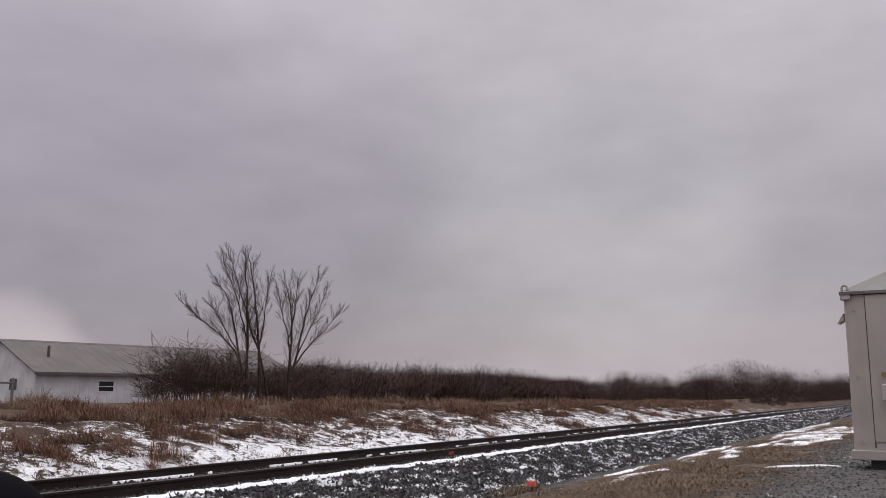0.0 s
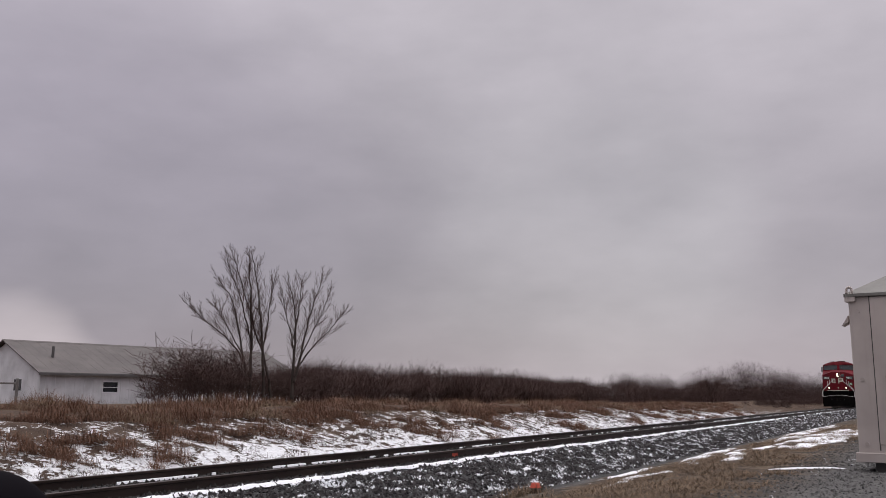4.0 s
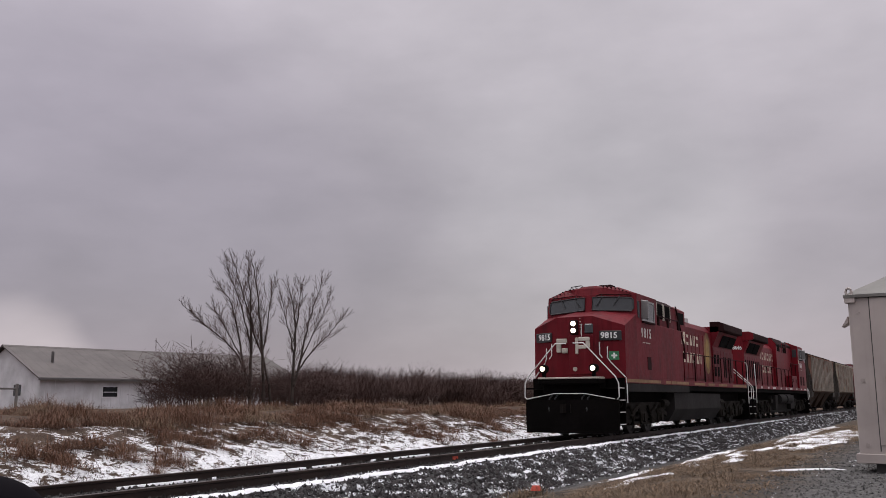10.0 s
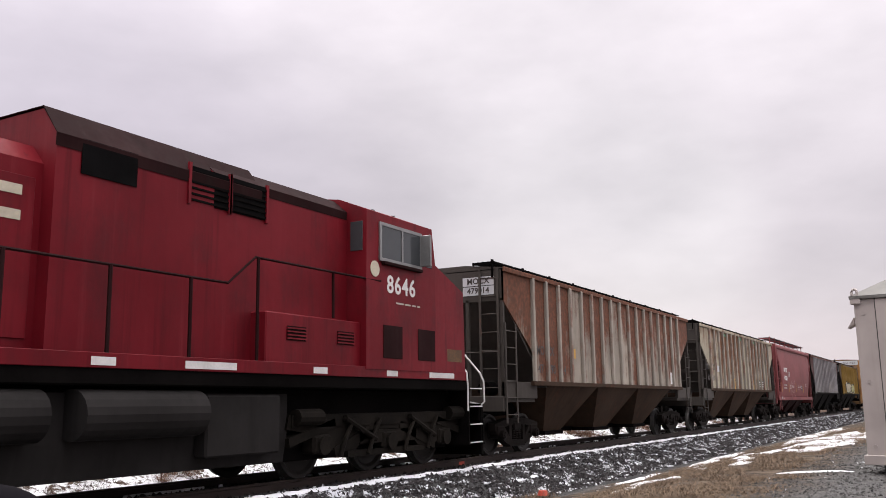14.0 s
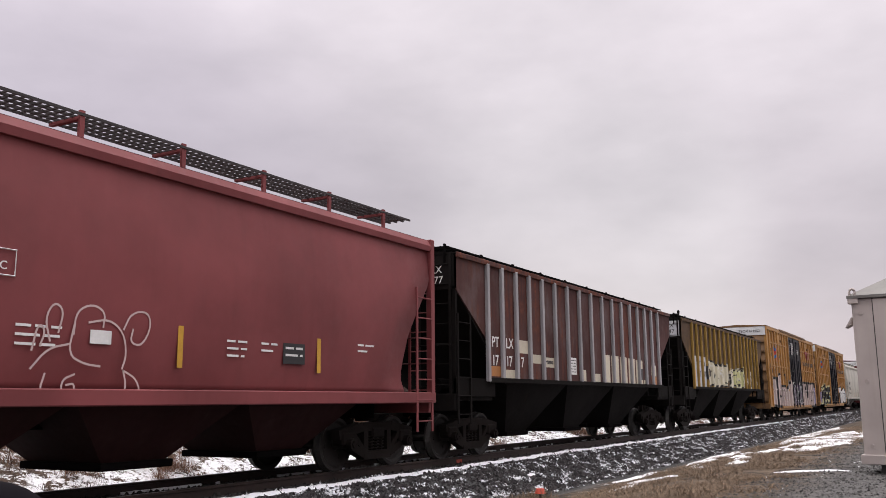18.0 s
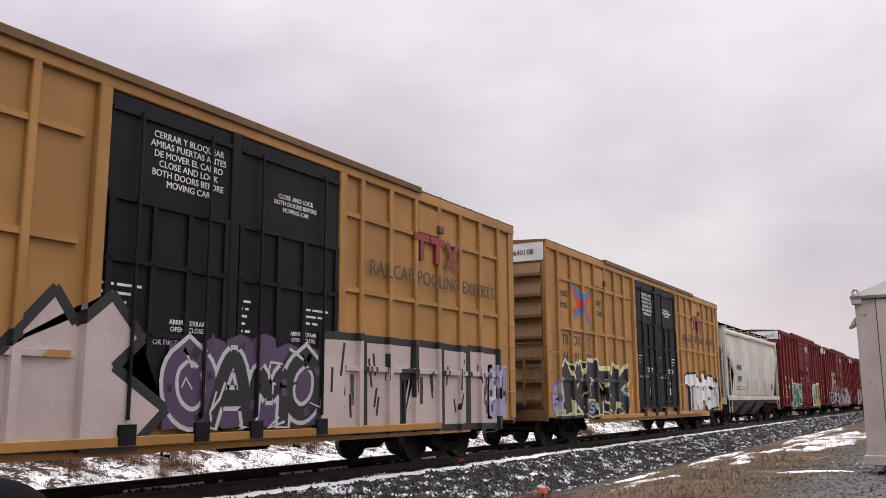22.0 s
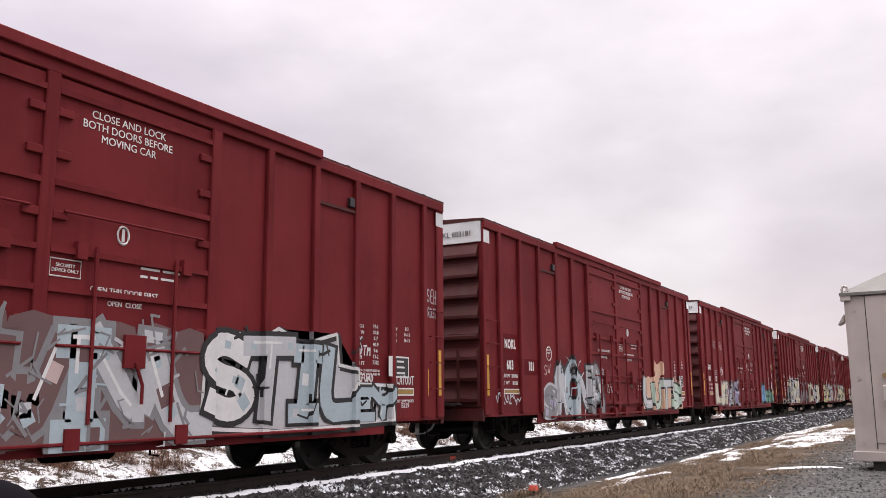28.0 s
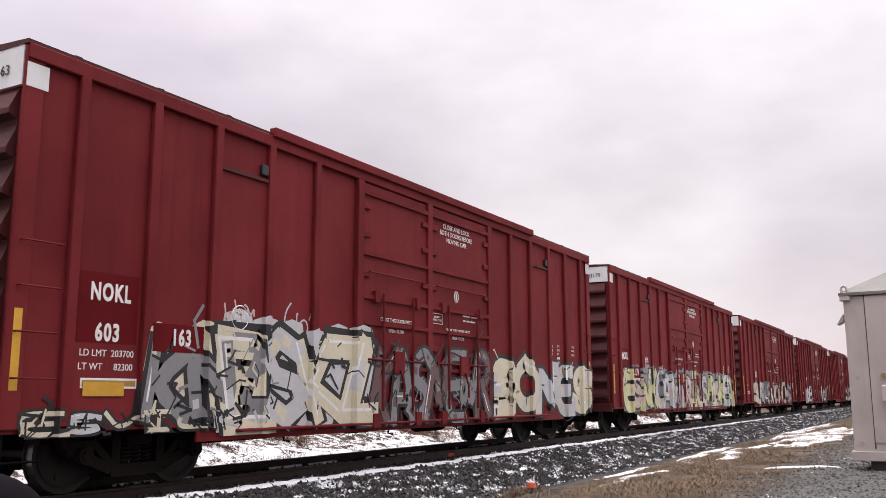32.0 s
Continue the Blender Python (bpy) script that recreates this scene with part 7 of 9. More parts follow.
    bmesh_rows = [(1.76, 0.0, 1.54), (3.84, 0.0, 1.54), (4.52, 0.12, 1.54), (4.76, 0.20, 0.95), (4.84, 0.26, 0.40)]
    bm = B()
    rings = []
    for z, back, half in bmesh_rows:      # the front edge is bowed forward at the middle
        mid = min(0.42, half * 0.5)
        rings.append([bm.verts.new(p) for p in ((3.02 + back, -half, z), (2.78 + back, -mid, z), (2.78 + back, mid, z), (3.02 + back, half, z), (5.35, half, z), (5.35, -half, z))])
    for r0, r1 in zip(rings, rings[1:]):
        for i in range(6):
            bm.faces.new((r0[i], r0[(i + 1) % 6], r1[(i + 1) % 6], r1[i]))
    bm.faces.new(rings[0][::-1]), bm.faces.new(rings[-1])
    cab_body = part("cab", bm, red, loco)

    def on_front(y, z, out=0.0):
        """A point on the cab's bowed front."""
        x = 2.78 + max(0.0, abs(y) - 0.42) / 1.12 * 0.24 + max(0.0, z - 3.84) / 0.68 * 0.12
        return Vector((x - out, y, z))

    for sy in (-1, 1):
        pane = [(sy * 0.14, 4.02), (sy * 0.42, 3.995), (sy * 1.40, 3.95), (sy * 1.46, 4.02), (sy * 1.44, 4.32), (sy * 1.38, 4.38), (sy * 0.42, 4.44), (sy * 0.14, 4.44)]
        bm = B()
        f = [bm.verts.new(on_front(y, z, -0.02)) for y, z in pane]
        g = [bm.verts.new(on_front(y, z, 0.012)) for y, z in pane]
        k = len(pane)
        for i in (0, 1, 2, 3, 4, 5, 6, 7):
            bm.faces.new((f[i], f[(i + 1) % k], g[(i + 1) % k], g[i]))
        for i0, i1, i2, i3 in ((0, 1, 6, 7), (1, 2, 5, 6)):
            bm.faces.new((g[i0], g[i1], g[i2], g[i3])), bm.faces.new((f[i0], f[i3], f[i2], f[i1]))
        bm.faces.new((g[2], g[3], g[4], g[5])), bm.faces.new((f[2], f[5], f[4], f[3]))
        part("windshield", bm, LOCO_GLASS, cab_body)
        ring = [on_front(y, z, 0.018) for y, z in pane]
        part("windshield_gasket", tube(B(), ring + ring[:1], 0.026, 6), BLACK, cab_body)
        for wy in (0.45, 1.0):
            part("wiper", tube(B(), [on_front(sy * wy, 4.52, 0.03), on_front(sy * (wy + 0.02), 4.42, 0.06), on_front(sy * (wy - 0.16), 4.14, 0.05)], 0.013, 5), BLACK, cab_body)
        part("wiper_bar", tube(B(), [on_front(sy * 0.25, 4.48, 0.02), on_front(sy * 0.42, 4.53, 0.06), on_front(sy * 1.30, 4.49, 0.06), on_front(sy * 1.40, 4.44, 0.02)], 0.014, 5), LOCO_DARK, cab_body)
    part("roof_hatch", box(B(), 3.35, 3.85, -0.62, -0.18, 4.80, 4.90, 0.03), LOCO_DARK, cab_body)
    part("roof_antenna", tube(B(), [(3.3, 0.30, 4.82), (3.2, 0.36, 4.90), (3.2, 0.72, 4.87), (3.3, 0.80, 4.78)], 0.016, 6), BLACK, cab_body)
    bm = B()
    for y0, z0, y1, z1 in ((-1.40, 4.50, -0.92, 4.70), (-0.92, 4.70, -0.40, 4.80), (0.40, 4.80, 0.92, 4.70), (0.92, 4.70, 1.40, 4.50)):
        for k in range(4):
            f = (k + 0.5) / 4
            p = on_front(y0 + (y1 - y0) * f, z0 + (z1 - z0) * f, 0.0)
            drum(bm, (p.x - 0.0, p.y, p.z + 0.02), "x", 0.018, -0.03, 0.1, 6)
    part("roof_rivets", bm, LOCO_DARK, cab_body)
    for s in (-1, 1):
        y = s * 1.54
        part("side_window", box(B(), 3.62, 4.92, *sorted((y, y + s * 0.02)), 3.72, 4.30), LOCO_GLASS, cab_body)
        bm = B()
        for x0, x1, z0, z1 in ((3.56, 4.98, 3.66, 3.72), (3.56, 4.98, 4.30, 4.36), (3.56, 3.62, 3.72, 4.30), (4.92, 4.98, 3.72, 4.30), (4.22, 4.27, 3.72, 4.30)):
            box(bm, x0, x1, *sorted((y, y + s * 0.035)), z0, z1)
        part("window_frame", bm, ALU_FRAME, cab_body)
        part("quarter_window", box(B(), 3.16, 3.38, *sorted((y, y + s * 0.012)), 3.74, 4.28, 0.004), LOCO_GLASS, cab_body)
        part("wind_deflector", box(B(), 3.54, 3.60, *sorted((y, y + s * 0.24)), 3.72, 4.32, 0.01), ALU_FRAME, cab_body)
        part("arm_rest", box(B(), 3.6, 4.9, *sorted((y, y + s * 0.08)), 3.60, 3.66, 0.01), LOCO_DARK, cab_body)
    words(loco, number, 4.02 if style == "wide" else 4.24, near * 1.543, 3.26, 0.44, OLD_WHITE if style == "wide" else WHITE, flip, bold=0.008, spacing=1.34 if style == "wide" else 1.12)
    stencil_rows(loco, 3.6, near * 1.545, 2.94, [0.9], FADED, 0.05, seed=31)
    if style == "wide":
        part("cab_grille", box(B(), 4.06, 4.46, *sorted((near * 1.54, near * 1.552)), 2.08, 2.50), LOCO_DARK, cab_body)
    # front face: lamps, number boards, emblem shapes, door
    def nose_x(y):
        return 1.48 + max(0.0, abs(y) - 0.60) / 0.92 * 0.36

    lamp_case = part("headlight_case", box(B(), 1.40, 1.56, -0.13, 0.13, 3.14, 3.60, 0.03), LOCO_DARK, loco)
    for z in (3.26, 3.48):
        part("headlight", drum(B(), (1.40, 0.0, z), "x", 0.074, -0.035, 0.02, 16), LAMP if style == "wide" else LOCO_GLASS, lamp_case)
    bm = B()
    for k in range(8):
        drum(bm, (1.47, -0.20, 3.0 + 0.09 * k), "x", 0.016, -0.012, 0.02, 6)
    part("door_rivets", bm, FADED, nose)
    for y in (-0.82, 0.82):
        lamp = part("ditch_light", drum(B(), (0.86, y, 2.06), "x", 0.135, -0.06, 0.14, 16), UNDER, loco)
        part("ditch_lens", drum(B(), (0.79, y, 2.06), "x", 0.074, -0.015, 0.006, 16), LAMP if style == "wide" else LOCO_GLASS, lamp)
        part("lamp_bracket", box(B(), 0.84, 0.98, y - 0.04, y + 0.04, 1.74, 1.95), UNDER, lamp)
    for sy in (-1, 1):
        turn = sy * math.atan2(0.36, 0.92)
        y = sy * 1.10
        board = part("number_board", box(B(), -0.07, 0.03, -0.34, 0.34, -0.15, 0.15, 0.02), BLACK, loco)
        board.location, board.rotation_euler = (nose_x(y) + 0.03, y, 3.08), (0, 0, -turn)
        words(loco, number, nose_x(y) - 0.05, y - sy * 0.02, 3.08, 0.26, WHITE, -math.pi / 2 - turn, bold=0.006)
        part("nose_grab", tube(B(), [(nose_x(0.95) - 0.02, sy * 0.80, 2.90), (nose_x(0.95) - 0.10, sy * 0.80, 2.86), (nose_x(0.95) - 0.10, sy * 0.80, 2.50), (nose_x(0.95) - 0.10, sy * 0.88, 2.40)], 0.018, 6), RAIL_WHITE, loco)
    part("nose_door", box(B(), 1.43, 1.50, -0.62, 0.18, 1.9, 3.12, 0.01), red, loco)
    part("nose_window", box(B(), 1.44, 1.52, -0.62, -0.34, 3.16, 3.46, 0.03), LOCO_GLASS, loco)
    part("door_bar", tube(B(), [(1.46, -0.26, 3.46), (1.41, -0.26, 3.44), (1.41, -0.26, 3.08), (1.46, -0.26, 3.06)], 0.012, 5), RAIL_WHITE, loco)
    part("horn_guard", drum(B(), (1.42, -0.02, 2.06), "x", 0.07, -0.02, 0.03, 12), FADED, loco)
    if style == "wide":
        turn = -math.atan2(0.36, 0.92)
        sign = part("first_aid_sign", box(B(), -0.016, 0.0, -0.15, 0.15, -0.13, 0.13), SAFETY_GREEN, loco)
        sign.location, sign.rotation_euler = (nose_x(1.2) - 0.012, -1.20, 2.46), (0, 0, -turn)
        cross = part("sign_cross", box(box(B(), -0.022, -0.014, -0.028, 0.028, -0.09, 0.09), -0.0225, -0.014, -0.09, 0.09, -0.028, 0.028), WHITE, sign)
    # initials on the nose, as plain blocks
    bm = B()
    box(bm, 1.415, 1.47, 0.24, 0.60, 2.88, 3.02, 0.02), box(bm, 1.4165, 1.47, 0.44, 0.60, 2.58, 2.90, 0.02), box(bm, 1.415, 1.47, 0.22, 0.42, 2.56, 2.72, 0.02)
    box(bm, 1.405, 1.44, -0.52, -0.14, 2.92, 3.05, 0.02), box(bm, 1.4065, 1.44, -0.52, -0.38, 2.70, 2.94, 0.02), box(bm, 1.405, 1.44, -0.40, -0.14, 2.68, 2.80, 0.02), box(bm, 1.4075, 1.44, -0.14, -0.04, 2.52, 3.04, 0.02)
    part("nose_emblem", bm, FADED, loco, "white block emblem on the nose")

    for sy in (-1, 1):
        part("cab_rear_window", box(B(), 5.35, 5.362, *sorted((sy * 1.20, sy * 1.46)), 3.80, 4.32, 0.004), LOCO_GLASS, cab_body)

    # electrical cabinet and hood
    half = 1.46 if style == "wide" else 1.10
    if style == "wide":
        part("equipment_cabinet", box(B(), 5.35, 8.75, -1.48, 1.48, 1.76, 3.66, 0.02), red, loco)
        part("upper_cabinet", prism(B(), [(-1.22, 3.66), (1.22, 3.66), (1.22, 4.52), (0.9, 4.72), (-0.9, 4.72), (-1.22, 4.52)], "x", 5.35, 8.9), red, loco)
        part("sooty_roof", prism(B(), [(-1.225, 4.50), (-0.905, 4.722), (0.905, 4.722), (1.225, 4.50), (1.235, 4.52), (0.905, 4.745), (-0.905, 4.745), (-1.235, 4.52)], "x", 5.36, 8.89), LOCO_DARK, loco)
        part("intake_hood", prism(B(), [(-1.22, 3.66), (1.22, 3.66), (1.22, 4.52), (0.9, 4.70), (-0.9, 4.70), (-1.22, 4.52)], "x", 8.9, 10.35), red, loco)
    else:
        part("equipment_cabinet", box(B(), 5.35, 7.75, -1.42, 1.42, 1.76, 2.55, 0.02), red, loco)
        part("upper_cabinet", prism(B(), [(-1.12, 1.76), (1.12, 1.76), (1.12, 4.50), (0.85, 4.72), (-0.85, 4.72), (-1.12, 4.50)], "x", 5.35, 8.6), red, loco)
        part("intake_hood", prism(B(), [(-1.14, 1.76), (1.14, 1.76), (1.14, 4.40), (0.85, 4.76), (-0.85, 4.76), (-1.14, 4.40)], "x", 8.6, 11.2), red, loco)
        part("sooty_roof", prism(B(), [(-1.126, 4.36), (-1.126, 4.50), (-0.852, 4.724), (0.852, 4.724), (1.126, 4.50), (1.126, 4.36), (1.132, 4.504), (0.856, 4.732), (-0.856, 4.732), (-1.132, 4.504)], "x", 5.37, 8.59), LOCO_DARK, loco)
        for s in (-1, 1):
            for x, z, w, h in ((5.55, 2.14, 0.46, 0.22), (6.82, 2.14, 0.46, 0.22)):
                louvre = part("louvre", box(B(), x, x + w, *sorted((s * 1.42, s * 1.428)), z, z + h), LOCO_DARK, loco)
                for k in range(4):
                    part("louvre_blade", box(B(), x, x + w, *sorted((s * 1.428, s * 1.445)), z + 0.02 + 0.052 * k, z + 0.042 + 0.052 * k), red, louvre)
            for x in (3.06, 4.22):
                part("cab_vent", box(B(), x, x + 0.62, *sorted((s * 1.54, s * 1.550)), 1.96, 2.54, 0.004), LOCO_DARK, loco)
            part("paint_patch", box(B(), 1.98, 2.62, *sorted((s * 1.525, s * 1.532)), 1.98, 2.22), GOLD, loco)
        part("sooty_roof", prism(B(), [(-1.15, 4.25), (-1.15, 4.41), (-0.86, 4.78), (0.86, 4.78), (1.15, 4.41), (1.15, 4.25), (1.16, 4.41), (0.87, 4.79), (-0.87, 4.79), (-1.16, 4.41)], "x", 7.6, 11.22), LOCO_DARK, loco)
    hood_x0 = 10.35 if style == "wide" else 11.2
    part("engine_hood", prism(B(), [(-0.92, 1.76), (0.92, 1.76), (0.92, 4.05), (0.70, 4.30), (-0.70, 4.30), (-0.92, 4.05)], "x", hood_x0, 16.0), red, loco)
    part("underframe", box(B(), 1.6, 20.6, -1.05, 1.05, 0.92, 1.42, 0.02), UNDER, loco)
    tail, deep = (20.33, 0.57) if style != "wide" else (20.06, 0.40)      # where the radiators end, and how far the rounded hood end goes on
    hood_end = part("hood_end", prism(B(), [(tail - 0.03, -0.98), (tail + deep - 0.04, -0.42), (tail + deep, -0.28), (tail + deep, 0.28), (tail + deep - 0.04, 0.42), (tail - 0.03, 0.98)], "z", 1.76, 4.54), red, loco)
    part("radiator_section", prism(B(), [(-0.98, 1.76), (0.98, 1.76), (0.98, 3.45), (1.28, 4.10), (1.28, 4.34), (-1.28, 4.34), (-1.28, 4.10), (-0.98, 3.45)], "x", 16.0, tail - 0.03), red, loco)
    rung = mesh_of("end_rung", tube(B(), [(tail + deep - 0.01, -0.22, 0), (tail + deep + 0.10, -0.22, 0), (tail + deep + 0.10, 0.22, 0), (tail + deep - 0.01, 0.22, 0)], 0.016, 6), LOCO_DARK)
    for k in range(5):
        again("end_rung", rung, hood_end, (0, 0, 2.35 + 0.38 * k))
    part("roof_grab", tube(B(), [(tail + 0.45, -0.30, 4.53), (tail + 0.45, -0.30, 4.66), (tail + 0.45, 0.30, 4.66), (tail + 0.45, 0.30, 4.53)], 0.016, 6), LOCO_DARK, loco)
    for s in (-1, 1):
        outline = [(s * 0.9, 4.08), (s * 1.48, 4.14), (s * 1.52, 4.18), (s * 1.52, 4.46), (s * 1.30, 4.56), (s * 0.9, 4.56)]
        part("radiator_wing", prism(B(), outline, "x", 16.0, tail), LOCO_DARK, loco)
        part("wing_end", prism(B(), outline, "x", tail + 0.002, tail + 0.03), red if style != "wide" else LOCO_DARK, loco)
        for x in (17.05, 18.55):
            sl = [(s * 1.005, 3.50), (s * 1.245, 4.00), (s * 1.265, 3.99), (s * 1.025, 3.49)]
            part("radiator_screen", prism(B(), sl, "x", x, x + 1.38), SCREEN, loco)
        slots = ((16.15, 16.52, 2.68, 3.10), (16.72, 17.09, 2.68, 3.10), (16.15, 16.52, 2.12, 2.55), (16.72, 17.09, 2.12, 2.55),
                 (18.0, 18.22, 2.1, 3.05), (18.35, 18.6, 2.1, 3.05), (19.0, 19.22, 2.1, 3.05), (19.4, 19.62, 2.1, 3.05))
        if style != "wide":
            slots = [(16.2 + 0.52 * k, 16.2 + 0.52 * k + (0.30 if k % 2 else 0.22), 2.08 + 0.12 * (k % 2), 3.12) for k in range(8)]
        for x0, x1, z0, z1 in slots:
            part("door_grille", box(B(), x0, x1, *sorted((s * 0.98, s * 1.002)), z0, z1), SCREEN, loco)
        door = mesh_of("hood_door", box(B(), 0, 0.60, -0.018, 0.0, 1.95, 3.85, 0.006), red)
        k = hood_x0 + 0.1
        while k + 0.6 < 16.0:
            again("hood_door", door, loco, (k if s < 0 else k + 0.6, s * 0.92, 0), 0 if s < 0 else math.pi)
            k += 0.66
        door = mesh_of("hood_door", box(B(), 0, 0.62, -0.014, 0.0, 1.95, 3.3, 0.006), red)
        for k in range(6):
            again("hood_door", door, loco, (16.15 + 0.68 * k + (0 if s < 0 else 0.62), s * 0.98, 0), 0 if s < 0 else math.pi)
        for x in ((6.4, 7.35) if style == "wide" else (7.5, 8.3)):
            wall = 1.22 if style == "wide" else 1.125
            grille = part("intake_grille", box(B(), x, x + 0.76, *sorted((s * wall, s * (wall + 0.012))), 3.98, 4.50), SCREEN, loco)
            slat = B()
            for k in range(6):
                box(slat, x, x + 0.76, *sorted((s * (wall + 0.012), s * (wall + 0.03))), 4.0 + 0.085 * k, 4.03 + 0.085 * k)
            part("grille_slat", slat, UNDER, grille)
            fr = B()
            for xx in (x - 0.05, x + 0.76):
                box(fr, xx, xx + 0.05, *sorted((s * wall, s * (wall + 0.04))), 3.94, 4.54)
            part("grille_frame", fr, FADED if style == "wide" else red, grille)
        wall = 1.22 if style == "wide" else 1.145
        x = 9.3 if style == "wide" else 10.0
        part("filter_screen", box(B(), x, x + 0.85, *sorted((s * wall, s * (wall + 0.012))), 3.98, 4.42), SCREEN, loco)
        # handrail with stanchions
        if style == "wide":
            pts = [(8.9, s * 1.48, 1.78), (8.9, s * 1.48, 2.84), (20.5, s * 1.48, 2.90)]
            posts = [10.6, 12.2, 13.65, 15.2, 16.8, 18.4, 19.9]
        else:
            pts = [(4.9, s * 1.53, 3.30), (8.05, s * 1.46, 3.30), (8.6, s * 1.46, 2.86), (20.5, s * 1.46, 2.86)]
            posts = [6.2, 8.0, 9.3, 10.6, 12.0, 13.6, 15.2, 16.8, 18.4, 19.9]
        rail = part("handrail", tube(B(), pts, 0.020, 6), LOCO_DARK, loco)
        for x in posts:
            base = 2.55 if style != "wide" and x < 7.7 else 1.78
            part("stanchion", tube(B(), [(x, s * 1.48, base), (x, s * 1.47, 2.86 if x > 8.5 or style == "wide" else 3.30)], 0.026, 6), LOCO_DARK, rail)
        for bend in ([(1.02, s * 0.12, 2.84), (1.0, s * 0.46, 2.84), (1.0, s * 0.56, 2.74), (1.04, s * 1.44, 1.80), (1.04, s * 1.53, 1.62), (1.04, s * 1.54, 1.20), (1.06, s * 1.46, 1.12)],
                     [(1.62, s * 1.02, 2.74), (1.60, s * 1.02, 2.40), (1.66, s * 1.10, 2.26), (1.78, s * 1.53, 1.78), (1.78, s * 1.55, 1.55), (1.78, s * 1.55, 1.02)],
                     [(21.1, s * 0.35, 2.75), (21.12, s * 0.5, 2.70), (21.38, s * 1.40, 1.86), (21.40, s * 1.54, 1.70), (21.40, s * 1.54, 1.1)],
                     [(20.3, s * 1.50, 2.86), (20.62, s * 1.52, 2.84), (20.70, s * 1.54, 2.70), (20.62, s * 1.55, 1.86), (20.62, s * 1.55, 0.9)]):
            part("grab_rail", tube(B(), bend, 0.020, 6), RAIL_WHITE, loco)
    # roof details
    part("exhaust_stack", box(B(), 14.0, 14.6, -0.3, 0.3, 4.28, 4.60, 0.03), LOCO_DARK, loco)
    bm = B()
    for x in (11.1, 11.32, 11.54):
        drum(bm, (x, -0.25, 4.50), "x", 0.085, -0.16, 0.12, 12, 0.05), drum(bm, (x, 0.1, 4.44), "z", 0.03, -0.16, 0.05, 8)
    part("air_horn", bm, BLACK, loco)
    if style == "wide":
        part("silver_duct", box(B(), 12.3, 13.6, -0.55, 0.55, 4.28, 4.56, 0.03), SILVER, loco)
        part("conduit", tube(B(), [(8.9, -1.26, 4.6), (9.8, -1.26, 3.3), (11.0, -1.0, 3.15), (11.0, -1.0, 2.7)], 0.03, 6), LOCO_DARK, loco)
        part("step_rail", tube(B(), [(5.4, -1.5, 3.98), (8.6, -1.42, 4.0)], 0.02, 6), LOCO_DARK, loco)
        for x in (5.9, 7.1, 8.5):
            part("rail_bracket", box(B(), x - 0.06, x + 0.06, -1.47, -1.40, 3.55, 4.0), LOCO_DARK, loco)
    part("bell_housing", box(B(), 4.1, 4.5, -0.2, 0.2, 4.82, 4.93, 0.03), LOCO_DARK, loco)
    part("antenna_dome", drum(B(), (3.75, 0.55, 4.80), "z", 0.10, 0, 0.12, 12, 0.05), BLACK, loco)
    bm = B()
    for k in range(10):
        drum(bm, (3.6 + k * 0.2, -0.75, 4.74), "z", 0.018, 0, 0.05, 6)
    part("roof_bolts", bm, LOCO_DARK, loco)
    # owner's name, as plain letter-sized blocks
    rs = random.Random(5)
    y = near * (0.942 if style == "wide" else 0.942)
    for row, (z, hgt, count) in enumerate(((3.52, 0.42, 8), (2.80, 0.42, 7))):
        x_start = 10.45 if style == "wide" else 11.4
        for k in range(count):
            shift = 0.0 if row or style != "wide" else -1.0
            x0 = x_start + shift + 0.53 * k
            x0b = x0 if near < 0 else x_start + 0.53 * (8 - 1 - k) + (0 if row == 0 else 0.0)
            w = 0.36 if k % 3 else 0.42
            kind = (k * 5 + row * 3) % 3
            yy = sorted((y, y + near * 0.004))
            mir = (lambda a, b: (x0b + a, x0b + b)) if near < 0 else (lambda a, b: (x0b + w - b, x0b + w - a))
            if style == "wide" and x0b < 10.35:
                yy = sorted((-1.2235, -1.2285)) if z > 3.4 else yy
            lo, hi = z - hgt / 2, z + hgt / 2
            bm = B()
            if kind == 0:
                box(bm, *mir(0, 0.10), *yy, lo, hi), box(bm, *mir(0.22, 0.32), *yy, lo, hi)
            elif kind == 1:
                prism(bm, [(x0b, lo), (x0b + w, lo), (x0b + w * 0.60, hi), (x0b + w * 0.40, hi)], "y", *yy)
            else:
                box(bm, *mir(0, w * 0.8), *yy, z + 0.09, hi), box(bm, *mir(0, w * 0.8), *yy, lo, z - 0.09)
            part("name_block", bm, CREAM, loco)
    if style == "wide":
        bm = B()
        prism(bm, [(15.10 + 0.60 * math.cos(a), 3.10 + 0.90 * math.sin(a)) for a in (k * math.pi / 12 for k in range(24))], "y", -0.945, -0.935)
        part("gold_emblem", bm, GOLD, loco, "faded golden oval emblem")
        bm = B()
        prism(bm, [(15.10 + 0.34 * math.cos(a), 3.08 + 0.66 * math.sin(a)) for a in (k * math.pi / 10 for k in range(20))], "y", -0.950, -0.944)
        part("emblem_centre", bm, plain("pale_gold", (0.26, 0.16, 0.035), 0.6, 0, 0.5, 6), loco)
    else:
        words(loco, number, 20.575, near * 0.715, 3.72, 0.27, WHITE, radians(133.5), bold=0.008)
        words(loco, number, 20.905, 0.0, 3.60, 0.20, WHITE, math.pi / 2)
        part("rear_headlight", drum(B(), (20.90, 0.0, 4.05), "x", 0.1, -0.02, 0.06, 14), LOCO_GLASS, loco)
        part("crest", drum(B(), (5.10, near * 1.545, 3.50), "y", 0.14, -0.004, 0.004, 18), CREAM, loco)
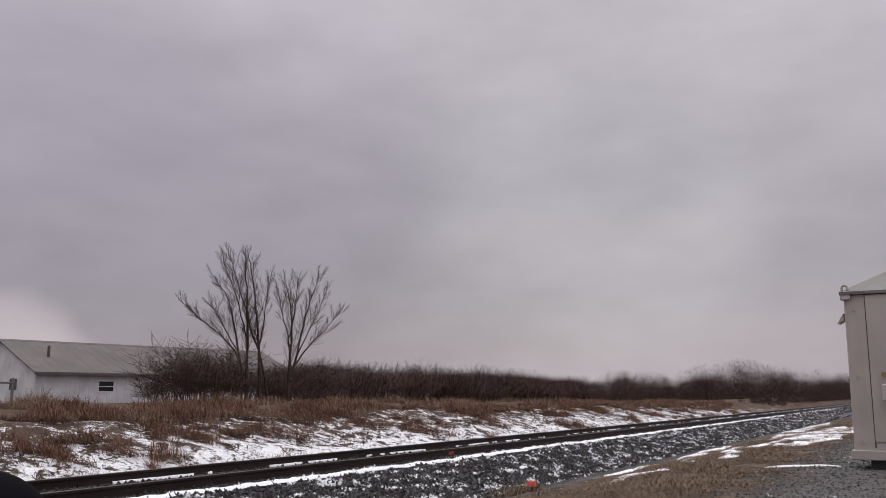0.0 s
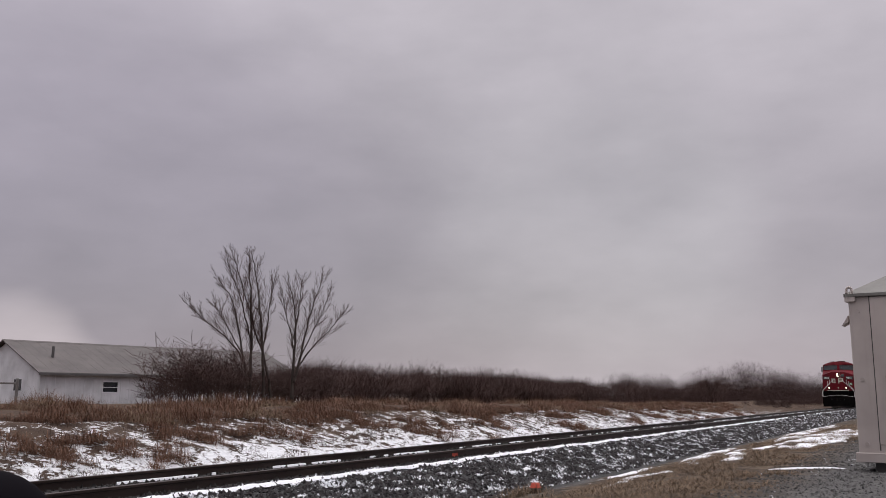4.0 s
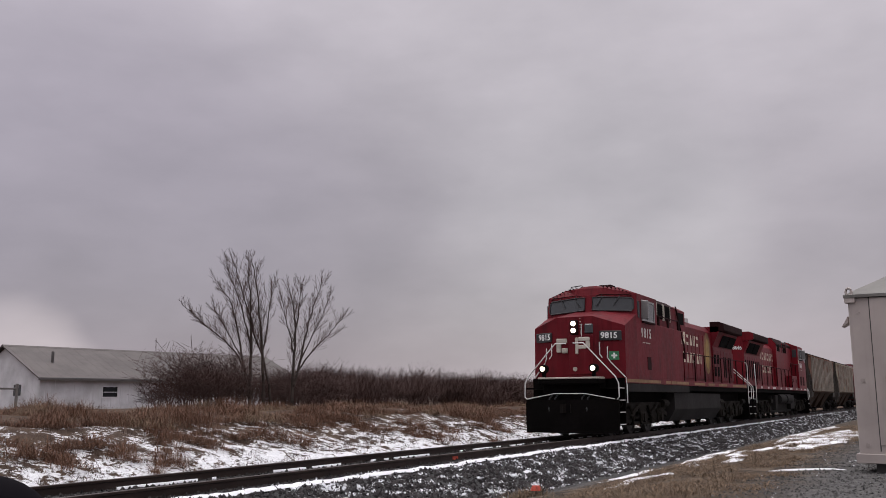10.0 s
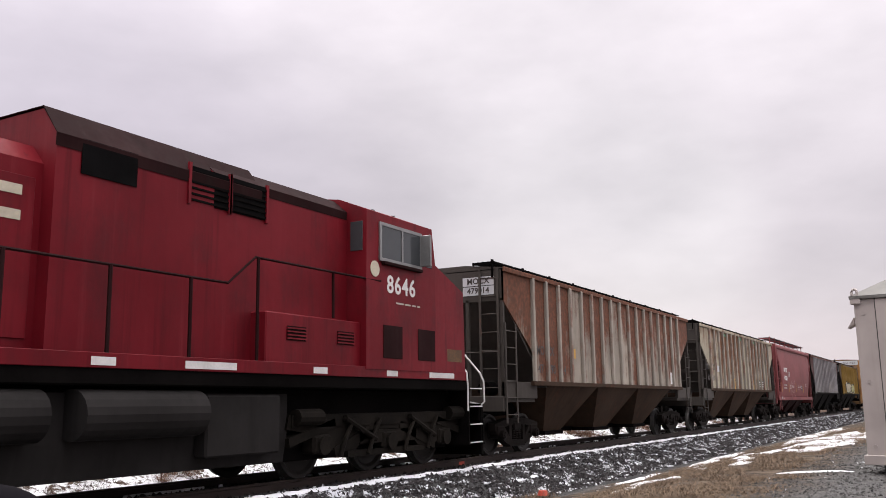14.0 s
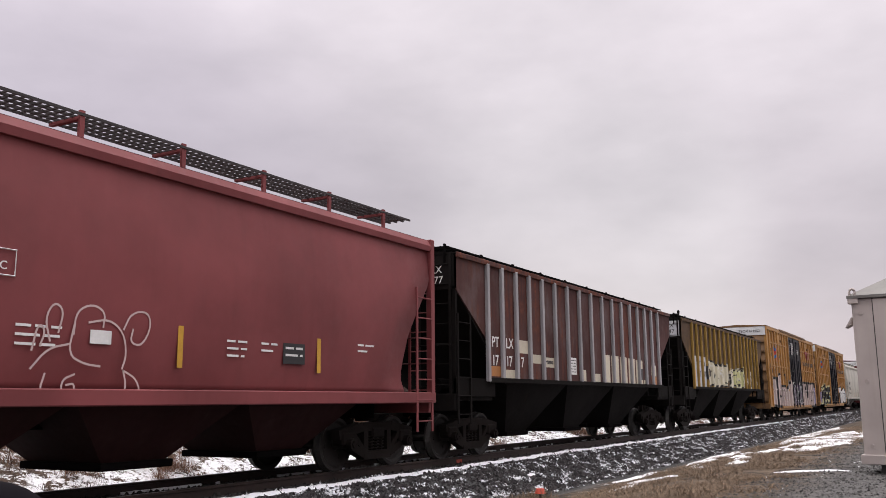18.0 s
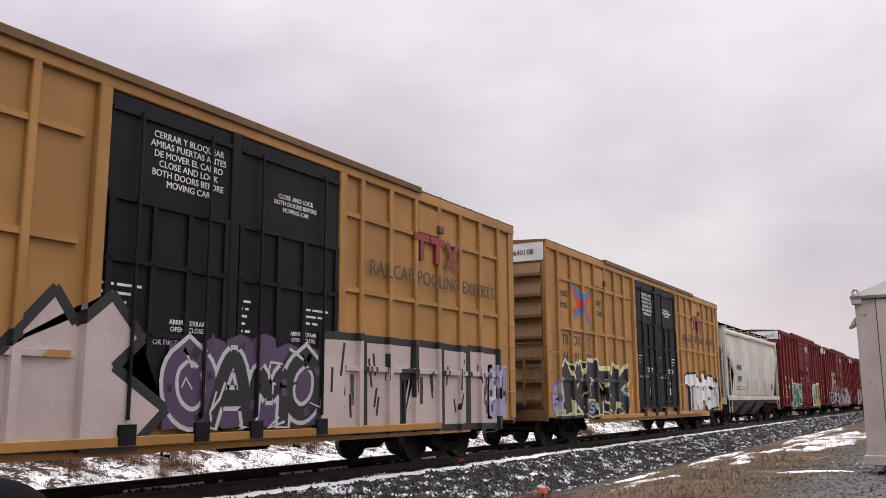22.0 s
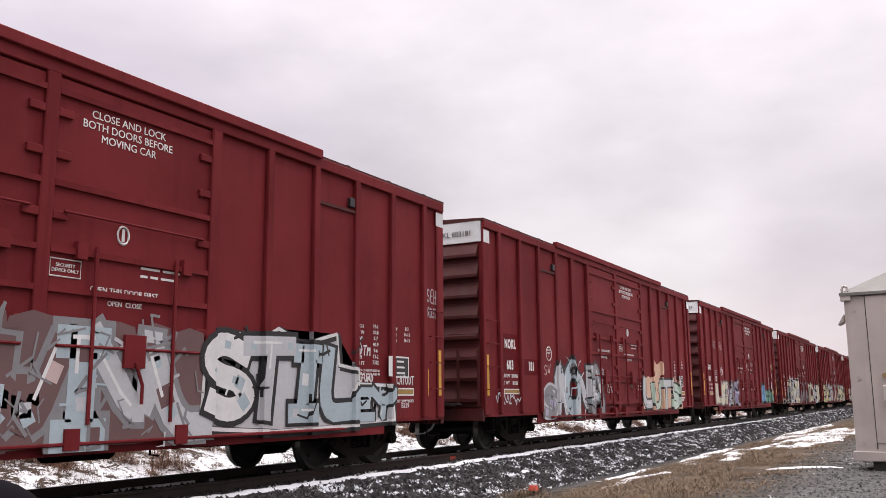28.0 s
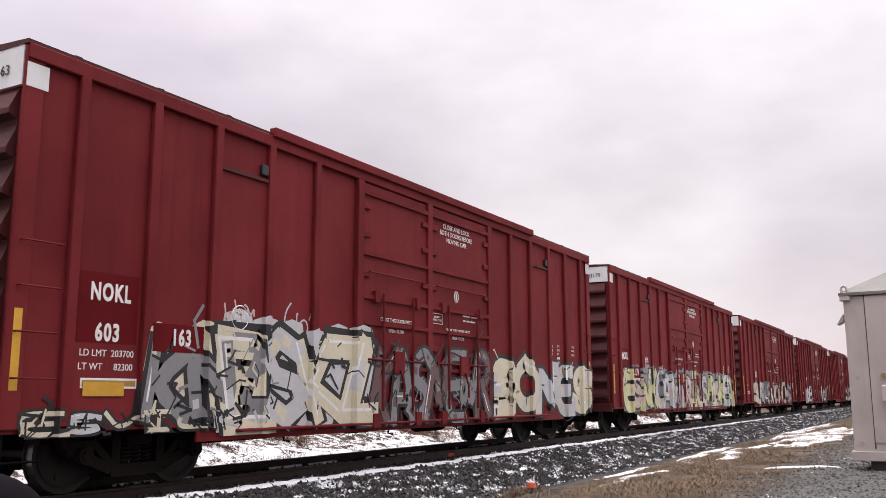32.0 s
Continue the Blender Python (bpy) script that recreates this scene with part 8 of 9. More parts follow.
    loco_truck(loco, 4.25), loco_truck(loco, 17.75)
    return loco
# ---------------------------------------------------------------- train: the cars in order
CARS = []      # (thing, place along the train at the clip's start, turned round)


def add_car(car, at, turned=False):
    CARS.append((car, at, turned))
    return car


add_car(locomotive("red six-axle freight locomotive leading, headlights lit, grimy underframe", -1, "wide", "9815"), 150.1)
add_car(locomotive("brighter red six-axle freight locomotive running cab last", 1, "narrow", "8646"), 171.5 + 21.9, True)

RUST_WHITE = painted("rust_streaked_white", (0.33, 0.29, 0.245), 0.78, (0.090, 0.032, 0.018), streak=0.6, grime=0.25, rough=0.7, lift=0.09, vary=0.30, spec=0.12)
RUST_CREAM = painted("rust_streaked_cream", (0.37, 0.33, 0.255), 0.70, (0.100, 0.040, 0.019), streak=0.6, grime=0.25, rough=0.7, lift=0.05, vary=0.26, spec=0.12)
RIB_PALE = painted("pale_posts", (0.32, 0.285, 0.245), 0.45, (0.13, 0.05, 0.03), streak=0.4, grime=0.2, rough=0.6)
RIB_GREY = painted("grey_posts", (0.30, 0.29, 0.30), 0.05, streak=0.3, grime=0.15, rough=0.6)
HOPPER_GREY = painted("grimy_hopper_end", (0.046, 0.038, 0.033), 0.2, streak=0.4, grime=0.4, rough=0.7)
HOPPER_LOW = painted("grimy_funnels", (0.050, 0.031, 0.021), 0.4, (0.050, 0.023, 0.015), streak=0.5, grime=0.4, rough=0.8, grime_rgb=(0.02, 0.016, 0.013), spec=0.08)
PURPLE_BROWN = painted("faded_purple_brown", (0.072, 0.032, 0.029), 0.42, (0.095, 0.032, 0.02), spec=0.12, vary=0.14, streak=0.45, grime=0.34, rough=0.7, grime_rgb=(0.20, 0.17, 0.17))
MUSTARD = painted("grimy_mustard", (0.122, 0.064, 0.012), 0.74, (0.042, 0.022, 0.010), streak=0.4, grime=0.25, rough=0.7, grime_rgb=(0.05, 0.035, 0.015), lift=0.08)
MUSTARD_RIB = painted("mustard_posts", (0.27, 0.165, 0.035), 0.1, streak=0.3, grime=0.15, rough=0.65)
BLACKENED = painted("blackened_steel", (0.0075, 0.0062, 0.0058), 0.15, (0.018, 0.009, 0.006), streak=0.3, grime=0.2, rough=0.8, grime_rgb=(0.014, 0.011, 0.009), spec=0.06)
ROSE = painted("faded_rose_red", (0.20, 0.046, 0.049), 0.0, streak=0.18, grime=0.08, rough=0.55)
# rose with the shade of roof and end recesses mixed into its colour
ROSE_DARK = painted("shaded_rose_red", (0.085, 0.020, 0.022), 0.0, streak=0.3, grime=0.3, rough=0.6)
# funnels: a far darker base than the rose sides, with streaks and film
ROSE_LOW = painted("darkened_rose_funnels", (0.026, 0.0085, 0.0085), 0.0, streak=0.4, grime=0.4, rough=0.7, grime_rgb=(0.012, 0.008, 0.007), spec=0.08)
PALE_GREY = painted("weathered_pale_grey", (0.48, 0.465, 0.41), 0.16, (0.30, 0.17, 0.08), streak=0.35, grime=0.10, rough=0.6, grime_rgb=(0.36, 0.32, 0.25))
# pale grey at half strength: painted shade for end hollows and roof, with real wear
PALE_DIM = painted("shaded_weathered_grey", (0.22, 0.22, 0.215), 0.12, streak=0.35, grime=0.25, rough=0.6)

# funnels: base well below the pale grey sides, with streaks, film and some rust
GREY_LOW = painted("darkened_grey_funnels", (0.105, 0.098, 0.088), 0.15, streak=0.4, grime=0.35, rough=0.7, spec=0.1)

YH = -1.47
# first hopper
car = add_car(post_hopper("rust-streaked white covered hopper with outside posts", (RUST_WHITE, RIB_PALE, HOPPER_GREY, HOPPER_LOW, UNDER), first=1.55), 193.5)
for tx, x in (("MO", 2.0), ("CX", 2.62)):
    words(car, tx, x, YH - 0.003, 2.40, 0.30, STENCIL_DARK, bold=0.006)
for tx, x in (("47", 2.0), ("90", 2.75), ("14", 3.45)):
    words(car, tx, x, YH - 0.003, 1.96, 0.30, STENCIL_DARK, bold=0.006)
plate(car, "yellow_card", 3.96, 4.30, 2.30, 2.55, YH, YELLOW)
plate(car, "number_plate_panel", -0.001, 0.0, 3.62, 4.08, -0.55, HOPPER_GREY)
for z, tx in ((3.92, "MOCX"), (3.70, "479014")):
    part("mark_panel", box(B(), -0.008, -0.001, -1.25, -0.45, z - 0.10, z + 0.10), SP_SILVER, car)
    words(car, tx, -0.010, -0.85, z, 0.19, STENCIL_DARK, -math.pi / 2, bold=0.004)
plate(car, "data_panel", 13.2, 13.6, 1.75, 2.15, YH, WHITE)
# second hopper
car = add_car(post_hopper("cream covered hopper with outside posts and heavy rust", (RUST_CREAM, RIB_PALE, HOPPER_GREY, HOPPER_LOW, UNDER), first=1.45), 211.2)
for tx, x in (("MO", 1.05), ("CX", 1.95)):
    words(car, tx, x, YH - 0.003, 2.52, 0.34, STENCIL_DARK, bold=0.004)
for tx, x in (("40", 1.05), ("49", 1.90), ("2", 2.60)):
    words(car, tx, x, YH - 0.003, 2.08, 0.34, STENCIL_DARK, bold=0.004)
plate(car, "repaint_patch", 2.36, 3.0, 2.36, 2.62, YH, SP_SILVER)
stencil_rows(car, 3.2, YH - 0.002, 2.0, [0.5, 0.45], STENCIL_DARK, 0.09, seed=41)
for x in (3.05, 5.45, 7.85, 10.2):
    plate(car, "reflector", x, x + 0.11, 1.66, 2.12, YH - 0.0855 if x == 5.45 else YH, YELLOW)
for x in (11.6, 12.4):
    plate(car, "data_panel", x, x + 0.42, 1.75, 2.15, YH, STENCIL_DARK)
    stencil_rows(car, x + 0.05, YH - 0.005, 2.04, [0.3, 0.3, 0.3], seed=43)
for x in (4.05, 7.3, 10.5):
    plate(car, "green_spot", x, x + 0.55, 3.94, 4.06, YH - 0.086 if x == 0 else YH, SP_GREEN)
# rose-red smooth hopper
CUT = [(0.62, 1.30), (0.80, 1.42), (1.06, 1.60), (1.13, 1.90), (1.06, 2.60), (0.82, 2.66), (0.74, 3.02), (0.26, 3.45), (0.16, 3.6), (0.16, 4.2)]
CUT_R = [(0.9, 1.30), (1.16, 1.60), (1.12, 1.90), (0.98, 2.4), (0.62, 2.9), (0.18, 3.45), (0.16, 4.2)]
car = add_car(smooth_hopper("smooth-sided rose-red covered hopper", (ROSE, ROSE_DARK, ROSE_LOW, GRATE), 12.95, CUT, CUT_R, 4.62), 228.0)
ys = -1.545
words(car, "MOCX", 2.62, ys, 2.86, 0.36, WHITE, bold=0.008)
words(car, "412021", 2.64, ys, 2.40, 0.36, WHITE, bold=0.008)
words(car, "LD LMT  226300", 2.52, ys + 0.03, 2.01, 0.13, WHITE)
words(car, "LT WT    59700", 2.50, ys + 0.04, 1.84, 0.13, WHITE)
words(car, "MOCX", 0.018, -0.72, 4.02, 0.22, WHITE, -math.pi / 2)
words(car, "412021", 0.018, -0.72, 3.76, 0.22, WHITE, -math.pi / 2)
bm = B()
tube(bm, [(3.74, ys, 2.52), (4.02, ys, 2.52), (4.02, ys, 2.80), (3.74, ys, 2.80), (3.74, ys, 2.52)], 0.010, 4)
part("plate_outline", bm, WHITE, car)
words(car, "C", 3.88, ys, 2.62, 0.13, WHITE)
words(car, "PULL HERE\nLIFT HERE", 1.05, -1.54, 1.28, 0.07, WHITE)
words(car, "JACK HERE", 1.62, -1.54, 1.25, 0.07, WHITE)
plate(car, "data_panel", 8.49, 9.0, 1.74, 2.05, ys + 0.05, BLACK)
stencil_rows(car, 8.54, ys + 0.045, 1.96, [0.4, 0.4], seed=44)
for x, rows in ((4.1, [0.6, 0.55, 0.5]), (7.3, [0.4, 0.4, 0.35]), (8.0, [0.35, 0.35]), (10.4, [0.5, 0.45, 0.5, 0.3])):
    stencil_rows(car, x, ys + 0.045, 2.0 if x < 10 else 2.3, rows, seed=int(x * 10), h=0.05)
for x in (1.30, 3.75, 6.4, 9.3):
    plate(car, "reflector", x, x + 0.09, 1.62, 2.2, ys + 0.045, YELLOW)
bm = B()
for line in ([(4.30, 1.75), (4.36, 2.05), (4.46, 1.98), (4.40, 1.80)], [(4.52, 1.86), (4.44, 2.10), (4.54, 2.30), (4.68, 2.22), (4.62, 1.96)], [(4.82, 2.05), (4.76, 1.72), (4.98, 1.62), (5.20, 1.60)],
             [(4.82, 1.95), (4.84, 2.22), (5.05, 2.32), (5.24, 2.24), (5.22, 2.06)], [(5.02, 2.10), (5.30, 2.16), (5.52, 2.02), (5.58, 1.75), (5.52, 1.58)], [(5.52, 2.05), (5.62, 2.26), (5.88, 2.30), (5.94, 2.10), (5.80, 1.86), (5.62, 1.90), (5.66, 2.06)],
             [(4.30, 1.55), (4.50, 1.78), (4.78, 1.84)], [(4.48, 1.50), (4.42, 1.30), (4.56, 1.22)], [(4.86, 1.50), (4.70, 1.44), (4.70, 1.26), (4.84, 1.24), (4.88, 1.40), (4.76, 1.38)], [(5.54, 1.56), (5.60, 1.36), (5.50, 1.22)], [(5.54, 1.56), (5.76, 1.46), (5.82, 1.22)]):
    stroke(bm, rounded(line), 0.024, ys + 0.03, 0)
tagged(part("scrawl", bm, SP_PALEPINK, car), "thin pale sprayed scrawl", kind="stuff")
plate(car, "seal_card", 5.05, 5.35, 1.86, 2.02, ys + 0.04, WHITE)
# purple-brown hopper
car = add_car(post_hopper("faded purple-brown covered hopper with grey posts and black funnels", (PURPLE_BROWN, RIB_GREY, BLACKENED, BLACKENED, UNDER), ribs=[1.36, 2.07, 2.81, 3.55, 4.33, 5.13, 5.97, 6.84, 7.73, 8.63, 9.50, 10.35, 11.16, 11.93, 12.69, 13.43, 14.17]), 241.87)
for tx, x in (("PT", 1.78), ("LX", 2.50)):
    words(car, tx, x, YH - 0.003, 2.44, 0.32, WHITE, bold=0.004)
for tx, x in (("17", 1.76), ("17", 2.46), ("7", 3.18)):
    words(car, tx, x, YH - 0.007, 2.04, 0.32, WHITE, bold=0.004)
for x0, x1, z0, z1, m in ((2.93, 3.58, 2.26, 2.56, CREAM), (3.72, 4.36, 2.05, 2.26, CREAM), (4.50, 5.14, 1.98, 2.22, CREAM), (1.52, 2.06, 1.70, 1.92, ORANGE), (2.22, 2.80, 1.66, 1.86, CREAM),
                          (6.80, 7.30, 1.68, 1.98, CREAM), (7.70, 8.42, 1.68, 1.90, CREAM), (8.62, 9.26, 1.66, 2.46, CREAM), (9.40, 10.05, 1.66, 2.46, CREAM), (10.20, 10.82, 1.66, 2.46, CREAM),
                          (10.98, 11.6, 1.66, 2.44, CREAM), (11.72, 12.4, 1.66, 2.42, CREAM), (12.5, 12.95, 1.66, 1.80, CREAM), (13.34, 13.9, 1.95, 2.3, CREAM), (13.34, 13.9, 1.66, 1.94, ORANGE)):
    plate(car, "paint_patch", x0, x1, z0, z1, YH, m, 0.002 if z0 > 1.67 else 0.0035)
plate(car, "notice_panel", 6.06, 6.60, 1.84, 2.28, YH, WHITE)
stencil_rows(car, 6.11, YH - 0.005, 2.2, [0.42] * 5, STENCIL_DARK, 0.035, 0.04, seed=46)
stencil_rows(car, 4.55, YH - 0.005, 2.10, [0.5], STENCIL_DARK, 0.06, seed=47)
words(car, "208000", 4.82, YH - 0.006, 2.10, 0.13, STENCIL_DARK)
for x in (11.95, 12.5):
    plate(car, "data_panel", x + 0.12, x + 0.44, 1.80, 2.15, YH - 0.004, BLACK)
words(car, "PTLX", -0.003, -0.90, 3.86, 0.22, WHITE, -math.pi / 2)
words(car, "17177", -0.003, -0.90, 3.64, 0.22, WHITE, -math.pi / 2)
# mustard hopper
MUSTARD_POSTS = [1.40, 2.11, 2.83, 3.60, 4.38, 5.18, 6.02, 6.90, 7.78, 8.70, 9.58, 10.42, 11.20, 11.98, 12.76, 13.54, 14.30]
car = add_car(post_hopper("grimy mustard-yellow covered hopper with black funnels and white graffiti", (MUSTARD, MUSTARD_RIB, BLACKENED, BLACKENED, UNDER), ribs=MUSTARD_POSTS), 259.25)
RIBS_H = [(x - 0.055, x + 0.055, 0.085) for x in MUSTARD_POSTS]
for x0, x1 in ((1.47, 2.04), (2.18, 2.76), (2.90, 3.53)):
    plate(car, "repaint_patch", x0, x1, 1.66, 2.86, YH, SP_SILVER, 0.002)
for tx, x in (("PT", 2.50), ("LX", 3.24)):
    words(car, tx, x, YH - 0.004, 2.56, 0.32, STENCIL_DARK, bold=0.003)
for tx, x in (("17", 2.50), ("747", 3.22)):
    words(car, tx, x, YH - 0.004, 2.16, 0.32, STENCIL_DARK, bold=0.003)
graffiti(car, 3.66, 7.50, 1.66, 2.76, YH, [SP_CREAM], 61, "white bubble-lettered graffiti with black outlines", RIBS_H, "COSON", weight=0.30, scribble=2)
graffiti(car, 7.75, 11.0, 1.66, 2.50, YH, [SP_CREAM, SP_LIME], 62, "pale yellow graffiti with black outlines", RIBS_H, "SEAP", weight=0.28, scribble=8, halo=SP_CREAM)
sprayed_words(car, "NO", 11.24, 2.08, 0.24, YH, SP_WHITE), sprayed_words(car, "OBIT", 11.22, 1.80, 0.20, YH, SP_WHITE)
plate(car, "repaint_patch", 11.80, 12.36, 1.88, 2.17, YH, SP_SILVER, 0.002)
plate(car, "notice_panel", 12.56, 13.13, 1.62, 2.50, YH, WHITE, 0.002)
stencil_rows(car, 12.60, YH - 0.004, 2.42, [0.45, 0.4, 0.45, 0.3], STENCIL_DARK, 0.035, 0.035, seed=48)
plate(car, "data_panel", 12.60, 13.08, 1.76, 2.04, YH - 0.003, BLACK)
plate(car, "notice_panel", 13.42, 13.72, 2.34, 2.86, YH, STENCIL_DARK, 0.002)
stencil_rows(car, 14.1, YH - 0.002, 2.0, [0.3, 0.3], WHITE, 0.05, seed=49)
plate(car, "reflector", 1.38, 1.47, 1.66, 2.3, YH - 0.0855, YELLOW)
part("mark_panel", box(B(), -0.012, -0.001, -1.40, -0.50, 3.52, 4.10), SP_SILVER, car)
words(car, "PTLX", -0.014, -0.95, 3.92, 0.22, STENCIL_DARK, -math.pi / 2)
words(car, "17747", -0.014, -0.95, 3.70, 0.22, STENCIL_DARK, -math.pi / 2)
part("bent_walk_end", tube(B(), [(0.9, -1.0, 4.42), (1.5, -1.0, 4.46), (1.62, -0.98, 4.62)], 0.05, 6), UNDER, car)
# two tan boxcars
car = add_car(tan_boxcar(), 276.75)
second = copy_thing(car, pose(0, 0, 0))
WHEELS += [o for o in second.children_recursive if o.name.startswith("wheelset")]
mark_tan_boxcar(car, "671852")
YT = -TB_Y
PINKISH = spray("spray_grey_pink", (0.47, 0.39, 0.37))
block_piece(car, [[(0.95, 0.86), (1.05, 2.46), (1.75, 2.30), (2.25, 2.42), (2.35, 0.80)], [(2.30, 0.78), (2.34, 2.34), (3.48, 2.68), (3.50, 1.95), (3.72, 1.92), (3.78, 0.78)],
                  [(3.80, 0.76), (3.84, 1.96), (4.30, 1.92), (4.46, 1.30), (4.62, 1.96), (5.12, 1.92), (5.10, 0.74)], [(5.16, 0.74), (5.02, 2.62), (5.36, 2.66), (5.62, 1.66), (6.34, 2.46), (6.62, 2.10), (7.04, 2.45), (7.52, 1.95), (7.12, 1.60), (7.94, 1.10), (7.46, 0.68)]],
            PINKISH, YT, TB_STEPS, "grey-pink block-lettered graffiti with black outlines", 71)
graffiti(car, 8.0, 11.05, 0.80, 1.95, YT, [SP_BLACK, SP_PLUM], 72, "white-edged black bubble graffiti over a violet haze on the black doors", TB_STEPS, "OAMO", weight=0.20, scribble=8, halo=SP_PLUM, outline=SP_SILVER)
block_piece(car, [[(11.0, 0.72), (11.04, 2.22), (12.30, 2.26), (12.32, 0.70)], [(12.40, 0.70), (12.36, 2.24), (13.90, 2.24), (13.88, 1.72), (13.52, 1.70), (13.54, 0.70)], [(13.62, 0.70), (13.60, 1.62), (14.0, 1.66), (14.06, 2.26), (14.9, 2.24), (14.92, 0.70)],
                  [(15.02, 0.68), (15.0, 2.24), (16.02, 2.22), (16.0, 0.68)], [(16.10, 0.68), (16.08, 2.26), (17.36, 2.24), (17.40, 0.66)]], PINKISH, YT, TB_STEPS, "grey-pink block-lettered graffiti with black outlines", 73)
graffiti(car, 17.1, 17.75, 0.8, 1.8, YT, [SP_LILAC], 173, "faint lilac sprayed edge", TB_STEPS, "I", outline=SP_LILAC, weight=0.5, scribble=0)
tag_scrawl(car, 0.14, 2.7, 0.5, 0.5, YT - 0.05, SP_BLACK, 7, "black sprayed scrawl")
add_car(second, 296.9)
mark_tan_boxcar(second, "640108")
graffiti(second, 0.35, 1.1, 0.84, 1.6, YT, [SP_LILAC, SP_VIOLET], 174, "violet sprayed cloud beside the black letters", TB_STEPS, "O", outline=SP_VIOLET, weight=0.40, scribble=0)
block_piece(second, [[(0.50, 0.80), (0.98, 1.10), (1.40, 1.24), (1.12, 2.18), (1.66, 2.06), (1.80, 1.70), (2.14, 2.22), (2.52, 2.16), (2.72, 1.90), (3.30, 2.20), (3.86, 2.06), (4.30, 1.70), (4.34, 2.12), (4.72, 1.86), (5.26, 2.12), (5.24, 1.62), (5.72, 1.52), (6.14, 1.26), (5.86, 0.82), (4.90, 0.70), (3.9, 0.86), (3.08, 0.70), (2.5, 0.82), (1.7, 0.80)]],
            SP_BLACK, YT, TB_STEPS, "spiky black graffiti edged in pale yellow", 75, edge=SP_LIME)
graffiti(second, 1.15, 5.9, 0.78, 2.08, YT - 0.012, [SP_BLACK], 175, "black graffiti letters edged in pale yellow", TB_STEPS, "MARK", outline=SP_PALEYELLOW, weight=0.30, scribble=6, shear=0.25, jag=0.06)
graffiti(second, 2.75, 3.2, 0.80, 1.15, YT - 0.022, [SP_BLUE], 76, "small blue sprayed mark", TB_STEPS, "S", weight=0.2, scribble=2)
graffiti(second, 5.4, 5.85, 1.15, 1.5, YT - 0.012, [SP_BLUE], 176, "small blue sprayed mark", TB_STEPS, "O", weight=0.4, scribble=2)
graffiti(second, 12.9, 16.75, 0.74, 2.12, YT, [SP_WHITE], 77, "white graffiti letters with black outlines", TB_STEPS, "TRAS", weight=0.25, scribble=2, shear=0.05)
graffiti(second, 16.75, 17.75, 0.82, 1.85, YT, [SP_SILVER], 177, "white sprayed figure with black outlines", TB_STEPS, "O", weight=0.42, scribble=4)
plate(second, "warning_plate", 0.95, 1.45, 0.94, 1.12, YT - 0.012, YELLOW)
# pale grey smooth hopper
CUT_N = [(1.16, 1.30), (1.26, 1.45), (1.36, 1.9), (1.42, 2.32), (1.0, 2.65), (0.58, 2.94), (0.40, 3.0), (0.16, 3.12), (0.16, 4.2)]
CUT_NR = [(1.1, 1.30), (1.14, 1.6), (1.06, 2.2), (0.9, 2.6), (0.3, 3.0), (0.16, 3.2), (0.16, 4.2)]
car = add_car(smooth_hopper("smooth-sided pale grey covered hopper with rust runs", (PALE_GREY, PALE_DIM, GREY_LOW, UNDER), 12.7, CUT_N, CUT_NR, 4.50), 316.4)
words(car, "NAHX", 2.47, ys, 2.60, 0.34, STENCIL_DARK, bold=0.010)
words(car, "20599", 2.48, ys, 2.10, 0.34, STENCIL_DARK, bold=0.006)
stencil_rows(car, 1.9, ys + 0.03, 1.72, [1.0, 1.0], STENCIL_DARK, 0.07, seed=51)
stencil_rows(car, 3.2, ys + 0.03, 1.70, [0.6, 0.9], STENCIL_DARK, 0.05, seed=52)
words(car, "C", 3.78, ys, 2.34, 0.13, STENCIL_DARK)
words(car, "NAHX", 0.018, -0.80, 4.06, 0.22, STENCIL_DARK, -math.pi / 2)
words(car, "20599", 0.018, -0.80, 3.86, 0.22, STENCIL_DARK, -math.pi / 2)
plate(car, "data_panel", 10.51, 10.9, 1.68, 1.98, ys + 0.05, BLACK)
for x in (1.45, 4.3, 6.6, 8.7):
    plate(car, "rust_edged_strip", x, x + 0.09, 1.40, 2.1, ys + 0.05, ORANGE)
RED_MARK = plain("red_reflector", (0.45, 0.03, 0.03), 0.5)
for x in (0.35, 1.85):
    plate(car, "reflector", x, x + 0.14, 1.18, 1.28, -1.537, RED_MARK)
# the row of red boxcars
first_red = red_boxcar()
numbers = ["603108", "603161", "603181", "603177", "603163", "603179"]
limits = [("203600", "82400"), ("203500", "82500"), ("203900", "82100"), ("203800", "82200"), ("203700", "82300"), ("203600", "82400")]
reds = [first_red]
for k in range(10):
    twin = copy_thing(first_red, pose(0, 0, 0))
    reds.append(twin)
    WHEELS += [o for o in twin.children_recursive if o.name.startswith("wheelset")]
YN = -NK_Y
for k, car in enumerate(reds):
    add_car(car, 330.44 + 19.815 * k)
    if k < 6:
        mark_red_boxcar(car, numbers[k], limits[k])
S = NK_STEPS
SP_JADE = spray("spray_jade", (0.11, 0.24, 0.19))
graffiti(reds[0], 3.2, 6.5, 0.62, 2.2, YN, [SP_GREEN, SP_MINT], 81, "dark green graffiti with pale edges", S, "SEN", outline=SP_SILVER, weight=0.30)
graffiti(reds[0], 11.45, 15.2, 0.66, 2.2, YN, [SP_OLIVE, SP_LIME], 82, "olive and pale green bubble graffiti with white edges", S, "SKE", outline=SP_WHITE, weight=0.34, halo=SP_NIGHT, scribble=2)
graffiti(reds[1], 0.95, 6.7, 0.78, 1.85, YN, [SP_GREY, SP_SILVER], 83, "tangled white and grey graffiti with dark outlines", S, "LESRVAK", weight=0.13, scribble=26, shear=0.3)
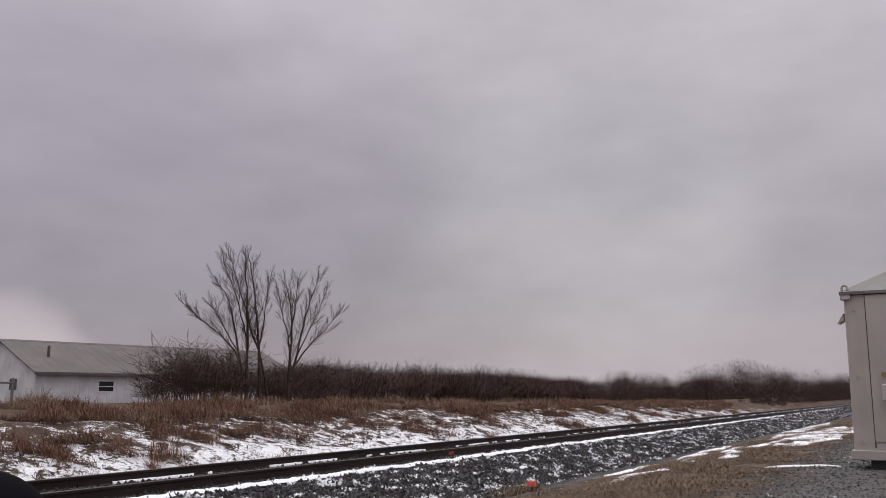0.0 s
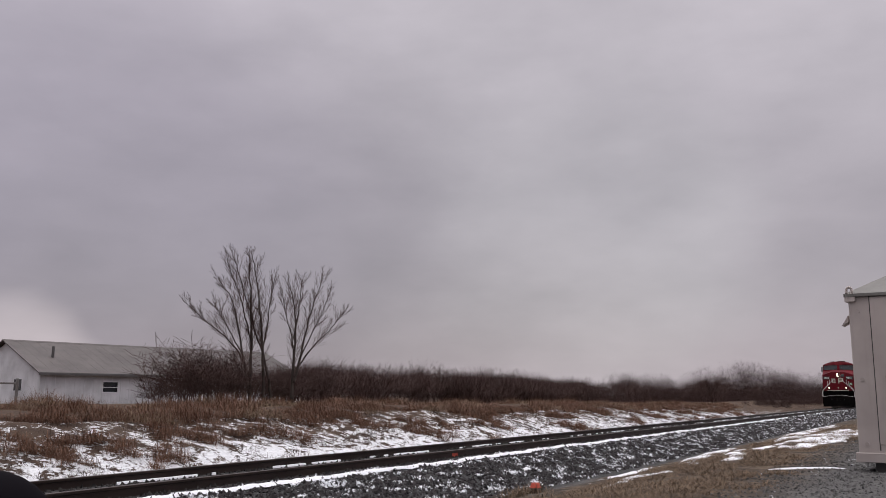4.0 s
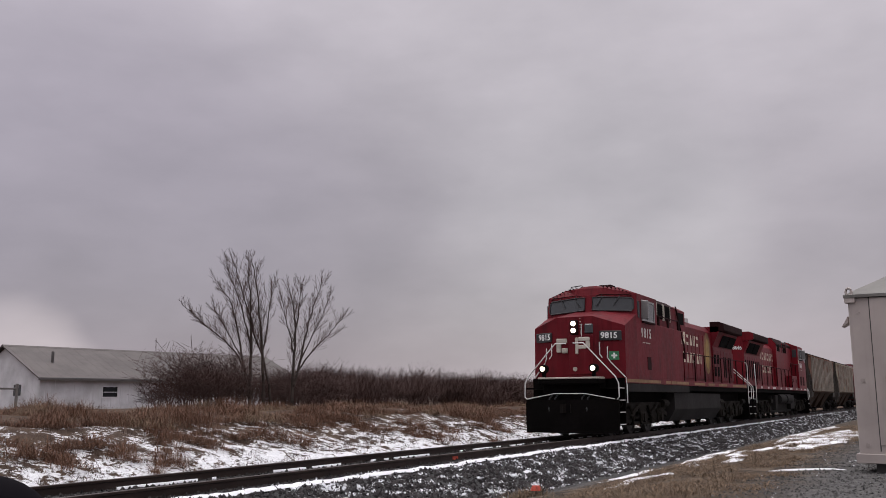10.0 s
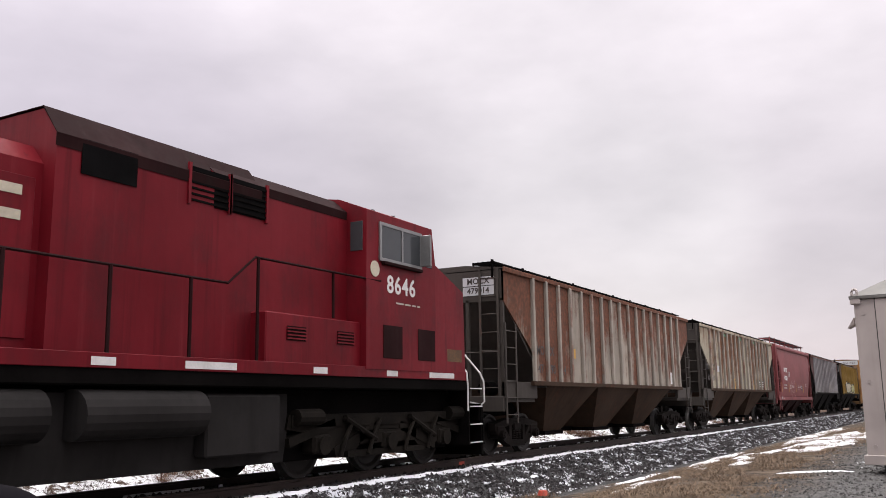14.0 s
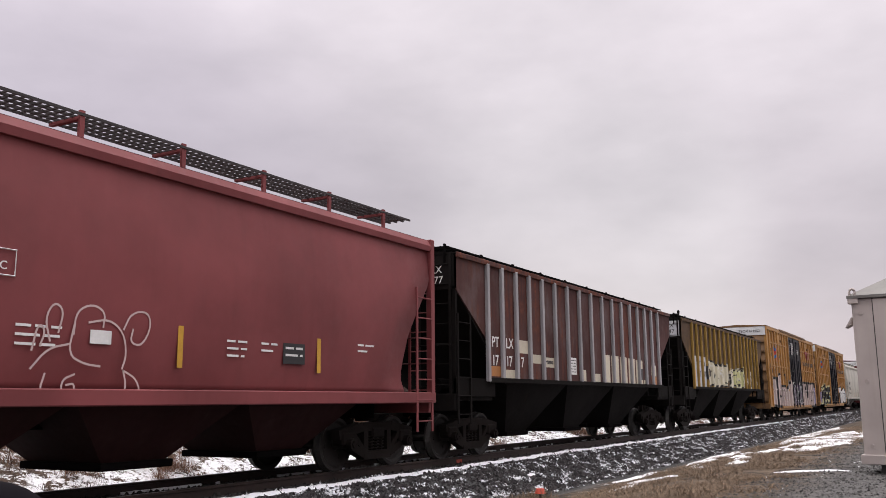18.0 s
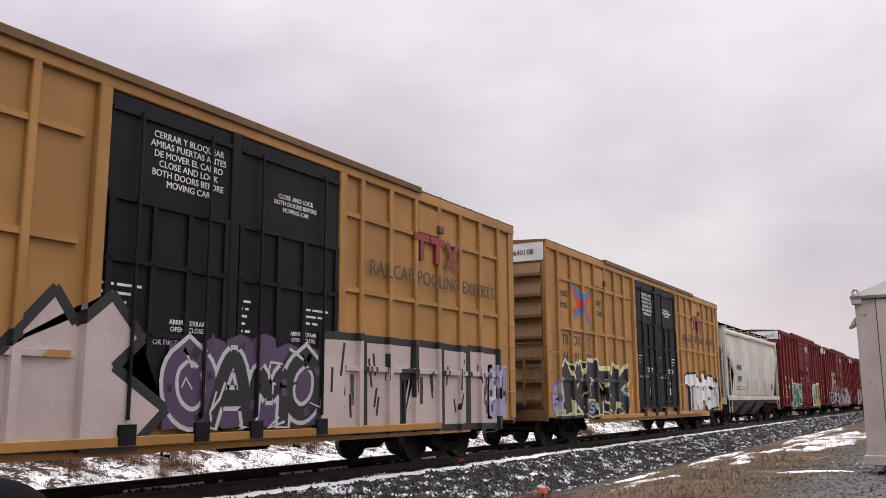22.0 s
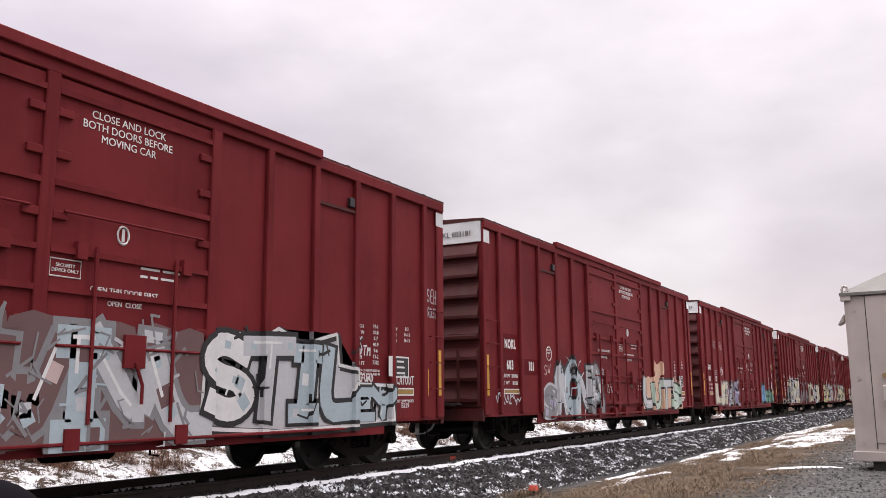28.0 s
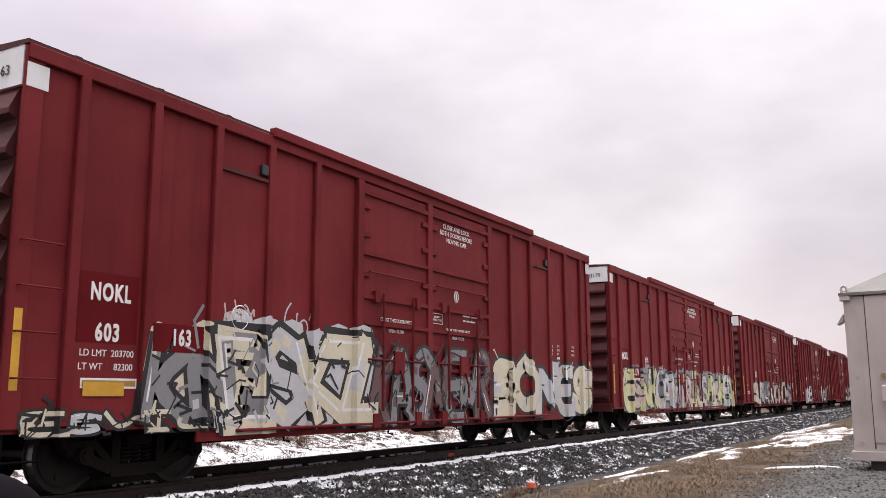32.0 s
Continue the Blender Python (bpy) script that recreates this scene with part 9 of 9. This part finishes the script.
graffiti(reds[1], 3.2, 6.4, 1.85, 3.3, YN, [SP_PEACH], 84, "peach-coloured faded graffiti", S, "SRPA", outline=SP_GREY, weight=0.12, scribble=18)
sprayed_words(reds[1], "S", 2.3, 2.45, 0.5, YN, SP_PEACH, 0.05)
graffiti(reds[1], 6.8, 11.4, 0.62, 2.0, YN, [SP_SILVER, SP_PALEPINK, SP_ICE, SP_DUSK], 85, "tangled pink and blue-grey graffiti on the doors", S, "NEWIVL", weight=0.24, scribble=22, shear=0.3, halo=SP_DUSK, outline=SP_GREY)
block_piece(reds[1], [[(11.36, 0.80), (11.42, 1.72), (11.96, 2.12), (12.60, 2.02), (13.02, 2.22), (13.58, 2.02), (14.46, 2.22), (14.52, 1.72), (15.02, 1.66), (15.12, 0.74), (13.0, 0.70)], [(14.62, 0.76), (14.98, 1.42), (16.06, 1.40), (16.14, 0.80)]], SP_SILVER, YN, S, "white and pale blue graffiti cloud with dark outlines", 185, edge=SP_WHITE)
graffiti(reds[1], 11.5, 14.95, 0.78, 2.06, YN - 0.012, [SP_WHITE, SP_ICE, SP_SILVER], 86, "white and pale blue graffiti with black outlines", S, "STIL", weight=0.26, scribble=5, shear=0.15)
graffiti(reds[1], 14.9, 16.2, 0.80, 1.40, YN - 0.012, [SP_ICE], 286, "pale blue graffiti with black outlines", S, "EY", weight=0.24, scribble=5)
sprayed_words(reds[1], "SEH", 17.28, 3.0, 0.26, YN - 0.081, SP_SILVER, 0.02, 0.4), sprayed_words(reds[1], "TROST", 17.33, 2.72, 0.2, YN - 0.001, SP_SILVER, 0.02, 0.4), sprayed_words(reds[1], "CATOUT", 16.32, 1.42, 0.15, YN, SP_WHITE, 0.022, 0.55)
sprayed_words(reds[1], "DTM", 15.12, 1.92, 0.16, YN, SP_WHITE, 0.028), sprayed_words(reds[1], "REFUND", 15.02, 1.46, 0.12, YN, SP_WHITE)
graffiti(reds[2], 3.95, 7.3, 0.62, 2.1, YN, [SP_ICE, SP_SILVER, SP_GREY], 87, "silver-grey graffiti with black outlines", S, "AONA", weight=0.24, scribble=22, shear=0.12)
graffiti(reds[2], 3.25, 4.0, 0.64, 1.55, YN - 0.012, [SP_GREY, SP_LILAC], 287, "grey-violet graffiti with white edges", S, "S", outline=SP_SILVER, weight=0.3, scribble=3)
sprayed_words(reds[2], "SW", 3.3, 1.72, 0.26, YN - 0.022, SP_PALEPINK), sprayed_words(reds[2], "ACKS", 7.05, 1.80, 0.16, YN - 0.1, SP_SILVER), sprayed_words(reds[2], "EDO", 7.10, 1.52, 0.13, YN - 0.1, SP_SILVER), sprayed_words(reds[2], "LEGU", 7.75, 1.30, 0.16, YN - 0.1, SP_SILVER)
tag_scrawl(reds[2], 0.5, 0.95, 1.2, 0.35, YN - 0.05, SP_SILVER, 190)
graffiti(reds[2], 11.3, 16.1, 0.72, 1.75, YN, [SP_MINT, SP_SILVER], 88, "pale mint graffiti with black outlines and peach edges", S, "LUTS", weight=0.24, scribble=6, halo=SP_PEACH)
graffiti(reds[2], 12.9, 13.8, 1.7, 2.35, YN, [SP_PEACH], 188, "peach-coloured sprayed shape", S, "Y", outline=SP_PEACH, weight=0.4, scribble=0)
graffiti(reds[3], 2.0, 4.6, 0.78, 1.78, YN, [SP_CREAM], 89, "cream block-lettered graffiti", S, "RUST", outline=SP_GREY, weight=0.26, scribble=2)
graffiti(reds[3], 4.6, 6.9, 0.72, 1.85, YN, [SP_SILVER, SP_GREY, SP_LILAC], 90, "silver-grey graffiti", S, "ILKE", weight=0.12, scribble=20, shear=0.3)
graffiti(reds[3], 14.1, 17.0, 0.80, 1.52, YN, [SP_MINT, SP_JADE], 91, "pale jade bubble graffiti with dark outlines", S, "COE", weight=0.36, scribble=6)
block_piece(reds[3], [[(13.12, 0.84), (13.16, 1.56), (13.38, 1.84), (13.78, 1.84), (14.06, 1.50), (14.12, 0.86)]], SP_BLUE, YN, S, "blue sprayed shape with black outlines", 191)
plate(reds[3], "warning_plate", 16.36, 16.95, 1.30, 1.46, YN - 0.022, YELLOW)
plate(reds[4], "warning_plate", 1.05, 1.64, 1.16, 1.32, YN - 0.012, YELLOW)
tag_scrawl(reds[3], 16.6, 2.5, 0.7, 0.5, YN, SP_LIME, 192)
sprayed_words(reds[3], "WABE", 2.12, 3.22, 0.34, YN, SP_PALEPINK, 0.02, 0.40), sprayed_words(reds[3], "WABE", 3.30, 3.24, 0.32, YN - 0.024, SP_PALEPINK, 0.02, 0.40)
sprayed_words(reds[3], "BEASTS", 2.14, 2.10, 0.20, YN, SP_SILVER, 0.02, 0.45)
graffiti(reds[4], 0.25, 4.2, 0.72, 1.0, YN, [SP_SILVER, SP_CREAM], 194, "low tangled pale graffiti", S, "ESVILKN", weight=0.2, scribble=10, shear=0.4)
graffiti(reds[4], 1.95, 4.3, 0.82, 2.0, YN, [SP_CREAM, SP_SILVER, SP_GREY], 94, "dense cream and grey graffiti", S, "KNZ", weight=0.22, scribble=16, shear=0.4, halo=SP_CREAM)
graffiti(reds[4], 3.3, 6.9, 0.64, 2.2, YN, [SP_CREAM, SP_SILVER], 95, "dense cream and grey graffiti", S, "ESKZ", weight=0.22, scribble=14, shear=0.3, jag=0.05, halo=SP_SILVER)
graffiti(reds[4], 6.9, 11.4, 0.64, 2.1, YN, [SP_GREY, SP_DUSK], 96, "dense grey graffiti over the doors", S, "KASNEWR", weight=0.14, scribble=26, shear=0.3)
graffiti(reds[4], 11.7, 17.9, 0.64, 2.1, YN, [SP_CREAM, SP_SILVER], 97, "cream graffiti letters with dark outlines", S, "BONES", weight=0.26, scribble=6)
tag_scrawl(reds[4], 3.3, 2.1, 0.5, 0.4, YN - 0.022, SP_PALEPINK, 98), tag_scrawl(reds[4], 4.4, 2.05, 1.0, 0.55, YN, SP_SILVER, 99)
graffiti(reds[5], 1.2, 17.2, 0.64, 2.0, YN, [SP_SILVER, SP_CREAM, SP_PALEPINK, SP_LIME], 100, "bright mixed graffiti along the lower side", S, "ESNKOAWTRILSVZNKEA", weight=0.22, scribble=20, halo=SP_GREY)
graffiti(reds[6], 2.9, 15.0, 0.64, 1.9, YN, [SP_SILVER, SP_CREAM, SP_GREY], 101, "grey and cream graffiti along the lower side", S, "SLRNEKAOTWVINS", weight=0.22)
graffiti(reds[7], 2.9, 6.2, 0.6, 1.8, YN, [SP_SILVER, SP_MINT], 102, "silver graffiti low on the side", S, "KONES", weight=0.24)
graffiti(reds[7], 11.0, 15.6, 0.6, 1.8, YN, [SP_WHITE, SP_GREY], 103, "white graffiti low on the side", S, "TASER", weight=0.24)
graffiti(reds[8], 11.0, 16.0, 0.6, 1.9, YN, [SP_WHITE, SP_GREY], 104, "white graffiti low on the side", S, "NOVEK", weight=0.24)


def travel(t):
    """How far the train has come, in metres."""
    return 12.5 * t + 0.00375 * t * t


def motions():
    for car, at, turned in CARS:
        walk(car, [(t, pose(at - travel(t), TRACK_Y, 0, 0, 0, 180 if turned else 0)) for t in range(0, 33, 2)])
    # the wheels roll; wheels alike in size, place and heading share one set of keys
    rolling = {}
    for wheel in WHEELS:
        top = wheel.parent.parent
        turned = any(c is top and flag for c, _, flag in CARS)
        key = (wheel.data.name, round(wheel.location.x, 2), turned)
        if key not in rolling:
            r, sign, place = wheel.location.z, 1 if turned else -1, wheel.location.copy()
            walk(wheel, [(f / FPS, pose(*place, 0, 0, 0) @ Matrix.Rotation(sign * travel(f / FPS) / r, 4, "Y")) for f in range(0, 961)])
            rolling[key] = wheel
        else:
            keys = rolling[key].animation_data
            wheel.rotation_mode = "QUATERNION"
            own = wheel.animation_data_create()
            own.action, own.action_slot = keys.action, keys.action_slot


motions()
